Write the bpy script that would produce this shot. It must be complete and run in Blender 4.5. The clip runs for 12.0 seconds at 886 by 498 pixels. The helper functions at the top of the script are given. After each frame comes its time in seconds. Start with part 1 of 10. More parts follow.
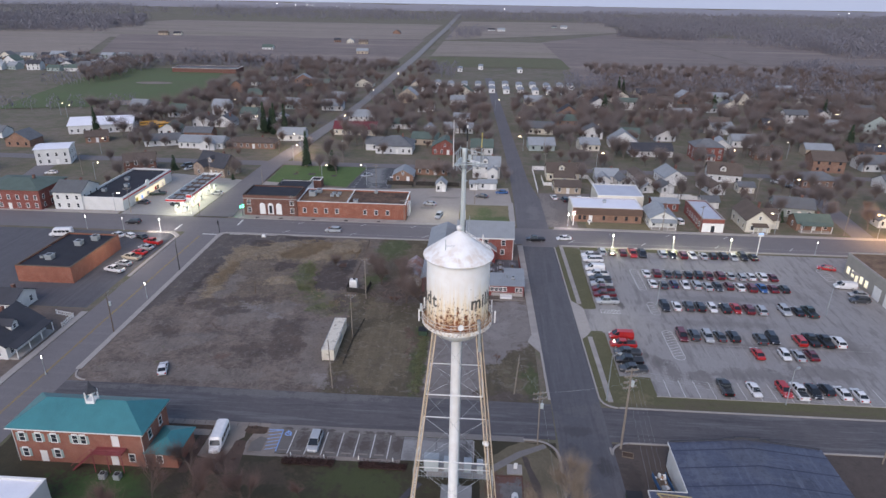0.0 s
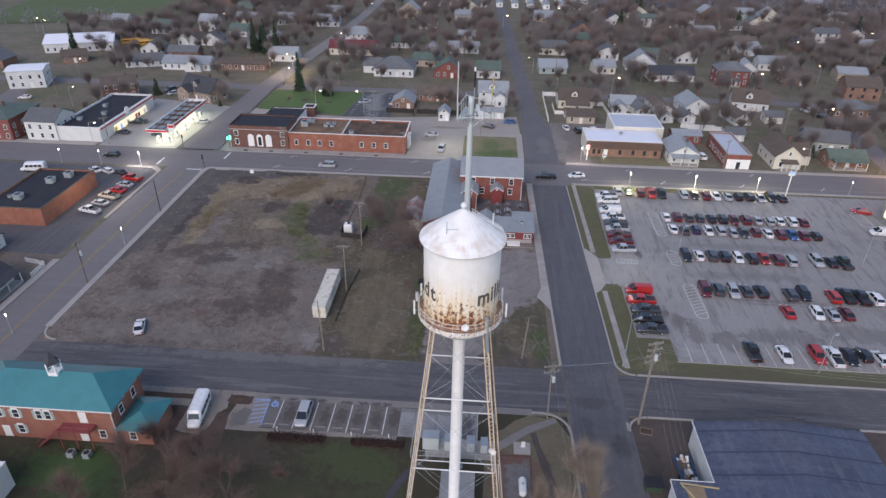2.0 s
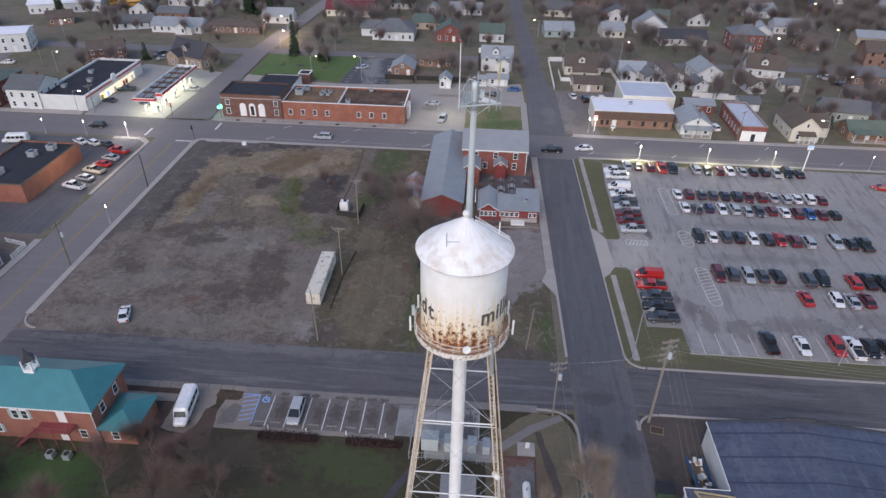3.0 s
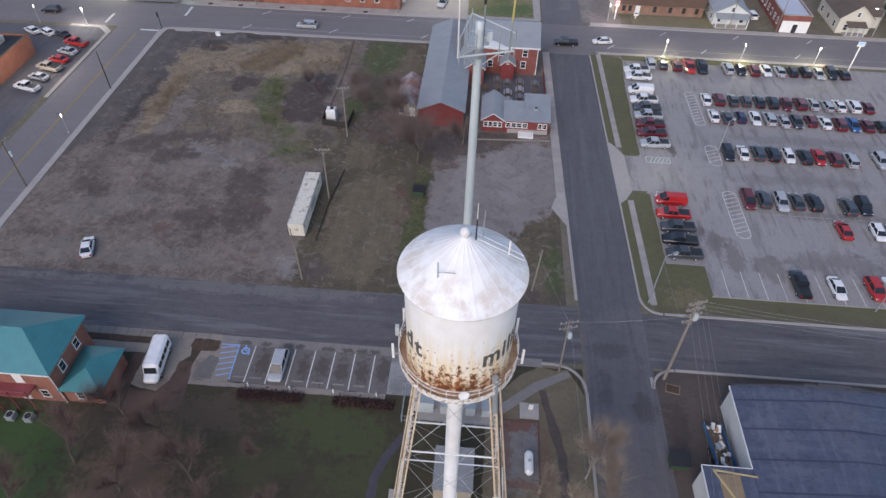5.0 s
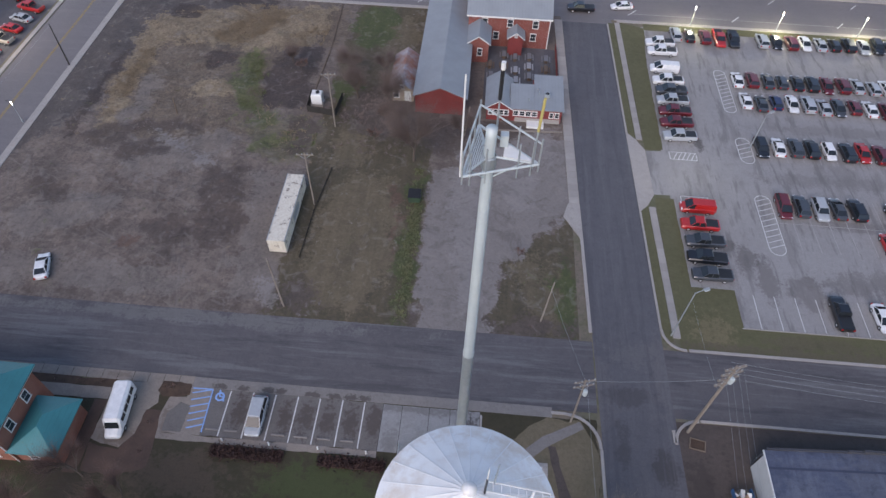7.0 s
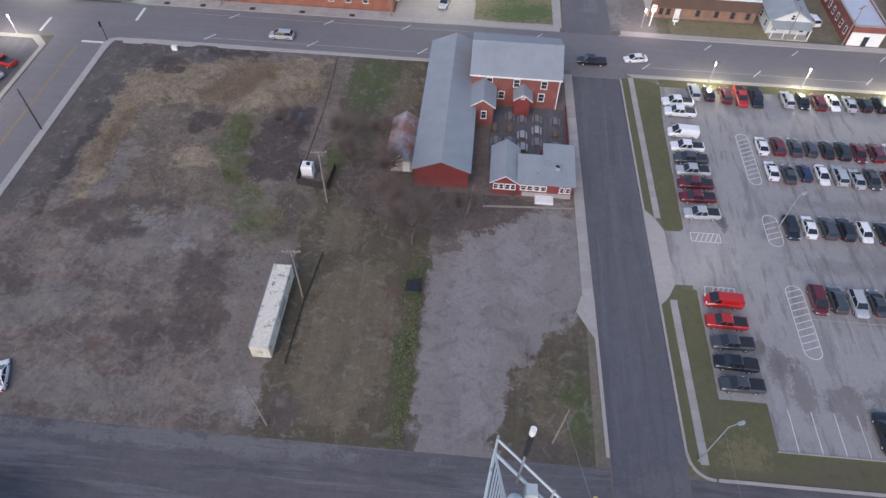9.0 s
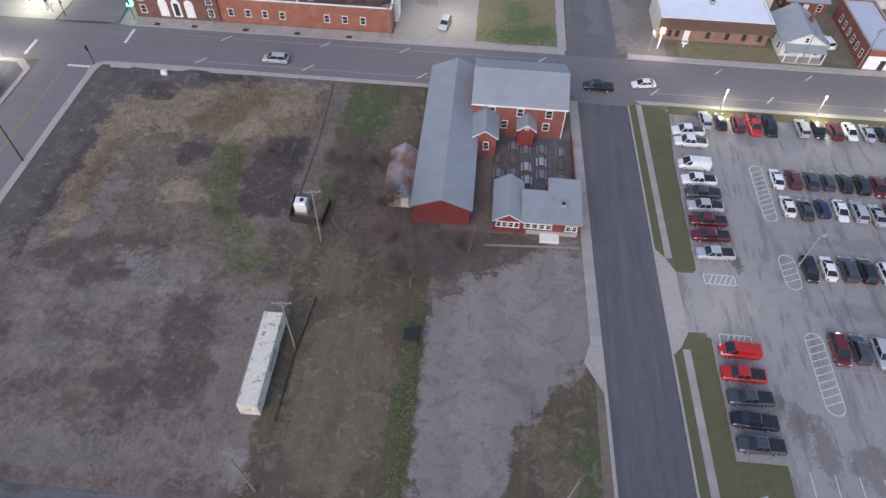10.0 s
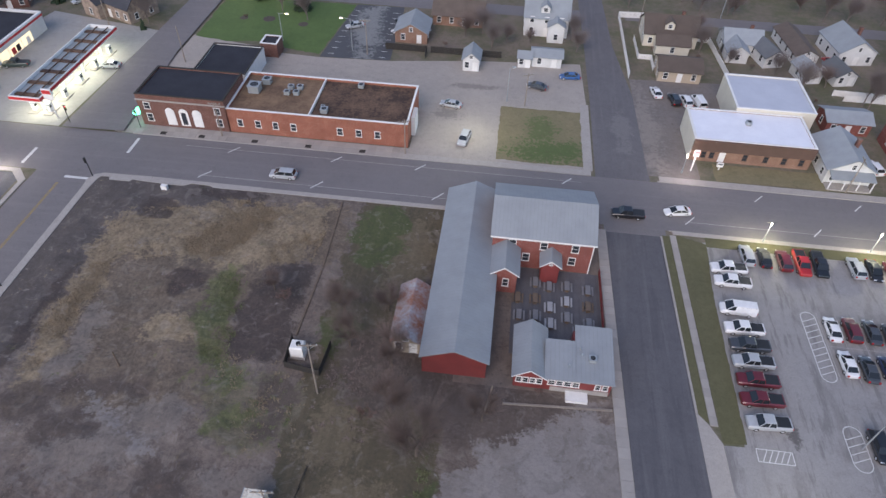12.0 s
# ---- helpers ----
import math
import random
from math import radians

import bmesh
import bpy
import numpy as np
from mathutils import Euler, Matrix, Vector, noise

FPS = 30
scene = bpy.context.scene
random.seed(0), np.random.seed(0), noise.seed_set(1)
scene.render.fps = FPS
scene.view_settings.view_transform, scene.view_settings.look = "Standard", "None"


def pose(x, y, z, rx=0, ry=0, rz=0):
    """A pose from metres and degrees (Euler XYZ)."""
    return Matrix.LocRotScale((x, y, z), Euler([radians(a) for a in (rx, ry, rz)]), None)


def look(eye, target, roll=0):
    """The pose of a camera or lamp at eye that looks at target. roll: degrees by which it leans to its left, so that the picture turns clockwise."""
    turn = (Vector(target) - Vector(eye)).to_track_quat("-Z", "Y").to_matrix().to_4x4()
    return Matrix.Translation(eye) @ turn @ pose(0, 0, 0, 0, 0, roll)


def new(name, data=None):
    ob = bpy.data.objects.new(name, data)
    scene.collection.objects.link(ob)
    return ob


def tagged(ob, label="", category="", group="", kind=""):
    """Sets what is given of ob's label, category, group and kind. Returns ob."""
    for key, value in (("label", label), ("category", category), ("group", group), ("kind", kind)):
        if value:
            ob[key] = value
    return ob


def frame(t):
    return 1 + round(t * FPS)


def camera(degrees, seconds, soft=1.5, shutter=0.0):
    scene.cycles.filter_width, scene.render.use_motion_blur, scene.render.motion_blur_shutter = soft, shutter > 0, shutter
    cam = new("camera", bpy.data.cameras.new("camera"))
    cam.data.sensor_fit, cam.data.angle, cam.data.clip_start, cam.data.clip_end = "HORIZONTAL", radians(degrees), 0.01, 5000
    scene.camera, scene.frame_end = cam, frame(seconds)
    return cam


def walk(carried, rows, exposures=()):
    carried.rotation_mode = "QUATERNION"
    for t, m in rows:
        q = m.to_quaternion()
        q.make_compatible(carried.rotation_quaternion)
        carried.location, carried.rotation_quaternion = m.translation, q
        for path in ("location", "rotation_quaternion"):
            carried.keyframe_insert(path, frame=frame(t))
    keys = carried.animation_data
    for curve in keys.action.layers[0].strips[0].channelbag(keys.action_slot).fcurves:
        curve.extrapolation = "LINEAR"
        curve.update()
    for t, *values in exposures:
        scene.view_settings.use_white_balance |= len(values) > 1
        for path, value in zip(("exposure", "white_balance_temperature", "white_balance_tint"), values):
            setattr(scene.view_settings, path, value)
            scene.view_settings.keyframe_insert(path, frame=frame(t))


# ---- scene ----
cam = camera(69.4, 12.0)
METRES, EYE, TILT, LEAN, TURN = 97.0, 74.8, 0.0, 0.0, 3.3
ROWS = [
    (0.0, 0.0, 0.0, 0.0, 0.34, -22.88, -0.79),
    (0.5, 0.0007, 0.0373, -0.0007, 0.44, -24.46, -0.82),
    (1.0, 0.001, 0.075, -0.0015, 0.55, -26.28, -0.85),
    (1.5, 0.0011, 0.1136, -0.002, 0.65, -28.23, -0.87),
    (2.0, 0.0015, 0.1531, -0.0023, 0.73, -30.17, -0.9),
    (2.5, 0.0015, 0.1939, -0.002, 0.81, -31.83, -0.93),
    (4.5, 0.0052, 0.3573, -0.0044, 1.15, -41.34, -1.02),
    (5.0, 0.0059, 0.3997, -0.0032, 1.22, -45.01, -1.08),
    (5.5, 0.0064, 0.4429, -0.0021, 1.3, -48.65, -1.14),
    (6.0, 0.0063, 0.4882, -0.0015, 1.36, -51.0, -1.2),
    (6.5, 0.0053, 0.5344, -0.0016, 1.37, -51.01, -1.22),
    (7.0, 0.0039, 0.5803, 0.0011, 1.4, -51.04, -1.22),
    (7.5, 0.0023, 0.622, 0.0065, 1.41, -51.06, -1.26),
    (9.5, -0.0023, 0.7947, 0.0217, 1.55, -51.06, -1.24),
    (10.0, -0.0034, 0.8358, 0.0211, 1.57, -51.03, -1.25),
    (10.5, -0.005, 0.8784, 0.0214, 1.55, -49.74, -1.27),
    (11.0, -0.0059, 0.9189, 0.0199, 1.53, -47.85, -1.26),
    (11.5, -0.0064, 0.9583, 0.0183, 1.49, -46.2, -1.25),
    (12.0, -0.0084, 0.9983, 0.0169, 3.63, -44.91, -1.35),
]
walk(cam, [(t, pose(0, 0, EYE, TILT, LEAN, TURN) @ pose(METRES * x, METRES * y, METRES * z, 90 + pitch, roll, yaw)) for t, x, y, z, yaw, pitch, roll in ROWS],
     exposures=[(0.0, 0.69, 6750, 17), (6.6, 0.74, 6750, 17), (7.5, 0.83, 6750, 17), (9.6, 0.89, 6750, 17), (10.4, 0.86, 6750, 17), (11.0, 0.81, 6750, 17), (12.0, 0.79, 6750, 17)])

# ---------------------------------------------------------------- world and light
world = bpy.data.worlds.new("dusk_sky")
scene.world = world
world.use_nodes = True
wn = world.node_tree
sky = wn.nodes.new("ShaderNodeTexSky")
sky.sky_type, sky.sun_disc = "NISHITA", False
sky.sun_elevation, sky.sun_rotation = radians(37), radians(198)
sky.air_density, sky.dust_density, sky.ozone_density = 1.0, 0.3, 1.2
bg = wn.nodes["Background"]
bg.inputs["Strength"].default_value = 0.12
wn.links.new(sky.outputs[0], bg.inputs[0])

sun = new("sun", bpy.data.lights.new("sun", "SUN"))
sun.data.energy, sun.data.angle, sun.data.color = 1.25, radians(50), (1.0, 0.90, 0.82)
sun.matrix_world = look((-50, -150, 120), (0, 0, 0))


# ---------------------------------------------------------------- materials
def shader(name, rough=0.8, metal=0.0):
    m = bpy.data.materials.new(name)
    m.use_nodes = True
    b = m.node_tree.nodes["Principled BSDF"]
    b.inputs["Roughness"].default_value, b.inputs["Metallic"].default_value = rough, metal
    return m, m.node_tree, b


def noise_node(nt, scale, detail=4.0, rough=0.55, coord=None):
    n = nt.nodes.new("ShaderNodeTexNoise")
    n.inputs["Scale"].default_value, n.inputs["Detail"].default_value, n.inputs["Roughness"].default_value = scale, detail, rough
    if coord is not None:
        nt.links.new(coord, n.inputs["Vector"])
    return n.outputs["Fac"]


def ramp(nt, fac, lo, hi):
    r = nt.nodes.new("ShaderNodeMapRange")
    r.inputs["From Min"].default_value, r.inputs["From Max"].default_value = lo, hi
    nt.links.new(fac, r.inputs["Value"])
    return r.outputs[0]


def math2(nt, op, a, b):
    n = nt.nodes.new("ShaderNodeMath")
    n.operation = op
    for k, v in ((0, a), (1, b)):
        if isinstance(v, (int, float)):
            n.inputs[k].default_value = v
        else:
            nt.links.new(v, n.inputs[k])
    return n.outputs[0]


def mix(nt, fac, a, b):
    n = nt.nodes.new("ShaderNodeMix")
    n.data_type = "RGBA"
    for sock, v in ((n.inputs[0], fac), (n.inputs[6], a), (n.inputs[7], b)):
        if isinstance(v, (int, float)):
            sock.default_value = v
        elif isinstance(v, tuple):
            sock.default_value = (*v, 1)
        else:
            nt.links.new(v, sock)
    return n.outputs[2]


def bump(nt, b, height, strength, distance):
    n = nt.nodes.new("ShaderNodeBump")
    n.inputs["Strength"].default_value, n.inputs["Distance"].default_value = strength, distance
    nt.links.new(height, n.inputs["Height"])
    nt.links.new(n.outputs[0], b.inputs["Normal"])


def position(nt):
    return nt.nodes.new("ShaderNodeNewGeometry").outputs["Position"]


def local(nt):
    return nt.nodes.new("ShaderNodeTexCoord").outputs["Object"]


def stretched(nt, coord, sx, sy, sz, rz=0.0):
    if rz:
        turn = nt.nodes.new("ShaderNodeMapping")
        turn.inputs["Rotation"].default_value = (0, 0, radians(rz))
        nt.links.new(coord, turn.inputs["Vector"])
        coord = turn.outputs[0]
    n = nt.nodes.new("ShaderNodeMapping")
    n.inputs["Scale"].default_value = (sx, sy, sz)
    nt.links.new(coord, n.inputs["Vector"])
    return n.outputs[0]


def shifted(nt, coord, dx, dy):
    n = nt.nodes.new("ShaderNodeVectorMath")
    n.operation = "ADD"
    n.inputs[1].default_value = (dx, dy, 0)
    nt.links.new(coord, n.inputs[0])
    return n.outputs[0]


def two_tone(name, a, b, scale=0.3, fine=6.0, rough=0.85, metal=0.0, relief=0.02, vary=0.0, contrast=0.2):
    """Two colours mottled at a coarse and a fine scale."""
    m, nt, bs = shader(name, rough, metal)
    p = position(nt)
    coarse, grain = noise_node(nt, scale, 5, 0.6, p), noise_node(nt, fine, 3, 0.6, p)
    f = math2(nt, "ADD", math2(nt, "MULTIPLY", coarse, 0.7), math2(nt, "MULTIPLY", grain, 0.3))
    c = mix(nt, ramp(nt, f, 0.5 - contrast, 0.5 + contrast), a, b)
    if vary:
        r = nt.nodes.new("ShaderNodeObjectInfo").outputs["Random"]
        c = mix(nt, math2(nt, "MULTIPLY", r, vary), c, tuple(v * 0.45 for v in a))
    nt.links.new(c, bs.inputs["Base Color"])
    if relief:
        bump(nt, bs, grain, 0.6, relief)
    return m


def patched(name, a, b, patches, scale=0.12, fine=1.6, rough=0.95, contrast=0.16, relief=0.06, streak=None, mottle=0.3):
    """Ground with patches of other colours: (x, y, half width, half depth, turn, colour, strength)."""
    m, nt, bs = shader(name, rough)
    p = position(nt)
    coarse, mid, grain = noise_node(nt, scale, 6, 0.62, p), noise_node(nt, scale * 4.3, 5, 0.6, p), noise_node(nt, fine, 5, 0.7, p)
    f = math2(nt, "ADD", math2(nt, "MULTIPLY", coarse, 0.40), math2(nt, "ADD", math2(nt, "MULTIPLY", mid, 0.32), math2(nt, "MULTIPLY", grain, 0.28)))
    c = mix(nt, ramp(nt, f, 0.5 - contrast, 0.5 + contrast), a, b)
    for x, y, rx, ry, turn, colour, k in patches:
        mp = nt.nodes.new("ShaderNodeMapping")
        mp.vector_type = "TEXTURE"
        mp.inputs["Location"].default_value, mp.inputs["Scale"].default_value = (x, y, 0), (rx, ry, 1000)
        mp.inputs["Rotation"].default_value = (0, 0, radians(turn))
        nt.links.new(p, mp.inputs["Vector"])
        ln = nt.nodes.new("ShaderNodeVectorMath")
        ln.operation = "LENGTH"
        nt.links.new(mp.outputs[0], ln.inputs[0])
        d = math2(nt, "ADD", ln.outputs["Value"], math2(nt, "MULTIPLY", math2(nt, "ADD", mid, math2(nt, "ADD", coarse, grain)), 2.4))
        edge = ramp(nt, d, 4.75, 4.25)
        c = mix(nt, math2(nt, "MULTIPLY", edge, k), c, colour)
    for q, (colour, sx, sy, k) in enumerate((streak,) if isinstance(streak, tuple) else streak or ()):
        st = noise_node(nt, 1.0, 5, 0.65, stretched(nt, shifted(nt, p, 47.0 * q, 23.0 * q), sx, sy, 1))
        c = mix(nt, math2(nt, "MULTIPLY", ramp(nt, st, 0.53, 0.62), k), c, colour)
    blotch = noise_node(nt, fine * 0.45, 8, 0.75, p)
    c = mix(nt, math2(nt, "MULTIPLY", ramp(nt, blotch, 0.54, 0.66), mottle), c, tuple(v * 0.55 for v in b))
    c = mix(nt, math2(nt, "MULTIPLY", ramp(nt, blotch, 0.44, 0.34), mottle * 0.6), c, tuple(min(0.8, v * 1.35) for v in a))
    fleck = noise_node(nt, fine * 3.1, 4, 0.8, p)
    c = mix(nt, math2(nt, "MULTIPLY", ramp(nt, fleck, 0.48, 0.68), 0.42), c, tuple(v * 0.45 for v in a))
    nt.links.new(c, bs.inputs["Base Color"])
    bump(nt, bs, math2(nt, "ADD", grain, mid), 0.7, relief)
    return m


def paint(name, colour, rough=0.35, coat=0.0):
    m, nt, bs = shader(name, rough)
    p = local(nt)
    n = noise_node(nt, 1.7, 4, 0.6, p)
    nt.links.new(mix(nt, ramp(nt, n, 0.35, 0.75), colour, tuple(v * 0.82 for v in colour)), bs.inputs["Base Color"])
    bs.inputs["Coat Weight"].default_value = coat
    return m


def glow(name, colour, strength):
    m, nt, bs = shader(name, 0.4)
    bs.inputs["Base Color"].default_value = (*colour, 1)
    bs.inputs["Emission Color"].default_value = (*colour, 1)
    bs.inputs["Emission Strength"].default_value = strength
    return m


def brickwork(name, a, b, mortar):
    m, nt, bs = shader(name, 0.9)
    p = local(nt)
    xyz = nt.nodes.new("ShaderNodeSeparateXYZ")
    nt.links.new(p, xyz.inputs[0])
    cmb = nt.nodes.new("ShaderNodeCombineXYZ")
    nt.links.new(math2(nt, "ADD", xyz.outputs[0], xyz.outputs[1]), cmb.inputs[0])
    nt.links.new(xyz.outputs[2], cmb.inputs[1])
    t = nt.nodes.new("ShaderNodeTexBrick")
    t.inputs["Scale"].default_value = 4.4
    t.inputs["Color1"].default_value, t.inputs["Color2"].default_value, t.inputs["Mortar"].default_value = (*a, 1), (*b, 1), (*mortar, 1)
    t.inputs["Mortar Size"].default_value = 0.012
    nt.links.new(cmb.outputs[0], t.inputs["Vector"])
    n = noise_node(nt, 0.5, 5, 0.6, p)
    nt.links.new(mix(nt, ramp(nt, n, 0.35, 0.8), t.outputs["Color"], tuple(v * 0.6 for v in a)), bs.inputs["Base Color"])
    return m


def ribbed(name, a, b, pitch, axis, rough=0.5, metal=0.0):
    """Sheet roofing or siding: seams run across the given axis of the thing."""
    m, nt, bs = shader(name, rough, metal)
    p = local(nt)
    xyz = nt.nodes.new("ShaderNodeSeparateXYZ")
    nt.links.new(p, xyz.inputs[0])
    w = math2(nt, "FRACT", math2(nt, "MULTIPLY", xyz.outputs[axis], 1.0 / pitch), 0.0)
    seam = ramp(nt, w, 0.90, 0.97)
    n = noise_node(nt, 0.35, 5, 0.6, p)
    n2 = noise_node(nt, 5.0, 3, 0.6, p)
    c = mix(nt, ramp(nt, math2(nt, "ADD", math2(nt, "MULTIPLY", n, 0.75), math2(nt, "MULTIPLY", n2, 0.25)), 0.35, 0.68), a, b)
    c = mix(nt, math2(nt, "MULTIPLY", seam, 0.35), c, tuple(v * 0.5 for v in a))
    nt.links.new(c, bs.inputs["Base Color"])
    bump(nt, bs, seam, 0.5, 0.03)
    return m


def tank_paint():
    """White paint: small dark chips half way down, tan runs, and brown rust breaking through round the foot, most on the south face."""
    m, nt, bs = shader("tank_paint", 0.5)
    p = local(nt)
    xyz = nt.nodes.new("ShaderNodeSeparateXYZ")
    nt.links.new(p, xyz.inputs[0])
    low = ramp(nt, xyz.outputs[2], 44.6, 39.9)
    foot = ramp(nt, xyz.outputs[2], 41.2, 39.2)
    south = ramp(nt, xyz.outputs[1], -0.6, -3.4)
    blot = noise_node(nt, 2.3, 12, 0.72, p)
    chip = noise_node(nt, 3.1, 8, 0.7, stretched(nt, p, 1, 1, 1.25))
    big = noise_node(nt, 0.8, 4, 0.6, p)
    run = noise_node(nt, 1.0, 6, 0.7, stretched(nt, p, 2.6, 2.6, 0.16))
    c = mix(nt, ramp(nt, big, 0.3, 0.75), (0.88, 0.88, 0.87), (0.80, 0.78, 0.75))
    wash = math2(nt, "MULTIPLY", ramp(nt, math2(nt, "ADD", run, math2(nt, "MULTIPLY", low, 0.26)), 0.44, 0.74), ramp(nt, xyz.outputs[2], 45.6, 42.2))
    c = mix(nt, math2(nt, "MULTIPLY", wash, 0.85), c, (0.80, 0.62, 0.36))
    glaze = math2(nt, "MULTIPLY", foot, ramp(nt, math2(nt, "ADD", run, math2(nt, "MULTIPLY", south, 0.12)), 0.42, 0.62))
    c = mix(nt, math2(nt, "MULTIPLY", glaze, 0.85), c, (0.46, 0.19, 0.070))
    chips = math2(nt, "MULTIPLY", ramp(nt, math2(nt, "ADD", chip, math2(nt, "MULTIPLY", low, 0.10)), 0.655, 0.675), ramp(nt, xyz.outputs[2], 45.4, 43.6))
    c = mix(nt, chips, c, mix(nt, ramp(nt, blot, 0.4, 0.6), (0.16, 0.075, 0.035), (0.055, 0.050, 0.036)))
    amount = math2(nt, "ADD", math2(nt, "MULTIPLY", low, 0.05), math2(nt, "MULTIPLY", math2(nt, "MULTIPLY", south, low), 0.125))
    rust = ramp(nt, math2(nt, "ADD", math2(nt, "ADD", math2(nt, "MULTIPLY", blot, 0.72), math2(nt, "MULTIPLY", run, 0.28)), amount), 0.645, 0.675)
    c = mix(nt, rust, c, mix(nt, ramp(nt, noise_node(nt, 5.0, 5, 0.7, p), 0.36, 0.62), (0.34, 0.110, 0.034), (0.085, 0.034, 0.018)))
    nt.links.new(c, bs.inputs["Base Color"])
    bump(nt, bs, rust, 0.4, 0.02)
    return m


def roof_paint():
    """White paint with tan stains in broad patches towards the eaves."""
    m, nt, bs = shader("tank_roof_paint", 0.55)
    p = local(nt)
    xyz = nt.nodes.new("ShaderNodeSeparateXYZ")
    nt.links.new(p, xyz.inputs[0])
    low = ramp(nt, xyz.outputs[2], 48.9, 47.6)
    n, f, b = noise_node(nt, 0.85, 5, 0.6, p), noise_node(nt, 5.0, 5, 0.75, p), noise_node(nt, 0.5, 3, 0.5, p)
    c = mix(nt, ramp(nt, n, 0.3, 0.7), (0.88, 0.88, 0.87), (0.79, 0.77, 0.75))
    stain = math2(nt, "MULTIPLY", ramp(nt, math2(nt, "ADD", math2(nt, "ADD", n, math2(nt, "MULTIPLY", f, 0.35)), math2(nt, "MULTIPLY", b, 0.3)), 0.76, 0.98), low)
    c = mix(nt, math2(nt, "MULTIPLY", stain, 0.48), c, (0.58, 0.44, 0.31))
    nt.links.new(c, bs.inputs["Base Color"])
    return m


def rusty_white(name, amount=0.52, scale=3.5, white=(0.78, 0.77, 0.74), stain=(0.62, 0.50, 0.36), rust=(0.20, 0.09, 0.04)):
    m, nt, bs = shader(name, 0.6)
    p = local(nt)
    n = noise_node(nt, scale, 7, 0.7, p)
    run = noise_node(nt, 1.0, 4, 0.6, stretched(nt, p, 3, 3, 0.4))
    c = mix(nt, ramp(nt, run, 0.4, 0.75), white, stain)
    c = mix(nt, ramp(nt, n, amount, amount + 0.09), c, rust)
    nt.links.new(c, bs.inputs["Base Color"])
    return m


DIRT_A, DIRT_B = (0.204, 0.164, 0.139), (0.100, 0.078, 0.066)
TAN, GREEN, MUD, GREY = (0.27, 0.20, 0.125), (0.075, 0.098, 0.040), (0.050, 0.041, 0.040), (0.235, 0.22, 0.215)


def swirl(nt, scale, detail, rough, twist, coord):
    n = nt.nodes.new("ShaderNodeTexNoise")
    n.inputs["Scale"].default_value, n.inputs["Detail"].default_value, n.inputs["Roughness"].default_value, n.inputs["Distortion"].default_value = scale, detail, rough, twist
    nt.links.new(coord, n.inputs["Vector"])
    return n.outputs["Fac"]


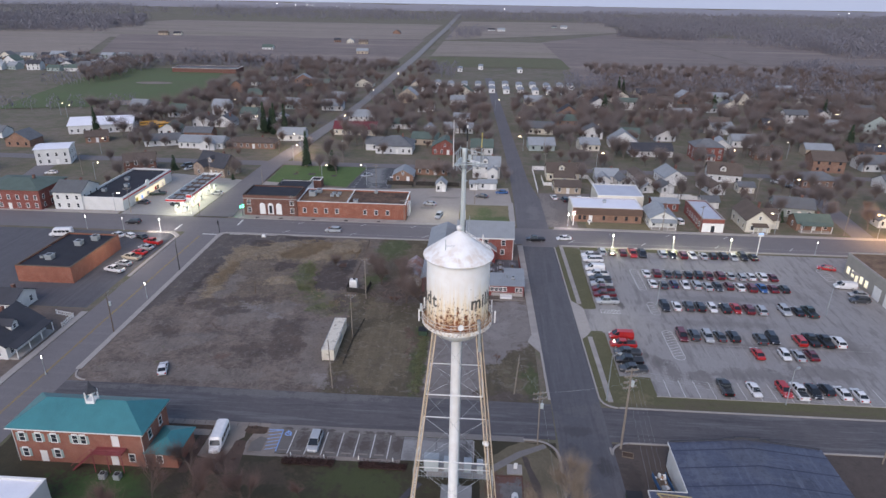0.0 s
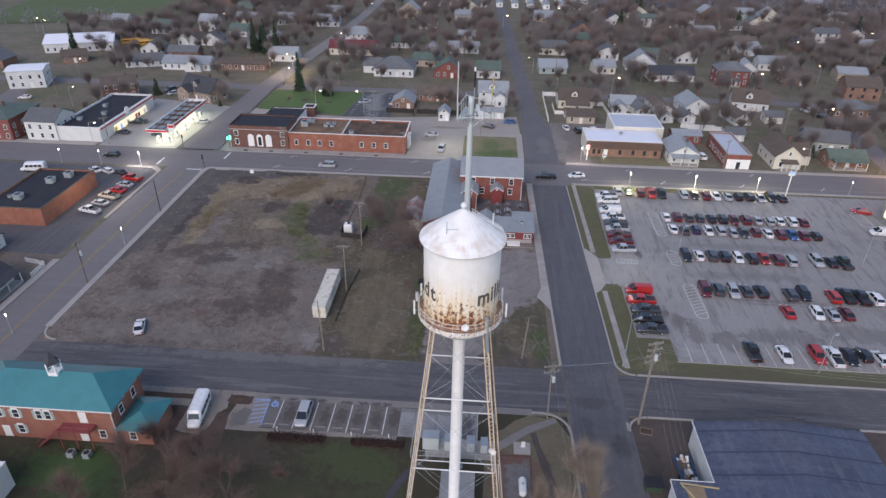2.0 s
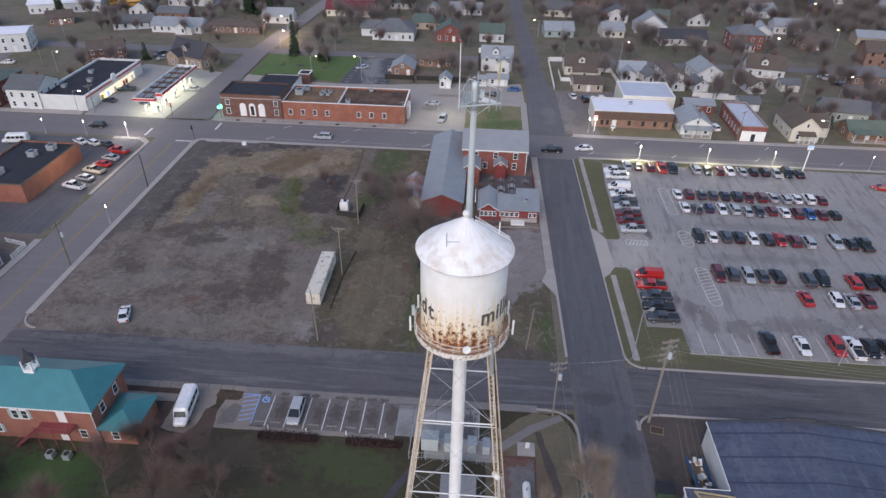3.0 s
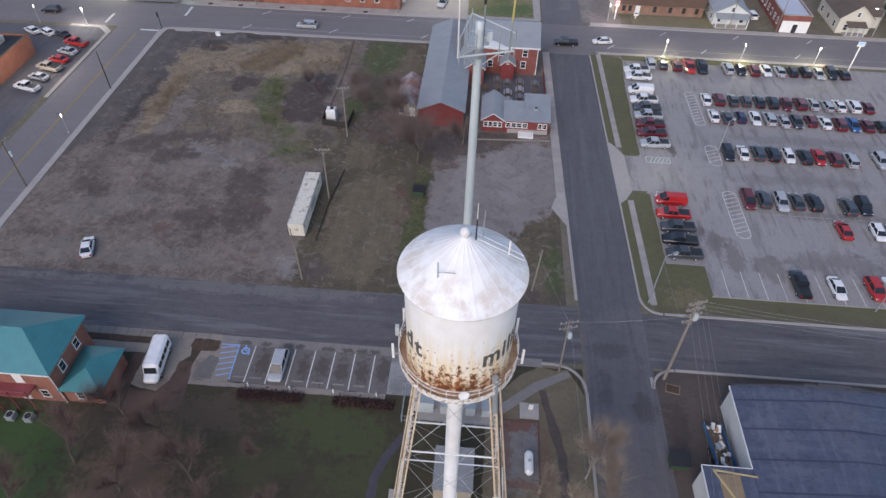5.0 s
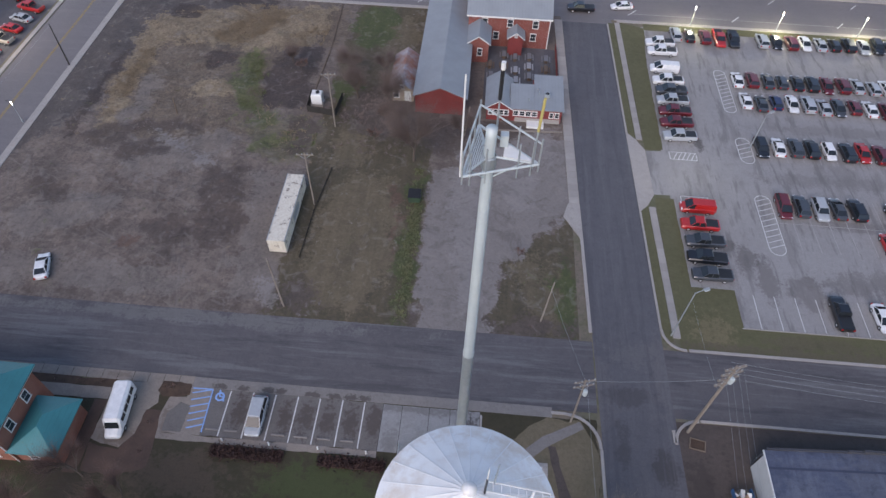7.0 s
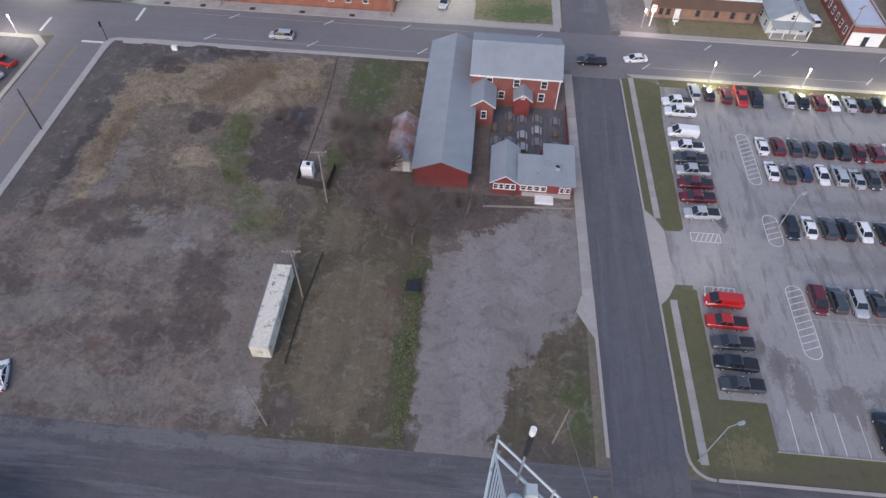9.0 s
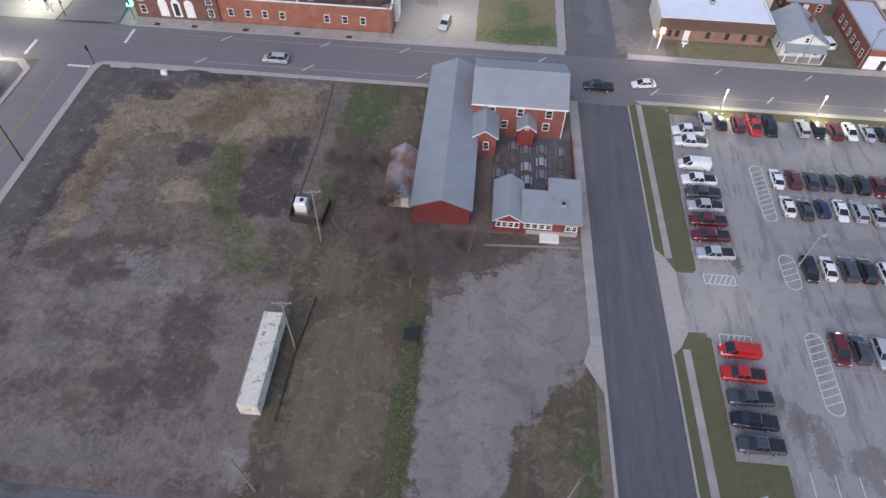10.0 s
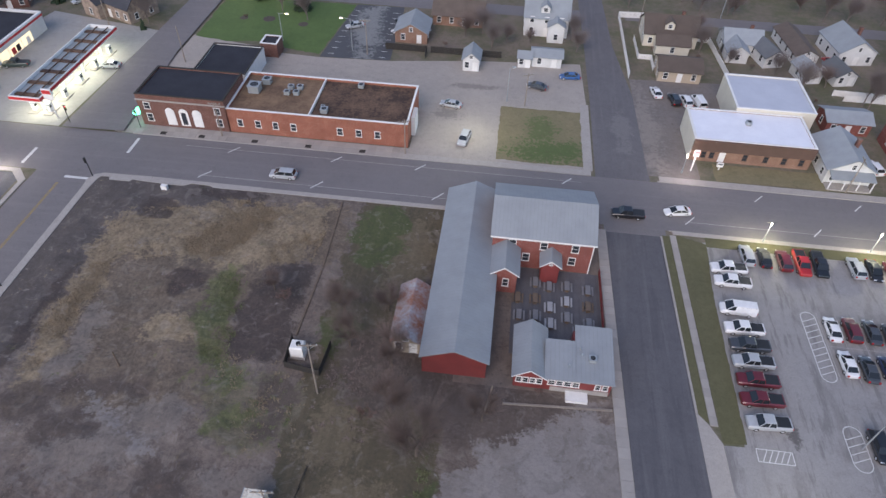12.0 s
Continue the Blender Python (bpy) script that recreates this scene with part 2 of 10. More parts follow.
def layered(name, base, layers):
    """Open ground: earth overlaid by ragged patches, each by its own cover attribute: (attribute, light, dark, strength, streak)."""
    m, nt, bs = shader(name, 0.95)
    p = position(nt)
    coarse, mid = noise_node(nt, 0.16, 6, 0.62, p), noise_node(nt, 0.7, 7, 0.7, p)
    grain, fleck = noise_node(nt, 2.1, 6, 0.72, p), noise_node(nt, 6.5, 4, 0.8, p)
    f = math2(nt, "ADD", math2(nt, "MULTIPLY", coarse, 0.36), math2(nt, "ADD", math2(nt, "MULTIPLY", mid, 0.36), math2(nt, "MULTIPLY", grain, 0.28)))
    tone = ramp(nt, f, 0.42, 0.58)
    fine = ramp(nt, math2(nt, "ADD", math2(nt, "MULTIPLY", grain, 0.6), math2(nt, "MULTIPLY", fleck, 0.4)), 0.40, 0.60)
    mow = ramp(nt, noise_node(nt, 1.0, 4, 0.6, stretched(nt, p, 0.9, 0.03, 1)), 0.42, 0.60)
    small = math2(nt, "MULTIPLY", math2(nt, "SUBTRACT", math2(nt, "ADD", mid, grain), 1.0), 1.35)
    c = mix(nt, tone, base[1], base[0])
    # wheel ruts and dragged earth, before the plants cover them
    for turn, sx, sy, lo, k, colour in ((24, 0.14, 0.8, 0.56, 0.35, (0.245, 0.213, 0.192)), (-50, 0.16, 0.9, 0.57, 0.32, (0.080, 0.062, 0.053)), (72, 0.12, 0.7, 0.57, 0.30, (0.225, 0.200, 0.187))):
        rut = swirl(nt, 1.0, 5, 0.62, 1.3, stretched(nt, p, sx, sy, 1, turn))
        c = mix(nt, math2(nt, "MULTIPLY", ramp(nt, rut, lo, lo + 0.10), k), c, colour)
    for k, (attribute, light, dark, strength, streak) in enumerate(layers):
        at = nt.nodes.new("ShaderNodeAttribute")
        at.attribute_name = attribute
        big = math2(nt, "MULTIPLY", math2(nt, "SUBTRACT", noise_node(nt, 0.26, 9, 0.7, shifted(nt, p, 31.0 * k, 17.0 * k)), 0.5), 2.3)
        mask = ramp(nt, math2(nt, "ADD", at.outputs["Fac"], math2(nt, "ADD", big, small)), 0.40, 0.62)
        t = math2(nt, "MULTIPLY", math2(nt, "ADD", tone, fine), 0.5)
        own = mix(nt, math2(nt, "ADD", math2(nt, "MULTIPLY", t, 1.0 - streak), math2(nt, "MULTIPLY", mow, streak)), dark, light)
        c = mix(nt, math2(nt, "MULTIPLY", mask, strength), c, own)
    # trampled and wetter blotches a few steps across, over everything
    wet = swirl(nt, 0.30, 6, 0.60, 1.6, shifted(nt, p, 12, 70))
    c = mix(nt, math2(nt, "MULTIPLY", ramp(nt, wet, 0.53, 0.63), 0.42), c, mix(nt, 0.4, (0.050, 0.040, 0.035), c))
    dry = swirl(nt, 0.42, 6, 0.62, 1.2, shifted(nt, p, 55, 5))
    c = mix(nt, math2(nt, "MULTIPLY", ramp(nt, dry, 0.55, 0.66), 0.38), c, mix(nt, 0.35, (0.30, 0.265, 0.235), c))
    clod = noise_node(nt, 1.15, 10, 0.78, shifted(nt, p, 90, 40))
    c = mix(nt, math2(nt, "MULTIPLY", ramp(nt, clod, 0.55, 0.66), 0.30), c, (0.055, 0.044, 0.038))
    c = mix(nt, math2(nt, "MULTIPLY", ramp(nt, clod, 0.42, 0.33), 0.22), c, (0.250, 0.212, 0.182))
    c = mix(nt, math2(nt, "MULTIPLY", ramp(nt, fleck, 0.5, 0.68), 0.16), c, (0.055, 0.045, 0.04))
    nt.links.new(c, bs.inputs["Base Color"])
    bump(nt, bs, math2(nt, "ADD", grain, mid), 0.8, 0.09)
    return m


MAT = {}
MAT["field"] = patched("field_earth", (0.112, 0.112, 0.064), (0.185, 0.150, 0.120), [], 0.05, 0.6, contrast=0.07)
MAT["lot"] = patched("bare_earth", DIRT_A, DIRT_B, [
    (-72, 126, 6, 7, 20, MUD, 0.75), (-58, 132, 6, 5, 0, MUD, 0.45), (-68, 138, 5, 7, 0, MUD, 0.45),
    (-35, 122, 5, 14, -5, GREY, 0.6), (-32, 106, 5, 5, 0, GREY, 0.8), (-60, 107, 20, 5, 0, GREY, 0.45), (-44, 133, 8, 4, 30, GREY, 0.4), (-66, 148, 4, 8, 0, GREY, 0.45)], 0.16, 2.2, mottle=0.6)
MAT["open_ground"] = layered("open_ground", (DIRT_A, DIRT_B), [
    ("dark_margin", (0.105, 0.090, 0.084), (0.070, 0.060, 0.057), 0.95, 0.0), ("brown_ground", (0.195, 0.150, 0.110), (0.080, 0.062, 0.047), 0.95, 0.0),
    ("golden_weeds", (0.330, 0.255, 0.165), (0.095, 0.072, 0.049), 0.95, 0.0), ("gravel", (0.212, 0.183, 0.163), (0.140, 0.119, 0.106), 0.75, 0.0),
    ("south_weeds", (0.170, 0.138, 0.090), (0.082, 0.083, 0.046), 0.75, 0.0), ("mud", (0.070, 0.052, 0.047), (0.040, 0.031, 0.029), 0.85, 0.0),
    ("damp", (0.105, 0.080, 0.068), (0.062, 0.048, 0.042), 0.85, 0.0), ("green_weeds", (0.150, 0.146, 0.066), (0.050, 0.070, 0.026), 0.85, 0.0),
    ("grass", (0.118, 0.094, 0.060), (0.060, 0.053, 0.032), 1.0, 0.25), ("tan_grass", (0.190, 0.148, 0.096), (0.11, 0.092, 0.058), 0.7, 0.25),
    ("lush_grass", (0.082, 0.098, 0.036), (0.048, 0.066, 0.022), 0.85, 0.2), ("bare", (0.118, 0.092, 0.078), (0.072, 0.057, 0.049), 0.85, 0.0),
    ("rusty", (0.150, 0.088, 0.064), (0.085, 0.054, 0.042), 0.7, 0.0), ("drive", (0.238, 0.212, 0.196), (0.184, 0.164, 0.152), 1.0, 0.0), ("pale_track", (0.275, 0.252, 0.238), (0.225, 0.205, 0.195), 0.6, 0.0)])
MAT["dark_yard"] = patched("dark_brown_yard", (0.100, 0.080, 0.070), (0.068, 0.054, 0.048), [(27, 84, 2, 3, 0, (0.05, 0.04, 0.036), 0.7)], 0.2, 1.8, mottle=0.5)
MAT["pad_gravel"] = patched("pad_gravel", (0.205, 0.195, 0.190), (0.135, 0.125, 0.120), [(6.4, 82.0, 3, 1.1, 0, (0.150, 0.062, 0.042), 0.85), (4.4, 78, 0.9, 5, 0, (0.130, 0.062, 0.045), 0.7), (6.4, 73.6, 3, 1.0, 0, (0.150, 0.075, 0.050), 0.8)], 0.4, 2.6, 0.9, mottle=0.5)
MAT["rust_timber"] = two_tone("rust_red_timber", (0.150, 0.070, 0.052), (0.095, 0.050, 0.040), 0.8, 5, 0.9)
MAT["pad_concrete"] = patched("pad_concrete", (0.300, 0.300, 0.298), (0.225, 0.220, 0.216), [(-1, 88, 1.2, 4, 0, (0.075, 0.066, 0.064), 0.9), (-10.3, 86.2, 1.0, 2, 0, (0.15, 0.14, 0.135), 0.6), (-6, 90.6, 7, 0.6, 0, (0.14, 0.13, 0.125), 0.7)], 0.35, 2.5, 0.85, mottle=0.4)
MAT["tan_concrete"] = patched("tan_concrete_apron", (0.385, 0.345, 0.305), (0.30, 0.27, 0.245), [(-12, 226, 8, 1.0, 4, (0.15, 0.13, 0.12), 0.6), (-18, 214, 3, 2.5, 0, (0.16, 0.15, 0.145), 0.7)], 0.14, 1.6, 0.88)
MAT["tan_gravel"] = patched("tan_gravel_drive", (0.215, 0.188, 0.172), (0.150, 0.132, 0.122), [(24.5, 215, 2.5, 16, 3, (0.27, 0.24, 0.21), 0.6)], 0.2, 1.6, 0.9, mottle=0.5)
MAT["corner_turf"] = patched("patchy_corner_turf", (0.235, 0.195, 0.115), (0.155, 0.140, 0.075), [(4, 203.5, 9, 4, 4, (0.075, 0.115, 0.036), 0.95), (2.5, 211, 3.5, 5, 10, (0.095, 0.125, 0.045), 0.9)], 0.3, 1.6, mottle=0.5)
MAT["church_asphalt"] = patched("church_lot_asphalt", (0.088, 0.092, 0.100), (0.066, 0.068, 0.076), [(-42, 250, 3.6, 17, 2, (0.235, 0.24, 0.235), 0.9)], 0.14, 1.8, 0.85)
MAT["brown_fascia"] = ribbed("brown_sheet_fascia", (0.125, 0.075, 0.058), (0.095, 0.058, 0.045), 0.4, 0, 0.6)
MAT["grass"] = patched("lawn", (0.132, 0.122, 0.064), (0.088, 0.088, 0.042), [(32, 106, 3, 3, 0, TAN, 0.3), (62, 103.2, 40, 0.9, 0, (0.105, 0.088, 0.060), 0.75), (46, 104.8, 8, 1.2, 0, (0.10, 0.084, 0.055), 0.6), (74, 105.4, 10, 1.0, 0, (0.11, 0.092, 0.06), 0.6), (28.6, 124, 1.2, 5, 0, (0.115, 0.11, 0.06), 0.5)], 0.2, 2.0)
# School lawn: its dim shaded look is put into a darker base colour.
MAT["dim_grass"] = patched("dim_rough_lawn", (0.064, 0.050, 0.030), (0.034, 0.034, 0.017), [(-17, 79, 7.5, 4.5, 0, (0.050, 0.068, 0.022), 0.75), (-13, 72, 5, 6, 0, (0.047, 0.060, 0.022), 0.6), (-25, 74, 5, 3, 20, (0.050, 0.060, 0.024), 0.5),
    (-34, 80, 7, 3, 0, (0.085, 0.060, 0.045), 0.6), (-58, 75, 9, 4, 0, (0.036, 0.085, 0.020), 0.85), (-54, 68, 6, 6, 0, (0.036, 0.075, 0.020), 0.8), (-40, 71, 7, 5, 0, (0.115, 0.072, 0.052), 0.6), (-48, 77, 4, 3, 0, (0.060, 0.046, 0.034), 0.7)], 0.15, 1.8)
MAT["bright_grass"] = patched("mown_lawn", (0.098, 0.160, 0.046), (0.066, 0.112, 0.034), [], 0.2, 1.8)
MAT["asphalt"] = patched("street_asphalt", (0.190, 0.176, 0.178), (0.155, 0.145, 0.148), [], 0.1, 3.0, 0.85, streak=((0.225, 0.21, 0.207), 0.02, 0.7, 0.28))
MAT["dark_asphalt"] = patched("dark_asphalt", (0.118, 0.116, 0.126), (0.086, 0.084, 0.094), [(15.0, 97.5, 2.6, 7, 0, (0.125, 0.118, 0.124), 0.8), (24.6, 97, 2.4, 6, 0, (0.125, 0.118, 0.124), 0.8), (20, 101, 4, 2, 0, (0.13, 0.124, 0.128), 0.6), (22.6, 86, 1.6, 2.2, 0, (0.055, 0.05, 0.052), 0.8), (18, 88, 1.1, 3, 0, (0.06, 0.056, 0.06), 0.7), (19.5, 76, 1.6, 9, 0, (0.12, 0.112, 0.115), 0.6), (19, 95, 3, 1.2, 0, (0.065, 0.06, 0.064), 0.7)], 0.14, 1.8, 0.85, streak=[((0.140, 0.137, 0.146), 0.6, 0.03, 0.45), ((0.066, 0.065, 0.074), 0.9, 0.04, 0.4)])
MAT["path_asphalt"] = two_tone("dark_path_asphalt", (0.070, 0.066, 0.078), (0.048, 0.045, 0.054), 0.6, 5, 0.9)
MAT["north_asphalt"] = patched("grey_street_asphalt", (0.150, 0.142, 0.148), (0.112, 0.106, 0.111), [(19, 215, 2, 8, 0, (0.19, 0.18, 0.178), 0.6)], 0.12, 1.6, 0.85, streak=((0.175, 0.165, 0.168), 1.3, 0.03, 0.4))
MAT["old_asphalt"] = patched("cracked_asphalt", (0.125, 0.117, 0.122), (0.082, 0.077, 0.083), [(-40, 101.5, 30, 1.1, 0, (0.17, 0.165, 0.16), 0.6)], 0.12, 2.5, 0.88, streak=[((0.060, 0.057, 0.063), 0.05, 0.5, 0.6), ((0.185, 0.182, 0.188), 0.035, 0.45, 0.55), ((0.150, 0.147, 0.152), 0.20, 1.6, 0.35)])
MAT["lot_asphalt"] = patched("car_park_asphalt", (0.322, 0.309, 0.302), (0.252, 0.242, 0.236), [
    (39.5, 119.7, 1.6, 2.4, 0, (0.115, 0.102, 0.098), 0.7), (41.7, 115.5, 1.4, 4.0, 0, (0.13, 0.115, 0.11), 0.65), (36.8, 121.6, 1.3, 1.6, 0, (0.11, 0.10, 0.095), 0.65), (47, 113.5, 2.6, 2.6, 0, (0.14, 0.125, 0.12), 0.6), (36.6, 144.9, 0.7, 1.6, 0, (0.08, 0.072, 0.07), 0.8),
    (58, 116, 8, 2.2, 0, (0.15, 0.135, 0.13), 0.6), (74, 118, 9, 2.6, 0, (0.15, 0.135, 0.13), 0.6), (62, 127.5, 14, 1.2, 0, (0.14, 0.125, 0.12), 0.55), (64, 150.5, 16, 1.5, 0, (0.17, 0.155, 0.15), 0.5), (60, 137.5, 14, 1.6, 0, (0.17, 0.155, 0.15), 0.5), (84, 128, 5, 6, 0, (0.15, 0.135, 0.13), 0.5)],
    0.1, 2.5, 0.88, streak=[((0.10, 0.093, 0.092), 0.8, 0.12, 0.45), ((0.16, 0.148, 0.144), 0.25, 0.07, 0.45)])
MAT["pale_asphalt"] = patched("pale_asphalt", (0.27, 0.255, 0.245), (0.205, 0.195, 0.188), [(-18, 208, 6, 9, 0, (0.30, 0.30, 0.25), 0.5)], 0.12, 2.2, 0.88)
MAT["stall_asphalt"] = patched("patched_stall_asphalt", (0.17, 0.155, 0.145), (0.125, 0.112, 0.105), [(x, 88.2, 1.1, 2.2, 0, (0.070, 0.054, 0.048), 0.8) for x in (-29.3, -26.6, -23.6, -20.9, -18.1, -15.3, -12.4)], 0.3, 2.5, 0.88)
MAT["tower_yard"] = patched("tan_yard", (0.180, 0.145, 0.098), (0.118, 0.102, 0.062), [(6.8, 77, 3.0, 4.5, 0, (0.17, 0.155, 0.145), 0.9), (4.0, 80, 2.0, 3, 0, (0.15, 0.075, 0.05), 0.7), (9.6, 78, 0.8, 4, 0, (0.15, 0.075, 0.05), 0.6)], 0.25, 2.0)
MAT["concrete"] = patched("concrete", (0.40, 0.37, 0.34), (0.32, 0.295, 0.275), [], 0.3, 3.0, 0.85)
MAT["van_concrete"] = patched("stained_drive_concrete", (0.290, 0.248, 0.212), (0.215, 0.184, 0.158), [(-37.5, 86.2, 1.2, 2.0, 0, (0.13, 0.10, 0.085), 0.7), (-43.2, 84, 2.2, 1.3, 0, (0.13, 0.10, 0.085), 0.7), (-46, 91.9, 2, 0.4, 0, (0.16, 0.13, 0.11), 0.6)], 0.3, 2.5, 0.88)
MAT["stained_pavement"] = patched("stained_pavement", (0.240, 0.222, 0.208), (0.175, 0.160, 0.150), [(x, 91.5, 0.9, 0.45, 0, (0.075, 0.062, 0.056), 0.85) for x in (-32.6, -29.6, -26.4, -24.8, -20.6, -18.0, -15.6, -14.2)], 0.35, 2.6, 0.88)
MAT["mulch"] = two_tone("dark_mulch", (0.098, 0.062, 0.042), (0.045, 0.030, 0.022), 0.9, 6, 0.95)
MAT["bed_earth"] = two_tone("reddish_bed_earth", (0.110, 0.070, 0.054), (0.062, 0.042, 0.034), 0.5, 5, 0.95)
MAT["forecourt"] = patched("forecourt_concrete", (0.36, 0.35, 0.33), (0.27, 0.26, 0.25), [], 0.2, 2.5, 0.7)
MAT["white_line"] = two_tone("road_paint_white", (0.72, 0.72, 0.70), (0.45, 0.45, 0.44), 1.2, 8, 0.7, contrast=0.3)
MAT["faint_line"] = two_tone("worn_road_paint", (0.42, 0.41, 0.39), (0.25, 0.24, 0.235), 0.9, 6, 0.8, contrast=0.3)
MAT["yellow_line"] = two_tone("road_paint_yellow", (0.36, 0.25, 0.08), (0.24, 0.18, 0.08), 1.0, 6, 0.8)
MAT["blue_line"] = two_tone("road_paint_blue", (0.26, 0.42, 0.72), (0.18, 0.31, 0.58), 1.0, 6, 0.8)
MAT["tank"], MAT["tank_roof"], MAT["rusty_steel"] = tank_paint(), roof_paint(), rusty_white("rusting_white_steel")
MAT["white_steel"] = two_tone("white_painted_steel", (0.80, 0.80, 0.79), (0.66, 0.64, 0.61), 0.8, 5, 0.5, relief=0)
MAT["rust"] = two_tone("rusted_plate", (0.27, 0.13, 0.07), (0.55, 0.40, 0.26), 1.1, 5, 0.8)
MAT["galvanised"] = two_tone("galvanised_steel", (0.42, 0.45, 0.46), (0.30, 0.33, 0.34), 0.6, 4, 0.5, 0.35, 0)
MAT["pale_steel"] = two_tone("pale_painted_steel", (0.55, 0.60, 0.60), (0.46, 0.51, 0.51), 0.7, 4, 0.5, 0.1, 0)
MAT["black"] = paint("black_plastic", (0.02, 0.02, 0.022), 0.5)
MAT["yellow"] = paint("yellow_plastic", (0.75, 0.60, 0.08), 0.5)
MAT["letter"] = two_tone("dark_lettering", (0.045, 0.05, 0.05), (0.16, 0.14, 0.11), 1.5, 6, 0.7, contrast=0.3)
MAT["red_brick"] = brickwork("red_brick", (0.27, 0.080, 0.064), (0.205, 0.060, 0.049), (0.33, 0.22, 0.18))
MAT["orange_brick"] = brickwork("orange_brick", (0.35, 0.125, 0.080), (0.28, 0.098, 0.062), (0.38, 0.25, 0.18))
MAT["school_brick"] = brickwork("school_brick", (0.33, 0.125, 0.085), (0.26, 0.10, 0.068), (0.34, 0.24, 0.19))
MAT["dark_brick"] = brickwork("dark_brick", (0.19, 0.085, 0.065), (0.14, 0.065, 0.05), (0.26, 0.19, 0.16))
MAT["tan_brick"] = brickwork("tan_brick", (0.30, 0.17, 0.12), (0.25, 0.14, 0.10), (0.33, 0.26, 0.2))
MAT["red_paint"] = ribbed("red_painted_siding", (0.235, 0.046, 0.043), (0.17, 0.034, 0.033), 0.3, 0, 0.6)
MAT["white_siding"] = ribbed("white_siding", (0.68, 0.68, 0.67), (0.56, 0.56, 0.545), 0.2, 2, 0.6)
MAT["cream_siding"] = ribbed("cream_siding", (0.66, 0.62, 0.52), (0.58, 0.54, 0.45), 0.2, 2, 0.6)
MAT["grey_siding"] = ribbed("grey_green_siding", (0.34, 0.40, 0.38), (0.29, 0.34, 0.33), 0.2, 2, 0.6)
MAT["tan_siding"] = ribbed("tan_siding", (0.46, 0.38, 0.29), (0.40, 0.33, 0.25), 0.2, 2, 0.6)
MAT["stone"] = two_tone("rubble_stone", (0.36, 0.28, 0.22), (0.20, 0.15, 0.12), 1.2, 3, 0.9, contrast=0.1)
MAT["metal_roof"] = ribbed("grey_sheet_roof", (0.275, 0.295, 0.312), (0.225, 0.242, 0.256), 0.6, 1, 0.55, 0.0)
MAT["metal_roof_x"] = ribbed("grey_sheet_roof_across", (0.285, 0.305, 0.32), (0.235, 0.252, 0.265), 0.6, 0, 0.55, 0.0)
MAT["teal_roof"] = ribbed("teal_sheet_roof", (0.045, 0.215, 0.235), (0.035, 0.165, 0.185), 0.5, 0, 0.4, 0.1)
MAT["blue_roof"] = patched("dark_blue_membrane", (0.088, 0.102, 0.150), (0.050, 0.060, 0.096), [(44, 84, 3, 6, 0, (0.10, 0.105, 0.125), 0.5), (36, 80, 2.5, 5, 20, (0.11, 0.12, 0.15), 0.5), (50, 78, 3, 3, 0, (0.04, 0.046, 0.07), 0.6), (40, 70, 5, 2, 0, (0.105, 0.115, 0.15), 0.5)], 0.3, 2.2, 0.55, mottle=0.6, streak=[((0.125, 0.140, 0.185), 1.1, 0.12, 0.5), ((0.12, 0.13, 0.165), 0.10, 0.9, 0.4)])
MAT["roof_lap"] = two_tone("dark_blue_roof_lap", (0.050, 0.060, 0.098), (0.036, 0.043, 0.072), 0.5, 3, 0.7)
MAT["rusty_roof"] = two_tone("rusty_sheet_roof", (0.40, 0.40, 0.42), (0.30, 0.12, 0.07), 0.35, 3, 0.6, 0.2, contrast=0.1)
MAT["black_roof"] = two_tone("black_membrane_roof", (0.016, 0.018, 0.026), (0.030, 0.032, 0.042), 0.3, 3, 0.95)
MAT["brown_roof"] = two_tone("brown_gravel_roof", (0.150, 0.090, 0.058), (0.050, 0.030, 0.023), 0.25, 2, 0.95, contrast=0.10)
MAT["tan_roof"] = two_tone("tan_gravel_roof", (0.235, 0.150, 0.090), (0.115, 0.070, 0.046), 0.3, 2, 0.95, contrast=0.12)
MAT["white_roof"] = two_tone("white_membrane_roof", (0.80, 0.81, 0.86), (0.70, 0.71, 0.77), 0.3, 3, 0.6)
MAT["pale_roof"] = two_tone("pale_metal_roof", (0.50, 0.52, 0.58), (0.42, 0.44, 0.50), 0.3, 3, 0.5)
MAT["grey_shingle"] = two_tone("grey_shingles", (0.17, 0.18, 0.19), (0.11, 0.115, 0.125), 0.4, 5, 0.9, vary=0.5)
MAT["brown_shingle"] = two_tone("brown_shingles", (0.15, 0.115, 0.095), (0.095, 0.075, 0.062), 0.4, 5, 0.9, vary=0.5)
MAT["dark_shingle"] = two_tone("dark_shingles", (0.058, 0.060, 0.072), (0.040, 0.042, 0.05), 0.4, 5, 0.9)
MAT["pale_shingle"] = two_tone("pale_shingles", (0.33, 0.36, 0.38), (0.25, 0.27, 0.29), 0.4, 5, 0.85, vary=0.3)
MAT["green_shingle"] = two_tone("green_shingles", (0.11, 0.15, 0.13), (0.075, 0.105, 0.09), 0.4, 5, 0.9)
MAT["maroon_roof"] = two_tone("maroon_shingles", (0.16, 0.035, 0.045), (0.11, 0.025, 0.032), 0.4, 5, 0.85)
MAT["trim"] = two_tone("white_trim", (0.80, 0.80, 0.78), (0.68, 0.67, 0.65), 0.8, 6, 0.5, relief=0)
MAT["red_trim"] = paint("red_trim", (0.55, 0.03, 0.035), 0.4)
MAT["wood"] = two_tone("weathered_wood", (0.17, 0.125, 0.09), (0.10, 0.075, 0.058), 0.8, 5, 0.9)
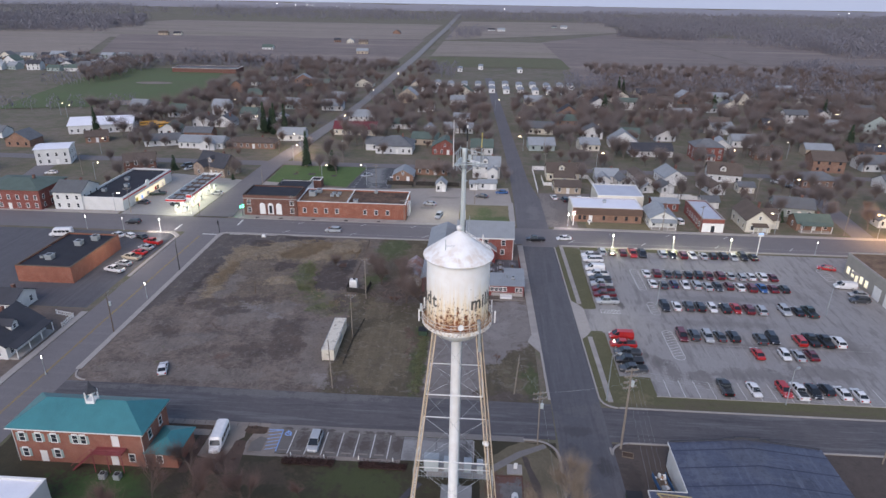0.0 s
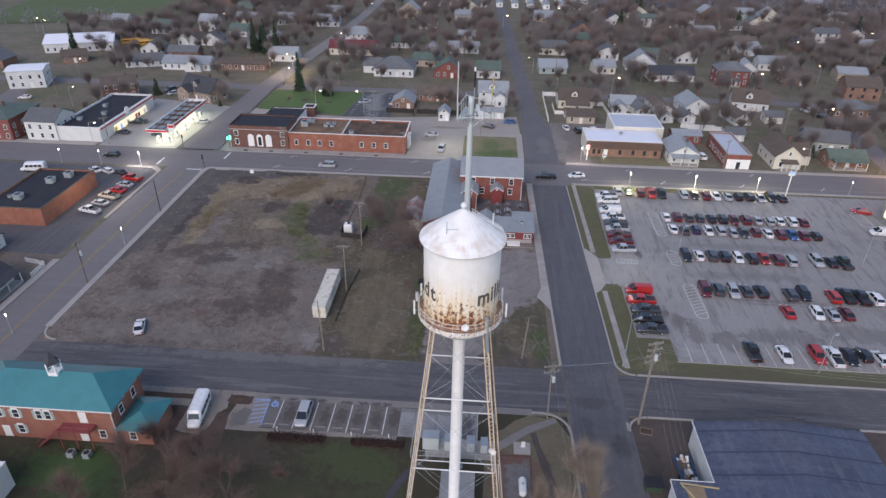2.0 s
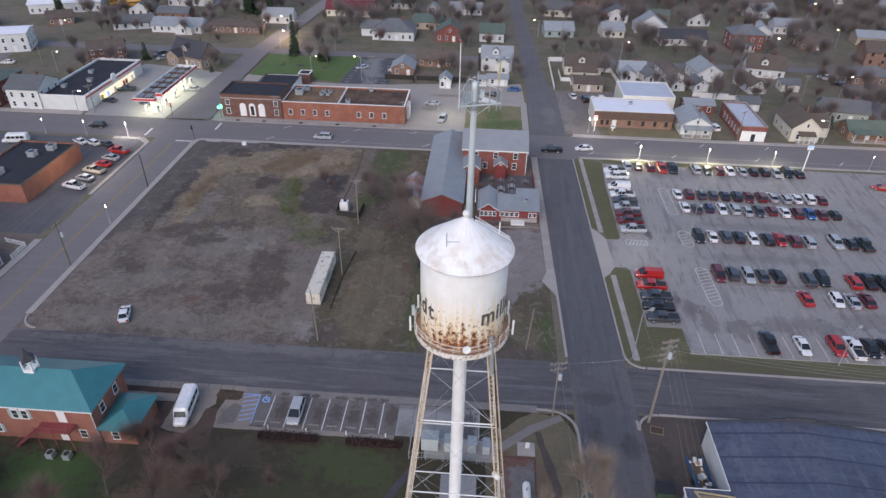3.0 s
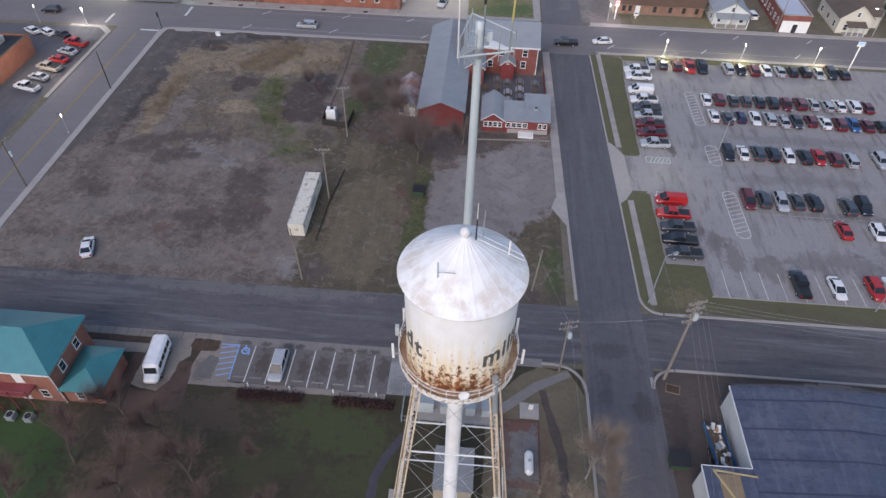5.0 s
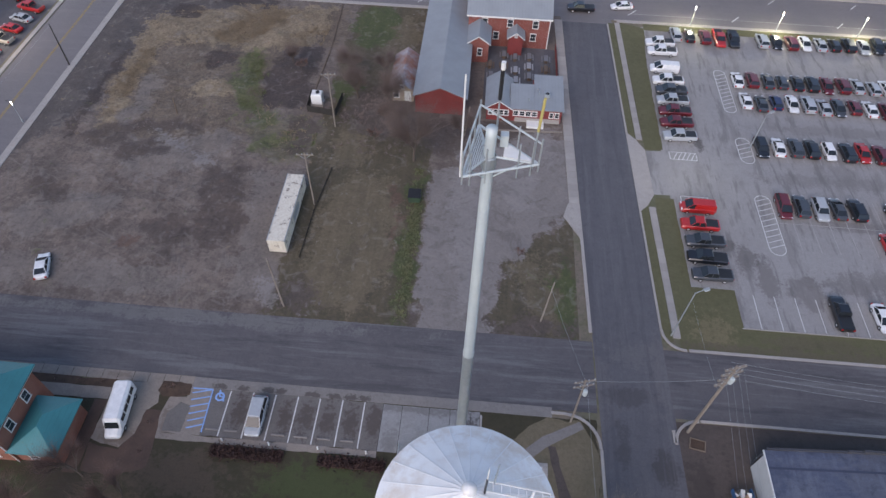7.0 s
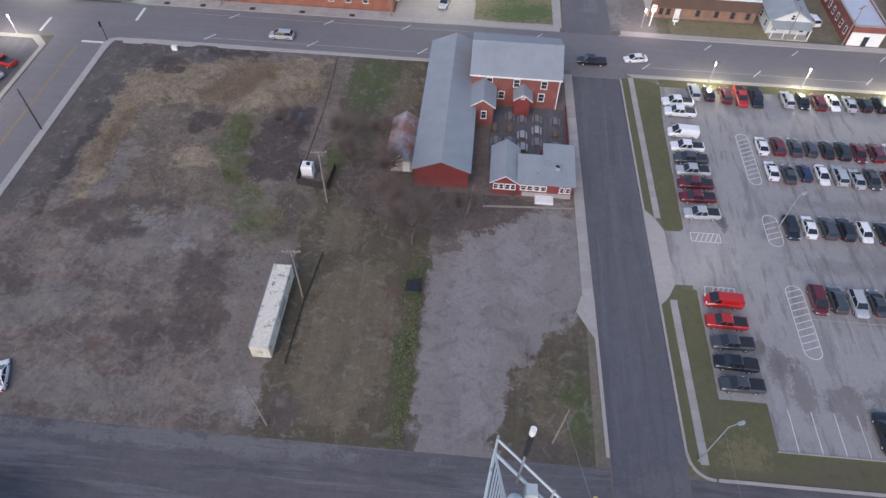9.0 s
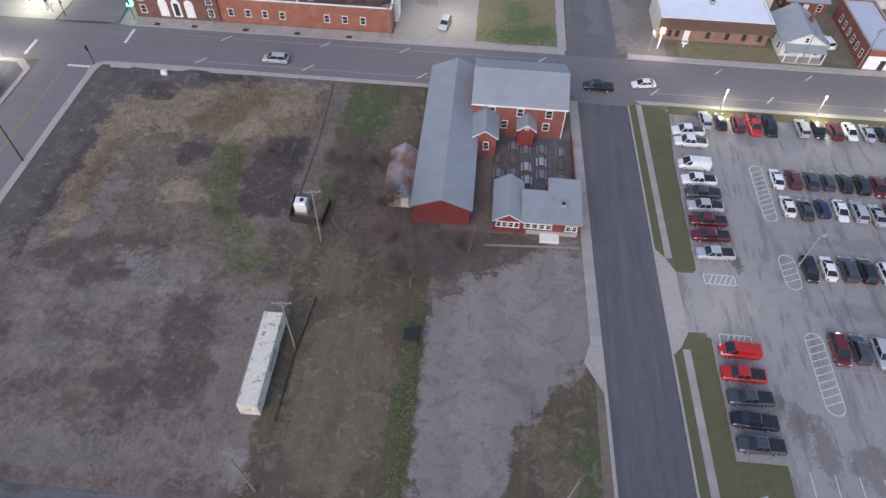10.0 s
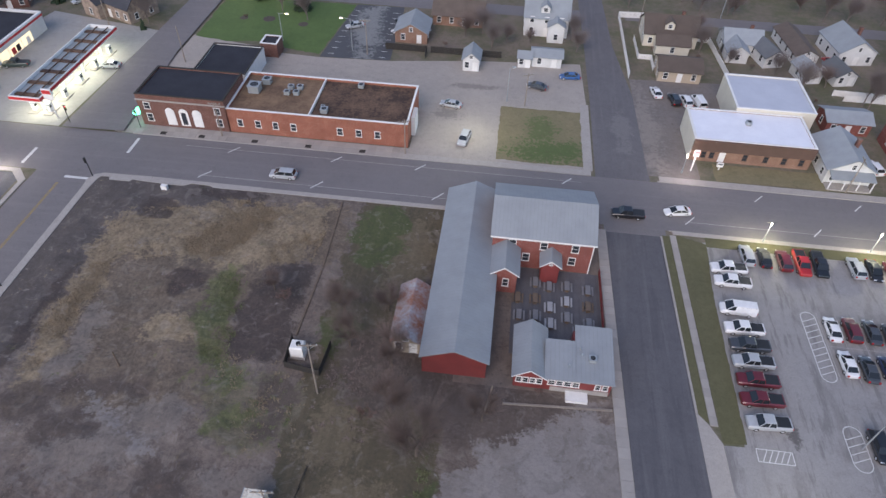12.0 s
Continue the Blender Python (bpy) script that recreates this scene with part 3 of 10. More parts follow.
MAT["dark_wood"] = two_tone("dark_fence_wood", (0.045, 0.040, 0.035), (0.028, 0.026, 0.024), 0.8, 5, 0.9)
MAT["bark"] = two_tone("bark", (0.135, 0.105, 0.085), (0.075, 0.060, 0.050), 1.2, 6, 0.95)
MAT["pale_bark"] = two_tone("pale_bark", (0.36, 0.32, 0.27), (0.20, 0.17, 0.14), 1.2, 6, 0.95)
MAT["twig"] = two_tone("bare_twigs", (0.235, 0.195, 0.185), (0.170, 0.140, 0.134), 0.2, 4, 0.95, relief=0, vary=0.4)
MAT["red_twig"] = two_tone("reddish_twigs", (0.235, 0.176, 0.158), (0.170, 0.128, 0.116), 0.2, 4, 0.95, relief=0, vary=0.4)
MAT["needle"] = two_tone("conifer_needles", (0.022, 0.042, 0.022), (0.036, 0.060, 0.028), 0.6, 4, 0.9, relief=0)
MAT["straw"] = two_tone("dry_weeds", (0.30, 0.23, 0.15), (0.16, 0.122, 0.082), 0.4, 3, 0.95, relief=0)
MAT["weed"] = two_tone("green_weeds", (0.090, 0.115, 0.045), (0.15, 0.14, 0.075), 0.4, 3, 0.95, relief=0)
# Bluish-grey base colour: distance haze is put into the woods' own colour.
MAT["woods"] = two_tone("hazed_bare_woods", (0.205, 0.196, 0.218), (0.145, 0.140, 0.160), 0.05, 0.6, 0.95, relief=0, contrast=0.12)
MAT["tyre"] = paint("tyre_rubber", (0.018, 0.018, 0.018), 0.85)
MAT["rim"] = paint("alloy_rim", (0.5, 0.5, 0.52), 0.35)
MAT["head_glass"] = paint("headlamp_lens", (0.75, 0.77, 0.8), 0.15)
MAT["tail_glass"] = paint("tail_lamp_lens", (0.42, 0.015, 0.015), 0.2)
MAT["white_glow"] = glow("white_lamp_glow", (1.0, 0.98, 0.90), 14)
MAT["warm_glow"] = glow("warm_lamp_glow", (1.0, 0.74, 0.42), 14)
MAT["shop_glow"] = glow("lit_shop_front", (1.0, 0.86, 0.58), 0.5)
MAT["sign_blue"] = glow("blue_sign_face", (0.20, 0.38, 0.75), 0.6)
MAT["green_glow"] = glow("green_signal_glow", (0.1, 0.95, 0.5), 3)
MAT["red_glow"] = glow("red_signal_glow", (1.0, 0.08, 0.08), 3)


def glass_mat(name, tint, rough=0.08):
    m, nt, bs = shader(name, rough)
    bs.inputs["Base Color"].default_value = (*tint, 1)
    bs.inputs["Specular IOR Level"].default_value = 0.6
    return m


MAT["window"] = glass_mat("window_glass", (0.035, 0.040, 0.048))
MAT["car_glass"] = glass_mat("car_glass", (0.02, 0.024, 0.028), 0.05)
PAINTS = {"w": ("white", (0.78, 0.78, 0.78)), "s": ("silver", (0.40, 0.42, 0.44)), "k": ("black", (0.012, 0.012, 0.015)), "g": ("dark grey", (0.055, 0.06, 0.068)),
          "m": ("dark red", (0.13, 0.012, 0.018)), "r": ("bright red", (0.45, 0.018, 0.016)), "b": ("blue", (0.03, 0.11, 0.30)), "n": ("navy blue", (0.014, 0.022, 0.075)),
          "o": ("yellow orange", (0.72, 0.36, 0.03)), "t": ("dark green", (0.03, 0.05, 0.045)), "c": ("beige", (0.42, 0.38, 0.31))}
CAR_PAINT = {k: paint("car_paint_" + v[0].replace(" ", "_"), v[1], 0.28, 0.8) for k, v in PAINTS.items()}


# ---------------------------------------------------------------- mesh tools
class Mesh:
    """Collects boxes, tubes and lofts into one mesh."""

    def __init__(self):
        self.v, self.f, self.smooth = [], [], False

    def add(self, verts, faces):
        n = len(self.v)
        self.v += [tuple(p) for p in verts]
        self.f += [tuple(i + n for i in q) for q in faces]
        return self

    def box(self, x0, x1, y0, y1, z0, z1):
        return self.add([(x0, y0, z0), (x1, y0, z0), (x1, y1, z0), (x0, y1, z0), (x0, y0, z1), (x1, y0, z1), (x1, y1, z1), (x0, y1, z1)],
                        [(3, 2, 1, 0), (4, 5, 6, 7), (0, 1, 5, 4), (1, 2, 6, 5), (2, 3, 7, 6), (3, 0, 4, 7)])

    def slab(self, ring, z0, z1):
        n = len(ring)
        return self.add([(x, y, z0) for x, y in ring] + [(x, y, z1) for x, y in ring],
                        [tuple(range(n - 1, -1, -1)), tuple(range(n, 2 * n))] + [(i, (i + 1) % n, n + (i + 1) % n, n + i) for i in range(n)])

    def tube(self, p, q, r0, r1=None, sides=6):
        p, q, r1 = Vector(p), Vector(q), r0 if r1 is None else r1
        d = (q - p).normalized()
        a = d.orthogonal().normalized()
        b = d.cross(a)
        ring = [(math.cos(2 * math.pi * i / sides), math.sin(2 * math.pi * i / sides)) for i in range(sides)]
        vs = [p + (a * c + b * s) * r0 for c, s in ring] + [q + (a * c + b * s) * r1 for c, s in ring]
        return self.add(vs, [(i, (i + 1) % sides, sides + (i + 1) % sides, sides + i) for i in range(sides)] + [tuple(range(sides - 1, -1, -1)), tuple(range(sides, 2 * sides))])

    def lathe(self, profile, sides=32, cx=0.0, cy=0.0):
        vs, fs, n = [], [], sides
        for r, z in profile:
            vs += [(cx + r * math.cos(2 * math.pi * i / n), cy + r * math.sin(2 * math.pi * i / n), z) for i in range(n)]
        for k in range(len(profile) - 1):
            fs += [(k * n + i, k * n + (i + 1) % n, (k + 1) * n + (i + 1) % n, (k + 1) * n + i) for i in range(n)]
        return self.add(vs, fs)

    def loft(self, rings, caps=True):
        n = len(rings[0])
        fs = []
        for k in range(len(rings) - 1):
            fs += [(k * n + i, k * n + (i + 1) % n, (k + 1) * n + (i + 1) % n, (k + 1) * n + i) for i in range(n)]
        if caps:
            fs += [tuple(range(n - 1, -1, -1)), tuple(range((len(rings) - 1) * n, len(rings) * n))]
        return self.add([p for r in rings for p in r], fs)

    def data(self, name, material):
        me = bpy.data.meshes.new(name)
        me.from_pydata(self.v, [], self.f)
        me.materials.append(material)
        if self.smooth:
            me.polygons.foreach_set("use_smooth", [True] * len(me.polygons))
        me.update()
        return me


def recalc(me):
    bm = bmesh.new()
    bm.from_mesh(me)
    bmesh.ops.recalc_face_normals(bm, faces=bm.faces)
    bm.to_mesh(me)
    bm.free()
    return me


def part(name, mesh, material, parent, label=""):
    """Links a Mesh, or mesh data, as one object under a thing or a part."""
    me = mesh.data(name, material) if isinstance(mesh, Mesh) else mesh
    ob = new(name, me)
    ob.parent = parent
    return tagged(ob, label)


def thing(name, label, category, at=None, group="", kind=""):
    e = new(name)
    e.empty_display_size = 0.3
    if at is not None:
        e.matrix_world = at
    return tagged(e, label, category, group, kind)


def single(name, mesh, material, label, category, group="", kind="", at=None):
    ob = new(name, mesh.data(name, material) if isinstance(mesh, Mesh) else mesh)
    if at is not None:
        ob.matrix_world = at
    return tagged(ob, label, category, group, kind)


def fall(x, y):
    """Height of the land: level in the town, then falling gently away to the horizon."""
    d = max(0.0, y - 300.0)
    return -0.0195 * d * d / (d + 260.0)


rng = random.Random(7)


# ---------------------------------------------------------------- ground, streets, pavements
def land():
    xs = [-3600, -2400, -1600, -1100, -800, -600] + list(range(-480, 481, 40)) + [600, 800, 1100, 1600, 2400, 3600]
    ys = [-700, -300, -60, 40, 120, 200, 260, 300] + list(range(330, 700, 30)) + [760, 860, 1000, 1200, 1500, 1900, 2400, 3000, 3700, 4500]
    m = Mesh()
    nx = len(xs)
    m.add([(x, y, fall(x, y)) for y in ys for x in xs], [(j * nx + i, j * nx + i + 1, (j + 1) * nx + i + 1, (j + 1) * nx + i) for j in range(len(ys) - 1) for i in range(nx - 1)])
    single("ground", m, MAT["field"], "brown winter ground with thin dull grass", "ground", kind="structure")


land()


def ragged(ring, amount, step=0.7):
    """The outline with its edges broken up like worn turf."""
    out = []
    for (ax, ay), (bx, by) in zip(ring, ring[1:] + ring[:1]):
        n = max(1, int(math.hypot(bx - ax, by - ay) / step))
        for k in range(n):
            x, y = ax + (bx - ax) * k / n, ay + (by - ay) * k / n
            q = noise.noise((x * 0.33, y * 0.33, 1.7)) + noise.noise((x * 1.1, y * 1.1, 4.1)) * 0.7
            w = q * amount * min(1.0, k / 2, (n - k) / 2) / math.hypot(bx - ax, by - ay)
            out.append((x + (by - ay) * w, y - (bx - ax) * w))
    return out


def sheet(name, ring, z, material, label, category="ground", thick=0.0, kind="structure", wear=0.0):
    m = Mesh()
    if wear:
        ring = ragged(ring, wear)
    if thick:
        m.slab(ring, z - thick, z)
    else:
        m.add([(x, y, z + fall(x, y)) for x, y in ring], [tuple(range(len(ring)))])
    return single(name, m, MAT[material], label, category, kind=kind)


def edge_distance(x, y, ring):
    """Signed distance to an outline, positive inside."""
    best, inside = 1e9, False
    for (ax, ay), (bx, by) in zip(ring, ring[1:] + ring[:1]):
        dx, dy = bx - ax, by - ay
        t = max(0.0, min(1.0, ((x - ax) * dx + (y - ay) * dy) / (dx * dx + dy * dy)))
        best = min(best, math.hypot(x - ax - t * dx, y - ay - t * dy))
        if (ay > y) != (by > y) and x < ax + (y - ay) / dy * dx:
            inside = not inside
    return best if inside else -best


def oval(cx, cy, rx, ry, turn=0.0):
    c, s = math.cos(radians(turn)), math.sin(radians(turn))
    return [(cx + rx * math.cos(a) * c - ry * math.sin(a) * s, cy + rx * math.cos(a) * s + ry * math.sin(a) * c) for a in (math.pi * k / 9 for k in range(18))]


def open_ground(name, x0, x1, y0, y1, z, label):
    """One fine sheet of ground, to carry a cover value for each kind of patch on it."""
    nx, ny = int((x1 - x0) / 0.7) + 1, int((y1 - y0) / 0.7) + 1

    def heave(x, y):
        """Spoil and ruts: low humps that die out at the lot's edges."""
        k = max(0.0, min(1.0, (-33.0 - x) / 6, (x - x0) / 5, (y - y0 - 4) / 5, (y1 - y) / 5))
        return k * max(0.0, 0.16 + 0.5 * noise.noise((x * 0.11, y * 0.11, 2.0)) + 0.22 * noise.noise((x * 0.37, y * 0.37, 9.0)) + 0.10 * noise.noise((x * 0.9, y * 0.9, 4.0)))
    m = Mesh()
    for j in range(ny + 1):
        for i in range(nx + 1):
            x, y = x0 + (x1 - x0) * i / nx, y0 + (y1 - y0) * j / ny
            m.v.append((x, y, z + heave(x, y)))
    m.f = [(j * (nx + 1) + i, j * (nx + 1) + i + 1, (j + 1) * (nx + 1) + i + 1, (j + 1) * (nx + 1) + i) for j in range(ny) for i in range(nx)]
    o = single(name, m, MAT["open_ground"], label, "ground", kind="structure")
    return o


def cover(o, attribute, width, *rings):
    """How far each point of a ground sheet lies inside any of the outlines."""
    spots = [(v.co.x, v.co.y) for v in o.data.vertices]
    spots = [(x + 1.6 * noise.noise((x * 0.3, y * 0.3, 1.0)) + 0.7 * noise.noise((x, y, 1.0)), y + 1.6 * noise.noise((x * 0.3, y * 0.3, 6.0)) + 0.7 * noise.noise((x, y, 6.0))) for x, y in spots]
    values = [0.0] * len(spots)
    for ring in rings:
        lo_x, hi_x, lo_y, hi_y = min(q[0] for q in ring) - width, max(q[0] for q in ring) + width, min(q[1] for q in ring) - width, max(q[1] for q in ring) + width
        for k, (x, y) in enumerate(spots):
            if lo_x < x < hi_x and lo_y < y < hi_y:
                values[k] = max(values[k], min(1.0, max(0.0, 0.5 + 1.3 * edge_distance(x, y, ring) / width)))
    o.data.attributes.new(attribute, "FLOAT", "POINT").data.foreach_set("value", values)


def lean(ring):
    """The side street runs a little off north."""
    return [(x + 0.0175 * (183.0 - y), y) for x, y in ring]


def rect(x0, x1, y0, y1):
    return [(x0, y0), (x1, y0), (x1, y1), (x0, y1)]


def strip(name, line, z, material, label, category="road"):
    """A road along (x, y, half width) stations that follows the land."""
    m = Mesh()
    vs = []
    fine = [line[0]]
    for a, b in zip(line, line[1:]):
        n = max(1, int((b[1] - a[1]) / 20))
        fine += [tuple(a[i] + (b[i] - a[i]) * k / n for i in range(3)) for k in range(1, n + 1)]
    line = fine
    for k, (x, y, w) in enumerate(line):
        xa, ya, _ = line[max(k - 1, 0)]
        xb, yb, _ = line[min(k + 1, len(line) - 1)]
        d = Vector((xb - xa, yb - ya)).normalized()
        for s in (-1, 1):
            px, py = x - s * w * d.y * -1, y + s * w * d.x * -1
            vs.append((px, py, fall(px, py) + z + max(0.0, y - 500) * 0.0006))
    m.add(vs, [(2 * k, 2 * k + 1, 2 * k + 3, 2 * k + 2) for k in range(len(line) - 1)])
    return single(name, m, MAT[material], label, category, kind="structure")


sheet("road_main", rect(-420, 420, 183.2, 196.8), 0.03, "asphalt", "grey worn asphalt main street with parking bays", "road")
sheet("road_side", lean(rect(13.9, 23.3, -60, 183.2)), 0.036, "dark_asphalt", "dark asphalt side street", "road")
sheet("road_south", rect(-80.8, 15.2, 92.2, 102.6), 0.03, "old_asphalt", "cracked grey asphalt back street", "road")
sheet("road_south_east", rect(24.2, 260, 92.4, 102.2), 0.03, "old_asphalt", "cracked grey asphalt back street", "road")
sheet("road_west", rect(-92.4, -80.8, -60, 183.2), 0.034, "asphalt", "grey asphalt street with a faded yellow line", "road")
strip("road_west_town", [(-88.5, 196.8, 6.5), (-89.5, 230, 4.6), (-89, 262, 4.2), (-85, 310, 3.6)], 0.35, "asphalt", "grey asphalt street beside a filling station")
strip("road_west_north", [(-85, 310, 3.6), (-80.5, 365, 3.2), (-77.8, 430, 3.0), (-77.0, 493, 3.3), (-76.2, 602, 3.8), (-75, 742, 3.7), (-76, 962, 4.0), (-77, 1367, 4.8), (-81, 1714, 5.5), (-88, 2348, 7)], 0.35, "pale_asphalt", "grey road leading out of town over the fields")
strip("road_side_north", [(18, 196.8, 5.2), (17.8, 225, 5.0), (16, 250, 3.6), (14.6, 290, 3.2), (12.6, 340, 3.1), (9, 430, 3), (4, 560, 3)], 0.05, "north_asphalt", "grey cracked asphalt residential street")
sheet("road_back_east", rect(24, 200, 266, 271.5), 0.04, "asphalt", "grey residential cross street", "road")
sheet("road_back_west", rect(-240, -93, 262, 269), 0.04, "asphalt", "grey residential cross street", "road")
sheet("road_back_middle", rect(-85, 12, 264, 270), 0.04, "asphalt", "grey residential cross street", "road")
sheet("road_far_west", [(-172, 196.8), (-164, 196.8), (-182, 262), (-190, 262)], 0.045, "asphalt", "grey residential street", "road")
sheet("road_far_east", [(120, 196.8), (127, 196.8), (133, 266), (126, 266)], 0.045, "asphalt", "grey residential street", "road")

lot = open_ground("vacant_lot", -80.6, 13.5, 102.5, 183.1, 0.02, "open lot of bare earth, dry weeds, worn grass and pale gravel")
cover(lot, "dark_margin", 4.0, [(-82, 184), (-49.5, 184), (-48.6, 179.4), (-58.9, 177.5), (-68.9, 175.4), (-72.3, 170.8), (-70.8, 158.3), (-70.5, 148.6), (-73.9, 140.1), (-82, 128)])
cover(lot, "brown_ground", 6.0, [(-68.3, 166), (-40.9, 167.6), (-42.0, 149.0), (-42.9, 138.8), (-47.6, 134.9), (-59.4, 135.2), (-66.2, 144.3), (-68.4, 155.2)], oval(-34, 174, 4, 8))
cover(lot, "golden_weeds", 5.0, [(-72.3, 170.8), (-68.9, 175.4), (-58.9, 177.5), (-48.6, 179.8), (-34.6, 181.0), (-34.6, 172.5), (-36.6, 166.7), (-41.7, 164.6), (-58.0, 164.2), (-66.7, 163.6), (-66.3, 155.9), (-66.0, 149.0), (-66.1, 144.2), (-64.4, 136.2), (-67.6, 134.4), (-69.8, 140.6), (-71.0, 148.6), (-71.3, 158.3)], oval(-52, 151, 5, 2), oval(-48, 168, 4, 6))
cover(lot, "gravel", 4.0, [(-38.9, 128.6), (-34.0, 131.0), (-28.4, 130.6), (-27.5, 115.2), (-29, 106), (-36.3, 105), (-36.5, 118.8)], [(-60.5, 132.3), (-46.7, 140.6), (-43.0, 135.8), (-49.6, 128.4), (-60.8, 125.7)], [(-66.9, 140.0), (-65.2, 145), (-65.6, 153), (-62.6, 153), (-61.6, 141.2), (-64.1, 137.0)], oval(-60, 107, 18, 3), oval(-66, 118, 9, 4, 20))
cover(lot, "south_weeds", 5.0, [(-44.1, 142.0), (-35.1, 144.8), (-26.7, 143.7), (-27.8, 135.4), (-36.6, 131.6), (-41.3, 136.0)])
cover(lot, "mud", 3.0, oval(-65, 175.6, 3.2, 2.6), oval(-72.5, 148, 1.2, 14, -2), [(-43.5, 161.3), (-40.2, 165.5), (-34.0, 165.9), (-34.0, 153.7), (-34.2, 146.9), (-40.8, 145.7), (-43.0, 151.4)], oval(-53.5, 160, 3, 3.4), oval(-55, 181.5, 7, 1.6))
cover(lot, "damp", 5.0, [(-45.7, 131.2), (-40.3, 130.5), (-37.4, 119.0), (-39.3, 113.5), (-43.5, 114.4), (-46.3, 117.7), (-45.5, 122.3)], oval(-49, 116.5, 4, 3), oval(-69.5, 122.5, 3.5, 2.2, -10), oval(-58, 133, 5, 1.6, 10), oval(-66, 136, 4, 3), oval(-56, 140, 7, 2, 10), oval(-33, 140, 2, 5))
cover(lot, "green_weeds", 4.0, [(-44.3, 146.6), (-40, 145), (-37.5, 142.5), (-40, 140), (-42.4, 142.4)], [(-49.7, 159.2), (-46.7, 163.7), (-44.6, 158.4), (-44.4, 151.4), (-43.4, 146.7), (-45.4, 143.1), (-48.0, 149.7)], oval(-38, 137, 4, 1.5, 30))
cover(lot, "grass", 3.0, rect(-29.8, -9.6, 101, 184), [(0.2, 101), (15, 101), (15, 122), (12.8, 125.5), (7.8, 120.6), (1.8, 112)])
cover(lot, "tan_grass", 7.0, oval(-19, 170, 5, 9), oval(-20, 118, 7, 14), oval(-24, 137, 4, 5), oval(8.5, 110, 3.2, 7, 20))
cover(lot, "lush_grass", 4.0, oval(-25, 175, 5, 8), oval(-11.4, 113, 1.5, 12), oval(-11.4, 130, 1.2, 5), oval(-27, 153, 3, 4), oval(12, 108, 1.5, 8))
cover(lot, "bare", 6.0, oval(-18, 148, 9, 7), oval(-14, 159, 4, 8), oval(-4, 145, 10, 8), oval(3, 104.0, 14, 1.6), oval(-26, 106, 3, 3))
cover(lot, "rusty", 2.0, oval(-53.5, 113.6, 2.0, 1.2), oval(-14.8, 127, 1.1, 2.4), oval(-14.2, 119, 0.5, 5))
cover(lot, "pale_track", 4.0, oval(-30.4, 106.4, 2.0, 2.4), oval(-52, 134.5, 9, 0.9, -28),  oval(-3, 122, 2.2, 17, 4), oval(4, 133, 3.5, 8, 20), oval(10, 141, 2, 5))
cover(lot, "drive", 3.0, [(-9.4, 101), (0.8, 101), (2.0, 112), (8.0, 120.8), (12.6, 125.6), (14.5, 126), (14.5, 144), (6, 144), (-1, 139), (-9.6, 133)])
sheet("hall_yard", rect(-9.4, 13.0, 147, 182.4), 0.028, "lot", "dark earth yard")
sheet("school_lawn", rect(-80.2, 15.0, -40, 91.3), 0.02, "dim_grass", "winter lawn with a dim shaded tone in its colour", wear=0.4)
sheet("tower_yard", [(1.5, 60), (15, 60), (15, 87), (13, 91), (9, 91.2), (2.0, 86)], 0.03, "tower_yard", "tan earth and thin grass at the tower foot", wear=0.5)
sheet("gravel_pad", rect(4.2, 8.6, 73.4, 82.4), 0.040, "pad_gravel", "grey gravel pad with a rust-red stained edge", wear=0.25)
for q in (rect(4.0, 4.2, 73.2, 82.6), rect(8.6, 8.8, 73.2, 82.6), rect(4.2, 8.6, 82.4, 82.6)):
    single("timber_edging", Mesh().slab(q, 0.0, 0.16), MAT["rust_timber"], "rust-red timber edging of a gravel pad", "edging", kind="structure")
sheet("worn_path", ragged([(8.9, 87.4), (9.8, 87.4), (10.9, 83.1), (12.2, 78.0), (12.2, 70), (11.2, 70), (11.0, 78.0), (9.8, 83.0)], 0.25), 0.042, "dark_yard", "dark worn earth path")
sheet("curved_path", [(-7.4, 79.6), (-8.6, 77.9), (-10.0, 75.5), (-10.8, 73.1), (-11.0, 66), (-12.1, 66), (-11.9, 73.2), (-11.0, 75.9), (-9.5, 78.5), (-8.2, 80.2)], 0.035, "path_asphalt", "dark curved asphalt path over the lawn", "pavement")
sheet("concrete_pad", rect(-11.6, 0.5, 84.9, 91.0), 0.046, "pad_concrete", "stained grey concrete pad beside the stalls", "pavement")
for x in (-11.6, -9.2, -5.8, -3.2, -0.6):
    single("pad_joint", Mesh().box(x - 0.03, x + 0.03, 84.9, 91.0, 0.04, 0.05), MAT["dark_wood"], "dark joint in a concrete pad", "joint", kind="structure")
sheet("workshop_yard", rect(24.8, 140, -40, 92.0), 0.02, "dark_yard", "brown earth yard")
sheet("car_park", [(36.4, 106.8), (112, 106.8), (112, 181.0), (31, 181.0), (30.1, 142.2), (26.95, 142.1), (27.0, 131.5), (30.4, 131.6), (30.4, 113.2), (36.4, 113.2)], 0.045, "lot_asphalt", "worn asphalt car park with dark stains", "car park")
sheet("car_park_bays", [(29.8, 113.2), (36.6, 113.2), (36.6, 181.0), (30.4, 181.0), (29.6, 150)], 0.041, "lot_asphalt", "worn asphalt car park bays", "car park")
sheet("verge_north", [(26.9, 142.4), (30.0, 142.6), (30.2, 168), (31.0, 180.6), (26.0, 182.3)], 0.05, "grass", "strip of short dull grass", wear=0.15)
sheet("verge_south", [(27.2, 102.4), (112, 102.4), (112, 106.8), (36.4, 106.8), (36.4, 113.2), (30.2, 113.2), (30.2, 130.8), (27.2, 130.8)], 0.05, "grass", "strip of short dull grass", wear=0.15)
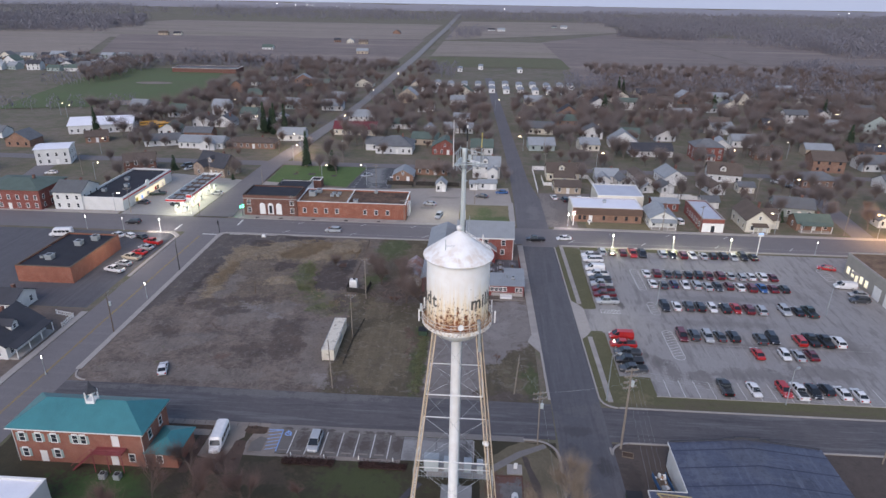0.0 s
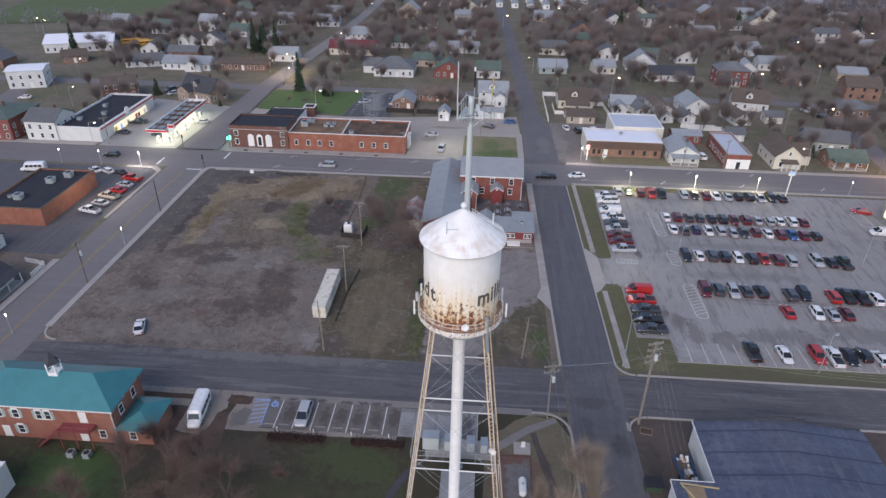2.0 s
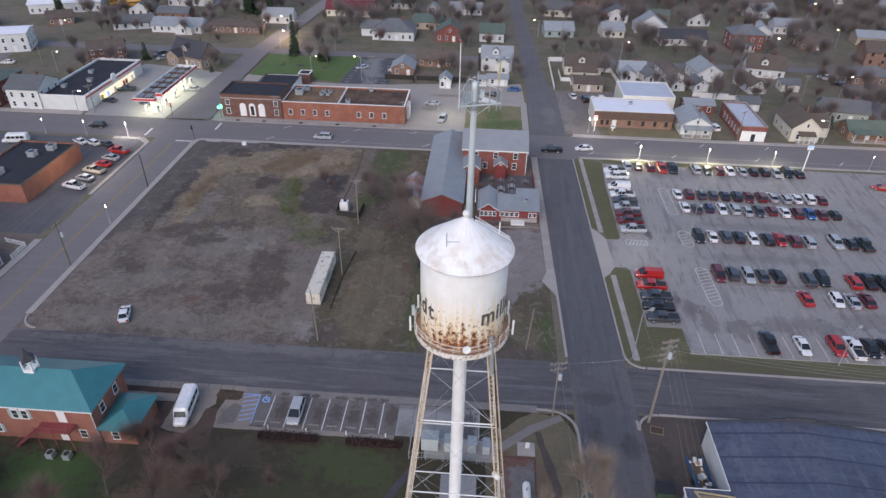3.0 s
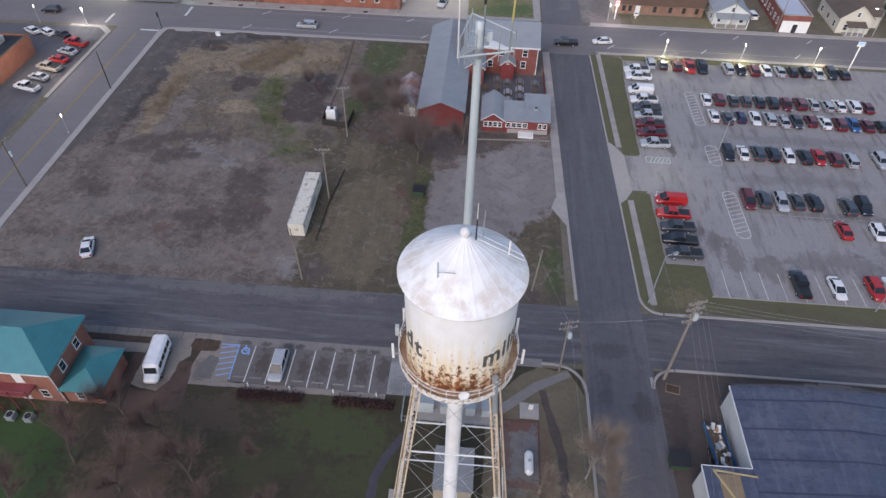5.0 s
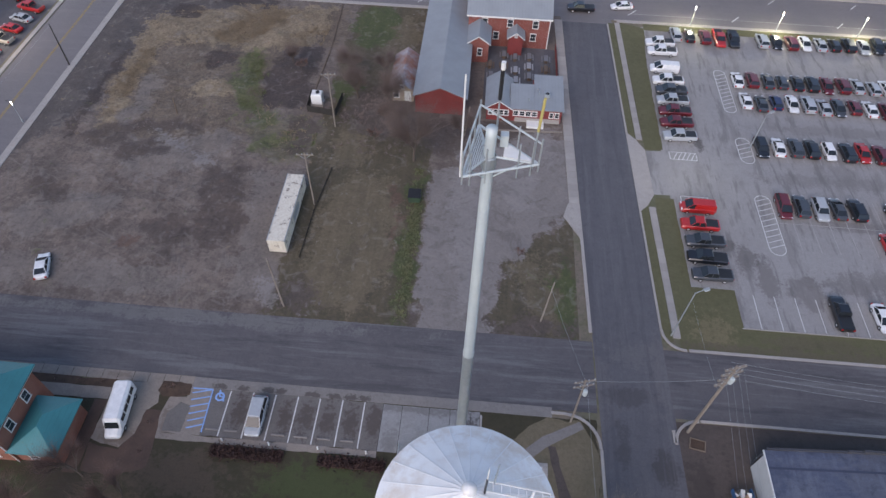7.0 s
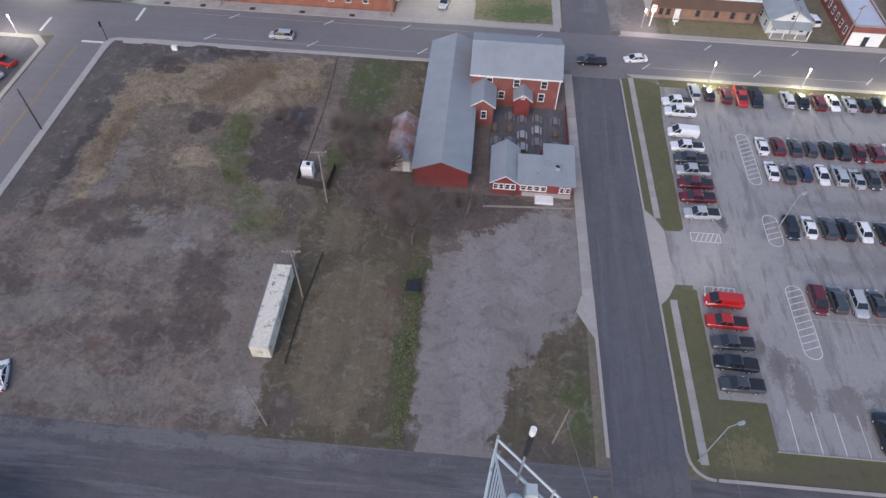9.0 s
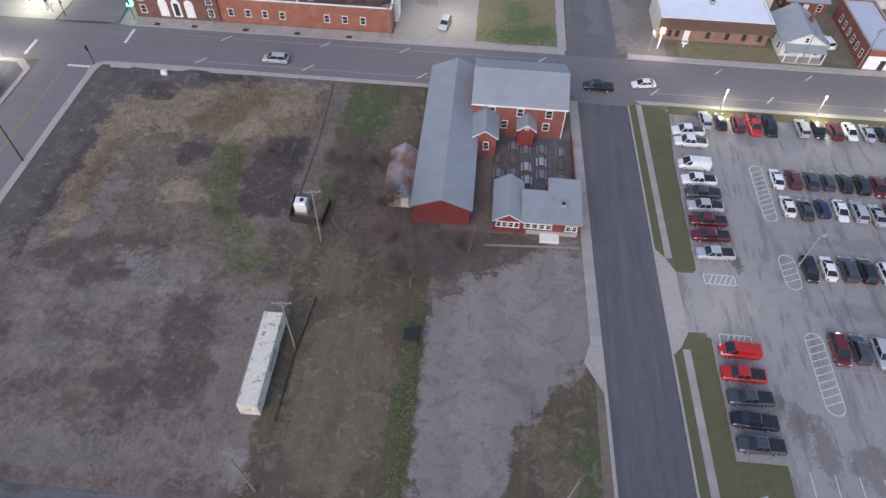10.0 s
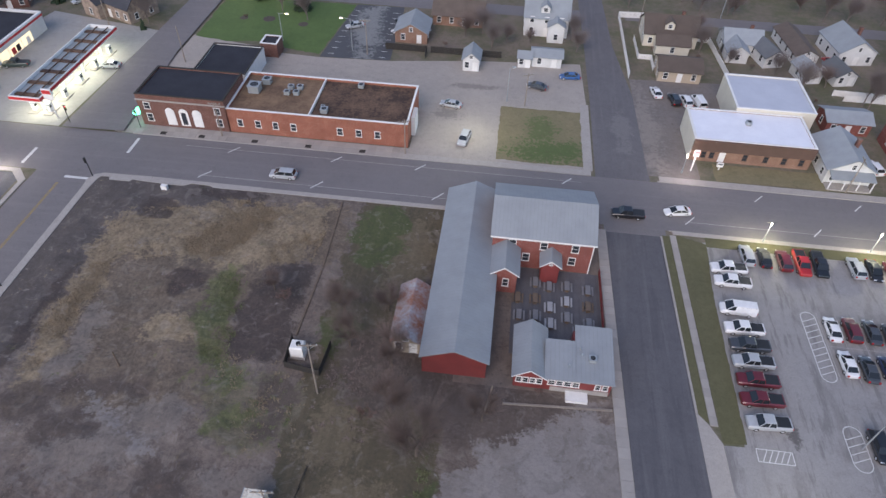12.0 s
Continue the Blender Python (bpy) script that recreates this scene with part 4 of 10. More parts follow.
sheet("verge_main", rect(31, 83, 179.9, 182.4), 0.052, "grass", "strip of short dull grass")
sheet("kerb_grass", lean(rect(23.6, 24.95, 103.6, 181.8)), 0.05, "grass", "narrow strip of grass by the kerb", wear=0.1)
sheet("entrance", [(23.95, 146.8), (25.5, 144.9), (26.9, 142.2), (27.1, 131.4), (25.8, 128.9), (24.3, 127.3)], 0.056, "concrete", "pale concrete car park entrance", "pavement")
sheet("crossing_patch", rect(13.6, 24.4, 181.4, 196), 0.040, "asphalt", "grey asphalt crossing", "road")


def walk_slab(name, ring, label="pale concrete pavement"):
    return sheet(name, ring, 0.14, "concrete", label, "pavement", 0.16)


walk_slab("pavement_west_flare", lean([(11.1, 125.2), (13.5, 120.8), (13.9, 120.8), (13.9, 127.98), (12.0, 127.98)]))
walk_slab("pavement_corner", [(-81.4, 178.5), (-80.1, 178.5), (-79.9, 181.6), (-79.5, 182.9), (-77.9, 183.0), (-77.6, 182.1), (-73.7, 182.2), (-73.3, 182.8), (-70, 182.6), (-70, 184.1), (-79.4, 183.9), (-80.9, 183.2), (-81.6, 181.6)], "pale tan concrete pavement round the street corner")
walk_slab("pavement_main_broken", [(-69.98, 182.6), (-66.0, 182.4), (-63.3, 182.5), (-62.2, 183.3), (-58.5, 183.2), (-57.8, 182.7), (-49, 182.8), (-49, 184.0), (-69.98, 184.1)], "pale broken concrete pavement")
walk_slab("pavement_main_south", rect(-48.98, 12, 182.9, 183.9))
walk_slab("pavement_main_south_east", rect(25.6, 300, 182.3, 183.0))
walk_slab("pavement_main_north", rect(-24.0, 12, 197.0, 198.4))
walk_slab("pavement_main_north_east", rect(25, 300, 197.0, 198.6))
walk_slab("pavement_main_north_west", rect(-300, -122, 197.0, 199.4))
walk_slab("pavement_west_street", rect(-81.4, -80.1, 106.6, 178.48))
walk_slab("pavement_west_street_far", rect(-94.2, -92.6, 60, 130))
walk_slab("pavement_car_lot", [(-104, 181.8), (-96.5, 181.8), (-93.6, 179), (-93.6, 150), (-92.7, 150), (-92.7, 180), (-95.5, 182.9), (-104, 182.9)], "pale kerb and pavement")
sheet("pavement_stalls", rect(-36.08, 9.5, 91.12, 92.5), 0.075, "stained_pavement", "stained grey concrete pavement along parking stalls", "pavement", 0.08)
walk_slab("pavement_fork", rect(10.6, 12.4, 198.4, 222))
sheet("pavement_path", [(3.2, 84.3), (4.2, 83.4), (8.8, 87.3), (13.4, 90.0), (12.9, 90.9), (8.2, 88.5)], 0.07, "stained_pavement", "stained grey concrete footpath", "pavement", 0.09)


def slab_walk(name, x0, x1, y0, y1, nx, ny, slant=True, label="pale concrete pavement of square slabs"):
    """A pavement laid in slabs with open joints."""
    f = lean if slant else list
    base = sheet(name, f(rect(x0, x1, y0, y1)), 0.10, "concrete", label, "pavement", 0.12)
    mesh = None
    w, d = (x1 - x0) / nx, (y1 - y0) / ny
    for i in range(nx):
        for j in range(ny):
            if mesh is None:
                mesh = Mesh().box(0.02, w - 0.02, 0.02, d - 0.02, 0, 0.045).data("slab", MAT["slab"])
            o = part("slab", mesh, None, base)
            ax, ay = f([(x0 + w * i, y0 + d * j)])[0]
            o.location = (ax, ay, 0.1 + rng.uniform(-0.006, 0.006))
    return base


MAT["slab"] = two_tone("pavement_slab", (0.40, 0.37, 0.34), (0.31, 0.285, 0.265), 0.4, 5, 0.85, vary=0.35)
slab_walk("pavement_east", 24.95, 26.0, 104.2, 128.6, 1, 17)
slab_walk("pavement_east_upper", 24.95, 26.0, 144.8, 182.0, 1, 25)
slab_walk("pavement_west_side", 12.2, 13.85, 128, 181.8, 1, 36)
slab_walk("pavement_bank", -80, -24.0, 197.0, 200.2, 35, 2, False)


def kerb(name, x0, x1, y0, y1):
    single(name, Mesh().box(x0, x1, y0, y1, 0.0, 0.16), MAT["concrete"], "pale concrete kerb", "kerb", kind="structure")


for k in ((28.2, 260, 102.2, 102.6), (28.0, 120, 92.1, 92.45), 
          (9.4, 11.2, 91.6, 91.95), (15.2, 15.55, 60, 87.5), (0.55, 0.8, 84.9, 90.6), (24.25, 24.6, 89.2, 90.8), (36.2, 112, 106.6, 106.75), (24.6, 300, 196.8, 197.0), (-80, 12, 196.8, 197.0), (25.0, 300, 183.0, 183.2)):
    kerb("kerb", *k)


for x0, x1, y0, y1 in ((23.3, 23.6, 105.2, 127.4), (23.3, 23.6, 146.6, 181.4), (13.45, 13.9, 104.0, 120.8)):
    single("kerb", Mesh().slab(lean(rect(x0, x1, y0, y1)), 0.0, 0.16), MAT["concrete"], "pale concrete kerb", "kerb", kind="structure")


def curved_kerb(cx, cy, r, a0, a1):
    m, n = Mesh(), 10
    ang = [radians(a0 + (a1 - a0) * i / n) for i in range(n + 1)]
    ring = [(cx + r * math.cos(a), cy + r * math.sin(a)) for a in ang] + [(cx + (r - 0.35) * math.cos(a), cy + (r - 0.35) * math.sin(a)) for a in reversed(ang)]
    single("kerb", m.slab(ring, 0.0, 0.16), MAT["concrete"], "pale curved concrete kerb", "kerb", kind="structure")


curved_kerb(27.9, 105.4, 3.2, 180, 270)
curved_kerb(27.8, 89.0, 3.4, 90, 180)
curved_kerb(11.2, 87.6, 4.3, 0, 90)
curved_kerb(-77.2, 106.4, 3.6, 180, 270)


def lines(name, boxes, material, label, z=0.06):
    m = Mesh()
    for x0, x1, y0, y1 in boxes:
        m.box(x0, x1, y0, y1, z - 0.012, z)
    return single(name, m, MAT[material], label, "road marking", kind="structure")


def slash(m, x0, y0, x1, y1, w, z):
    d = Vector((x1 - x0, y1 - y0)).normalized() * (w / 2)
    m.add([(x0 + d.y, y0 - d.x, z), (x1 + d.y, y1 - d.x, z), (x1 - d.y, y1 + d.x, z), (x0 - d.y, y0 + d.x, z)], [(0, 1, 2, 3)])


for x in (-31.0, -28.1, -25.25, -22.4, -19.6, -16.75, -13.95):
    lines("stall_line", [(x - 0.07, x + 0.07, 85.0, 91.0)], "white_line", "white painted stall line")
sheet("stall_asphalt", rect(-33.2, -11.6, 84.9, 91.1), 0.04, "stall_asphalt", "dark patched stall asphalt", "car park", wear=0.2)
sheet("stall_kerb_strip", rect(-39.0, -11.6, 84.1, 84.9), 0.042, "van_concrete", "stained concrete strip below the stalls", "pavement", wear=0.15)
sheet("access_bay", [(-39.2, 84.9), (-33.2, 84.9), (-33.2, 91.1), (-36.2, 91.1), (-36.3, 89.7), (-38.4, 89.6), (-38.8, 87.4)], 0.041, "van_concrete", "stained concrete of an access bay", "pavement", wear=0.15)
sheet("access_patch", ragged([(-37.9, 85.1), (-35.6, 85.1), (-35.4, 88.6), (-36.8, 89.0), (-38.0, 87.4)], 0.3), 0.047, "stall_asphalt", "dark asphalt patch in an access bay", "pavement")
sheet("van_drive", [(-46.0, 83.4), (-42.2, 82.6), (-41.0, 84.4), (-40.6, 87.4), (-39.6, 88.6), (-40.0, 91.3), (-45.6, 91.3), (-45.9, 88.3)], 0.044, "van_concrete", "stained tan concrete drive under a minibus", "pavement", wear=0.25)
sheet("front_walk", rect(-56.5, -46.0, 88.5, 90.1), 0.05, "van_concrete", "tan concrete walk along a school front", "pavement", wear=0.1)
sheet("mulch_strip", rect(-57.0, -45.9, 90.1, 91.25), 0.048, "mulch", "dark mulch bed beside a pavement", wear=0.3)
sheet("mulch_bed", ragged([(-39.9, 91.6), (-36.2, 91.5), (-36.0, 90.0), (-37.2, 89.6), (-39.3, 89.5), (-40.2, 90.2)], 0.3), 0.085, "mulch", "dark mulch bed at a drive entrance")
sheet("earth_bed", ragged([(-40.7, 87.6), (-38.8, 87.6), (-38.5, 85.6), (-38.3, 83.5), (-38.2, 80.5), (-41.8, 79.2), (-45.6, 79.6), (-46.0, 83.0), (-42.2, 82.4), (-41.0, 84.4)], 0.4), 0.049, "bed_earth", "reddish-brown bare earth bed round a drive")
sheet("school_earth_bed", ragged([(-47.6, 79.2), (-46.0, 79.2), (-46.0, 88.4), (-47.6, 88.4)], 0.2), 0.05, "bed_earth", "reddish-brown bare earth beside a brick annexe")
sheet("pavement_school", rect(-80.0, -36.1, 91.25, 92.55), 0.075, "van_concrete", "tan concrete pavement in front of a school", "pavement", 0.08)
for x in range(-78, -37, 2):
    single("pavement_joint", Mesh().box(x - 0.025, x + 0.025, 91.27, 92.53, 0.07, 0.079), MAT["dark_wood"], "dark joint in a concrete pavement", "joint", kind="structure")
m = Mesh()
for k in range(6):
    y = 85.6 + 0.92 * k
    slash(m, -35.1 - 0.14 * k, y + 0.1, -33.15 - 0.04 * k, y + 0.75, 0.17, 0.062)
slash(m, -33.1, 85.3, -33.35, 91, 0.17, 0.062), slash(m, -35.9, 90.95, -33.35, 91.0, 0.17, 0.063)
single("access_hatching", m, MAT["blue_line"], "blue painted access hatching", "road marking", kind="structure")
m = Mesh().lathe([(0.38, 0.062), (0.62, 0.062)], 14, -32.2, 90.1)
slash(m, -32.4, 91.0, -32.25, 90.1, 0.18, 0.063), slash(m, -32.25, 90.15, -31.75, 90.1, 0.18, 0.064), slash(m, -31.8, 90.1, -31.6, 89.5, 0.18, 0.065)
single("access_symbol", m, MAT["blue_line"], "blue painted wheelchair bay symbol", "road marking", kind="structure")
for k in range(26):
    x = 38.9 + 2.95 * k
    lines("bay_line", [(x - 0.05, x + 0.05, 106.9, 112.6)], "white_line", "white painted bay line", 0.058)
for y in (127.2, 160.8):
    lines("bay_line", [(46, 88, y - 0.05, y + 0.05)], "faint_line", "worn white bay line", 0.056)
for k in range(14):
    x = 45.6 + 2.83 * k
    lines("bay_line", [(x - 0.05, x + 0.05, 121.5, 133.2)], "faint_line", "worn white bay line", 0.054)
    lines("bay_line", [(x - 0.05, x + 0.05, 154.6, 167.2)], "faint_line", "worn white bay line", 0.054)
    lines("bay_line", [(x - 0.05, x + 0.05, 141.6, 147.4)], "faint_line", "worn white bay line", 0.054)


def hatched_island(x0, x1, y0, y1):
    m = Mesh()
    r = (x1 - x0) / 2
    cx = (x0 + x1) / 2
    pts = [(cx + r * math.cos(radians(a)), y1 - r + r * math.sin(radians(a))) for a in range(0, 181, 20)] + [(cx + r * math.cos(radians(a)), y0 + r + r * math.sin(radians(a))) for a in range(180, 361, 20)]
    for a, b in zip(pts, pts[1:] + pts[:1]):
        slash(m, *a, *b, 0.12, 0.062)
    y = y0 + r
    while y < y1 - r:
        slash(m, x0 + 0.1, y, x1 - 0.1, y + 0.9, 0.12, 0.061)
        y += 1.1
    single("hatched_island", m, MAT["white_line"], "worn white hatched parking island", "road marking", kind="structure")


def hatched_bay(x0, x1, y0, y1):
    m = Mesh()
    for a, b in (((x0, y0), (x1, y0)), ((x1, y0), (x1, y1)), ((x1, y1), (x0, y1)), ((x0, y1), (x0, y0))):
        slash(m, *a, *b, 0.12, 0.062)
    x = x0 + 0.6
    while x < x1 - 0.9:
        slash(m, x, y0 + 0.1, x + 0.8, y1 - 0.1, 0.12, 0.061)
        x += 0.75
    single("hatched_bay", m, MAT["white_line"], "white hatched end bay", "road marking", kind="structure")


hatched_bay(31.0, 35.6, 140.4, 142.2), hatched_bay(31.4, 35.8, 129.6, 131.6)
for q in ((43.0, 45.2, 154.2, 167.2), (43.2, 45.6, 140.6, 147.2), (43.4, 45.9, 120.5, 133), (96, 99, 164, 172)):
    hatched_island(*q)
for x in (-61.8, -40.2, -17.4, 28.2, 50.4, 72.6, 94.8):
    m = Mesh()
    slash(m, x, 185.3, x + 1.9, 187.5, 0.2, 0.052)
    single("bay_mark", m, MAT["white_line"], "white slanting parking bay mark", "road marking", kind="structure")
for x in (-59.0, -38.4, -21.8, 6.4, 42.0, 60.0, 78.0):
    m = Mesh()
    slash(m, x, 193.6, x + 1.8, 195.5, 0.2, 0.052)
    single("bay_mark", m, MAT["white_line"], "white slanting parking bay mark", "road marking", kind="structure")
lines("parking_edge", [(-62, 10, 185.95, 186.05), (-68, 10, 194.55, 194.63), (28, 150, 185.95, 186.05)], "faint_line", "worn white parking edge line", 0.05)
lines("stop_line", [(-96.5, -95.9, 184.5, 189.5), (-78.4, -77.8, 190.5, 195.5), (-86.2, -81.6, 181.6, 182.2)], "white_line", "white stop line", 0.05)
lines("centre_line", [(-86.75, -86.6, 20, 180), (-86.45, -86.3, 20, 180)], "yellow_line", "faded yellow centre line", 0.05)
sheet("forecourt", [(-121, 197.0), (-96, 197.0), (-94, 240), (-125, 246), (-127, 236), (-121, 222)], 0.06, "forecourt", "pale concrete filling station forecourt", "pavement")
sheet("bank_car_park", [(-24, 198.5), (12.0, 198.5), (12.0, 221.5), (11.2, 240), (-14, 237.6), (-34, 234.3), (-51, 233.4), (-60, 233.9), (-67, 236.4), (-77, 235.6), (-80, 214), (-24, 214)], 0.05, "tan_concrete", "worn tan concrete car park", "car park")
sheet("bank_apron", [(-84.0, 197.0), (-79.3, 197.0), (-79.3, 211.6), (-74.4, 211.6), (-74.4, 228.5), (-67, 236.2), (-84.6, 239.4), (-84.9, 215)], 0.040, "tan_concrete", "worn tan concrete apron beside a bank", "pavement")
sheet("corner_lawn", rect(-6.6, 10.6, 199.4, 218.8), 0.062, "corner_turf", "square of patchy green and straw grass", wear=0.3)
sheet("church_lawn", [(-84, 239), (-75.5, 237.4), (-67.4, 238.8), (-59.3, 236.3), (-51.5, 234.8), (-49.6, 252.3), (-48.4, 263), (-84, 263)], 0.055, "bright_grass", "green mown lawn", wear=0.4)
for x, y, r in ((-59.5, 249.4, 1.3), (-69.0, 250.9, 1.6), (-75.6, 250.4, 1.1)):
    sheet("mulch_ring", ragged(oval(x, y, r, r), 0.2), 0.062, "dark_yard", "round brown mulch bed in a lawn")
sheet("church_car_park", [(-51.1, 233.6), (-34.1, 234.5), (-35.3, 263.6), (-48.2, 263.2)], 0.058, "church_asphalt", "dark asphalt car park with a pale worn middle", "car park")
sheet("shop_car_park", [(23.0, 198.6), (33, 198.6), (33, 205), (57, 217), (57, 237), (22.4, 235)], 0.052, "tan_gravel", "tan gravel car park", "car park")
sheet("shop_lawn", rect(36, 57, 198.9, 204.3), 0.06, "corner_turf", "patchy grass strip", wear=0.3)
for s in (-1, 1):
    for k in range(9):
        x = (-49.6 + k * 0.17) if s < 0 else (-35.4 - 0.09 * k)
        lines("church_bay_line", [(x - 1.6 if s > 0 else x, x if s > 0 else x + 1.6, 235.6 + 3.0 * k - 0.07, 235.6 + 3.0 * k + 0.07)], "white_line", "white bay line on a church car park", 0.066)
# The shadow on this yard is put into its colour with the darker asphalt.
sheet("dealer_lot", rect(-160, -94.2, 132, 181.6), 0.03, "dark_asphalt", "dark asphalt yard with its shadow in the colour", "car park")
sheet("cottage_yard", rect(-130, -94.2, 60, 131.5), 0.025, "lot", "dull earth and gravel yard")


# ---------------------------------------------------------------- the water tower
TX, TY = -2.0, 64.6
MAT["rib_steel"] = two_tone("white_rib_paint", (0.87, 0.87, 0.865), (0.76, 0.75, 0.74), 0.8, 5, 0.5, relief=0)


MAT["leg_steel"] = two_tone("rust_stained_steel", (0.70, 0.62, 0.50), (0.42, 0.28, 0.16), 1.6, 6, 0.7, relief=0, contrast=0.2)


def water_tower():
    base = thing("water_tower", "tall old white water tower with rusting paint on lattice legs", "water tower", pose(TX, TY, 0))
    shell = Mesh().lathe([(3.5, 39.1), (3.5, 41.7), (3.5, 44.3), (3.5, 47.15)], 64)
    shell.smooth = True
    tank = part("tank", shell, MAT["tank"], base, "white steel tank shell with brown rust patches")
    bowl = Mesh().lathe([(3.5, 39.1), (3.3, 38.3), (2.8, 37.6), (2.1, 37.05), (1.2, 36.7), (0.6, 36.6)], 48)
    bowl.smooth = True
    part("bowl", bowl, MAT["white_steel"], base, "white rounded tank bottom")
    # roof: 24 gores with a fold between each
    n, roof = 48, Mesh()
    prof = [(3.84, 46.85), (3.9, 47.0), (3.4, 47.35), (2.4, 48.1), (1.4, 48.85), (0.5, 49.5), (0.16, 49.72)]
    rings = []
    for r, z in prof:
        rings.append([(r * math.cos(2 * math.pi * i / n), r * math.sin(2 * math.pi * i / n), z + (0.012 if i % 2 == 0 and 0.3 < r < 3.5 else 0.0)) for i in range(n)])
    roof.loft(rings, False)
    roof_ob = part("roof", roof, MAT["tank_roof"], base, "white conical roof with stained seams")
    rib = Mesh()
    steps = [(0.55, 49.49), (1.4, 48.875), (2.4, 48.125), (3.4, 47.375), (3.84, 47.07)]
    rib.loft([[(r, -0.022, z), (r, 0.022, z), (r - 0.01, 0.012, z + 0.016), (r - 0.01, -0.012, z + 0.016)] for r, z in steps])
    rib_mesh = rib.data("roof_rib", MAT["rib_steel"])
    for i in range(24):
        o = part("roof_rib", rib_mesh, None, roof_ob)
        o.matrix_basis = pose(0, 0, 0, 0, 0, 15 * i)
    soffit = Mesh().lathe([(3.80, 46.85), (3.45, 46.9)], 48)
    part("soffit", soffit, MAT["white_steel"], base)
    ball = Mesh().lathe([(0.16, 49.6), (0.2, 49.75), (0.17, 49.82), (0.26, 49.9), (0.31, 50.05), (0.26, 50.22), (0.12, 50.33), (0.02, 50.36)], 20)
    ball.smooth = True
    part("finial", ball, MAT["white_steel"], base)
    deck = Mesh().lathe([(3.45, 38.95), (4.0, 38.95), (4.0, 39.05), (3.45, 39.05)], 48)
    balcony = part("balcony", deck, MAT["rust"], base, "rusted ring walkway round the tank")
    part("toe_plate", Mesh().lathe([(3.99, 38.75), (4.03, 38.75), (4.03, 39.25), (3.99, 39.25)], 48), MAT["rusty_steel"], balcony)
    for z in (39.7, 40.1):
        ring = Mesh().lathe([(3.975, z - 0.025), (4.025, z - 0.025), (4.025, z + 0.025), (3.975, z + 0.025), (3.975, z - 0.025)], 48)
        part("rail", ring, MAT["rusty_steel"], balcony)
    post = Mesh().tube((0, 0, 0), (0, 0, 1.1), 0.026, sides=5).data("rail_post", MAT["rusty_steel"])
    for i in range(24):
        a = 2 * math.pi * (i + 0.5) / 24
        o = part("rail_post", post, None, balcony)
        o.location = (4.0 * math.cos(a), 4.0 * math.sin(a), 39.0)
    riser = Mesh().lathe([(0.95, 0.0), (0.95, 0.5), (0.62, 0.6), (0.60, 36.9)], 24)
    riser.smooth = True
    part("riser_pipe", riser, MAT["white_steel"], base, "thick white riser pipe")

    def spread(z):
        return 6.5 - 0.106 * z
    top = 38.9
    corners = [(-1, -1), (1, -1), (1, 1), (-1, 1)]
    for sx, sy in corners:
        leg = Mesh()
        for ox, oy in ((-0.2, -0.2), (0.2, -0.2), (0.2, 0.2), (-0.2, 0.2)):
            w = 0.055
            p = [(sx * spread(z) + ox, sy * spread(z) + oy, z) for z in (0.25, top)]
            leg.loft([[(x - w, y - w, z), (x + w, y - w, z), (x + w, y + w, z), (x - w, y + w, z)] for x, y, z in p])
        leg_ob = part("leg", leg, MAT["leg_steel"], base, "rust-streaked white lattice leg")
        plate = Mesh()
        for ox0, oy0, ox1, oy1 in ((-0.22, -0.22, 0.22, -0.22), (-0.22, 0.22, 0.22, 0.22), (-0.22, -0.22, -0.22, 0.22), (0.22, -0.22, 0.22, 0.22)):
            for k in range(78):
                z0 = 0.3 + k * 0.49
                a, b = spread(z0), spread(z0 + 0.49)
                if k % 2:
                    ox0, oy0, ox1, oy1 = ox1, oy1, ox0, oy0
                plate.tube((sx * a + ox0, sy * a + oy0, z0), (sx * b + ox1, sy * b + oy1, z0 + 0.49), 0.028, sides=3)
        tagged(part("lacing", plate, MAT["leg_steel"], leg_ob), "rusty lacing bars", kind="stuff")
        part("footing", Mesh().box(sx * 6.5 - 0.8, sx * 6.5 + 0.8, sy * 6.5 - 0.8, sy * 6.5 + 0.8, -0.1, 0.35), MAT["concrete"], base, "concrete footing")
    levels = [0.4, 12.3, 21.7, 30.6, top]
    for k, z in enumerate(levels[1:-1]):
        s = spread(z)
        for (ax, ay), (bx, by) in zip(corners, corners[1:] + corners[:1]):
            part("strut", Mesh().tube((ax * s, ay * s, z), (bx * s, by * s, z), 0.07, sides=6), MAT["white_steel"], base)
        web = Mesh()
        for ax, ay in corners:
            web.tube((ax * s, ay * s, z), (0, 0, z), 0.014, sides=4)
        part("spider_rod", web, MAT["white_steel"], base)
    for z0, z1 in zip(levels[:-1], levels[1:]):
        a, b = spread(z0), spread(z1)
        for (ax, ay), (bx, by) in zip(corners, corners[1:] + corners[:1]):
            part("tie_rod", Mesh().tube((ax * a, ay * a, z0), (bx * b, by * b, z1), 0.015, sides=4), MAT["galvanised"], base)
            part("tie_rod", Mesh().tube((bx * a, by * a, z0), (ax * b, ay * b, z1), 0.015, sides=4), MAT["galvanised"], base)
    # cable bundle and ladder up the south-east leg
    cab = Mesh()
    for k in range(2):
        cab.tube((spread(0.3) + 0.27 + 0.06 * k, -spread(0.3) - 0.10, 0.3), (spread(38) + 0.27 + 0.06 * k, -spread(38) - 0.10, 38.4), 0.028, sides=5)
    part("cable_run", cab, MAT["black"], base, "black cables up one leg")
    part("cable_cover", Mesh().tube((spread(36.5) + 0.1, -spread(36.5) - 0.35, 36.5), (spread(39) + 0.1, -spread(39) - 0.5, 40.4), 0.2, sides=10), MAT["galvanised"], base)
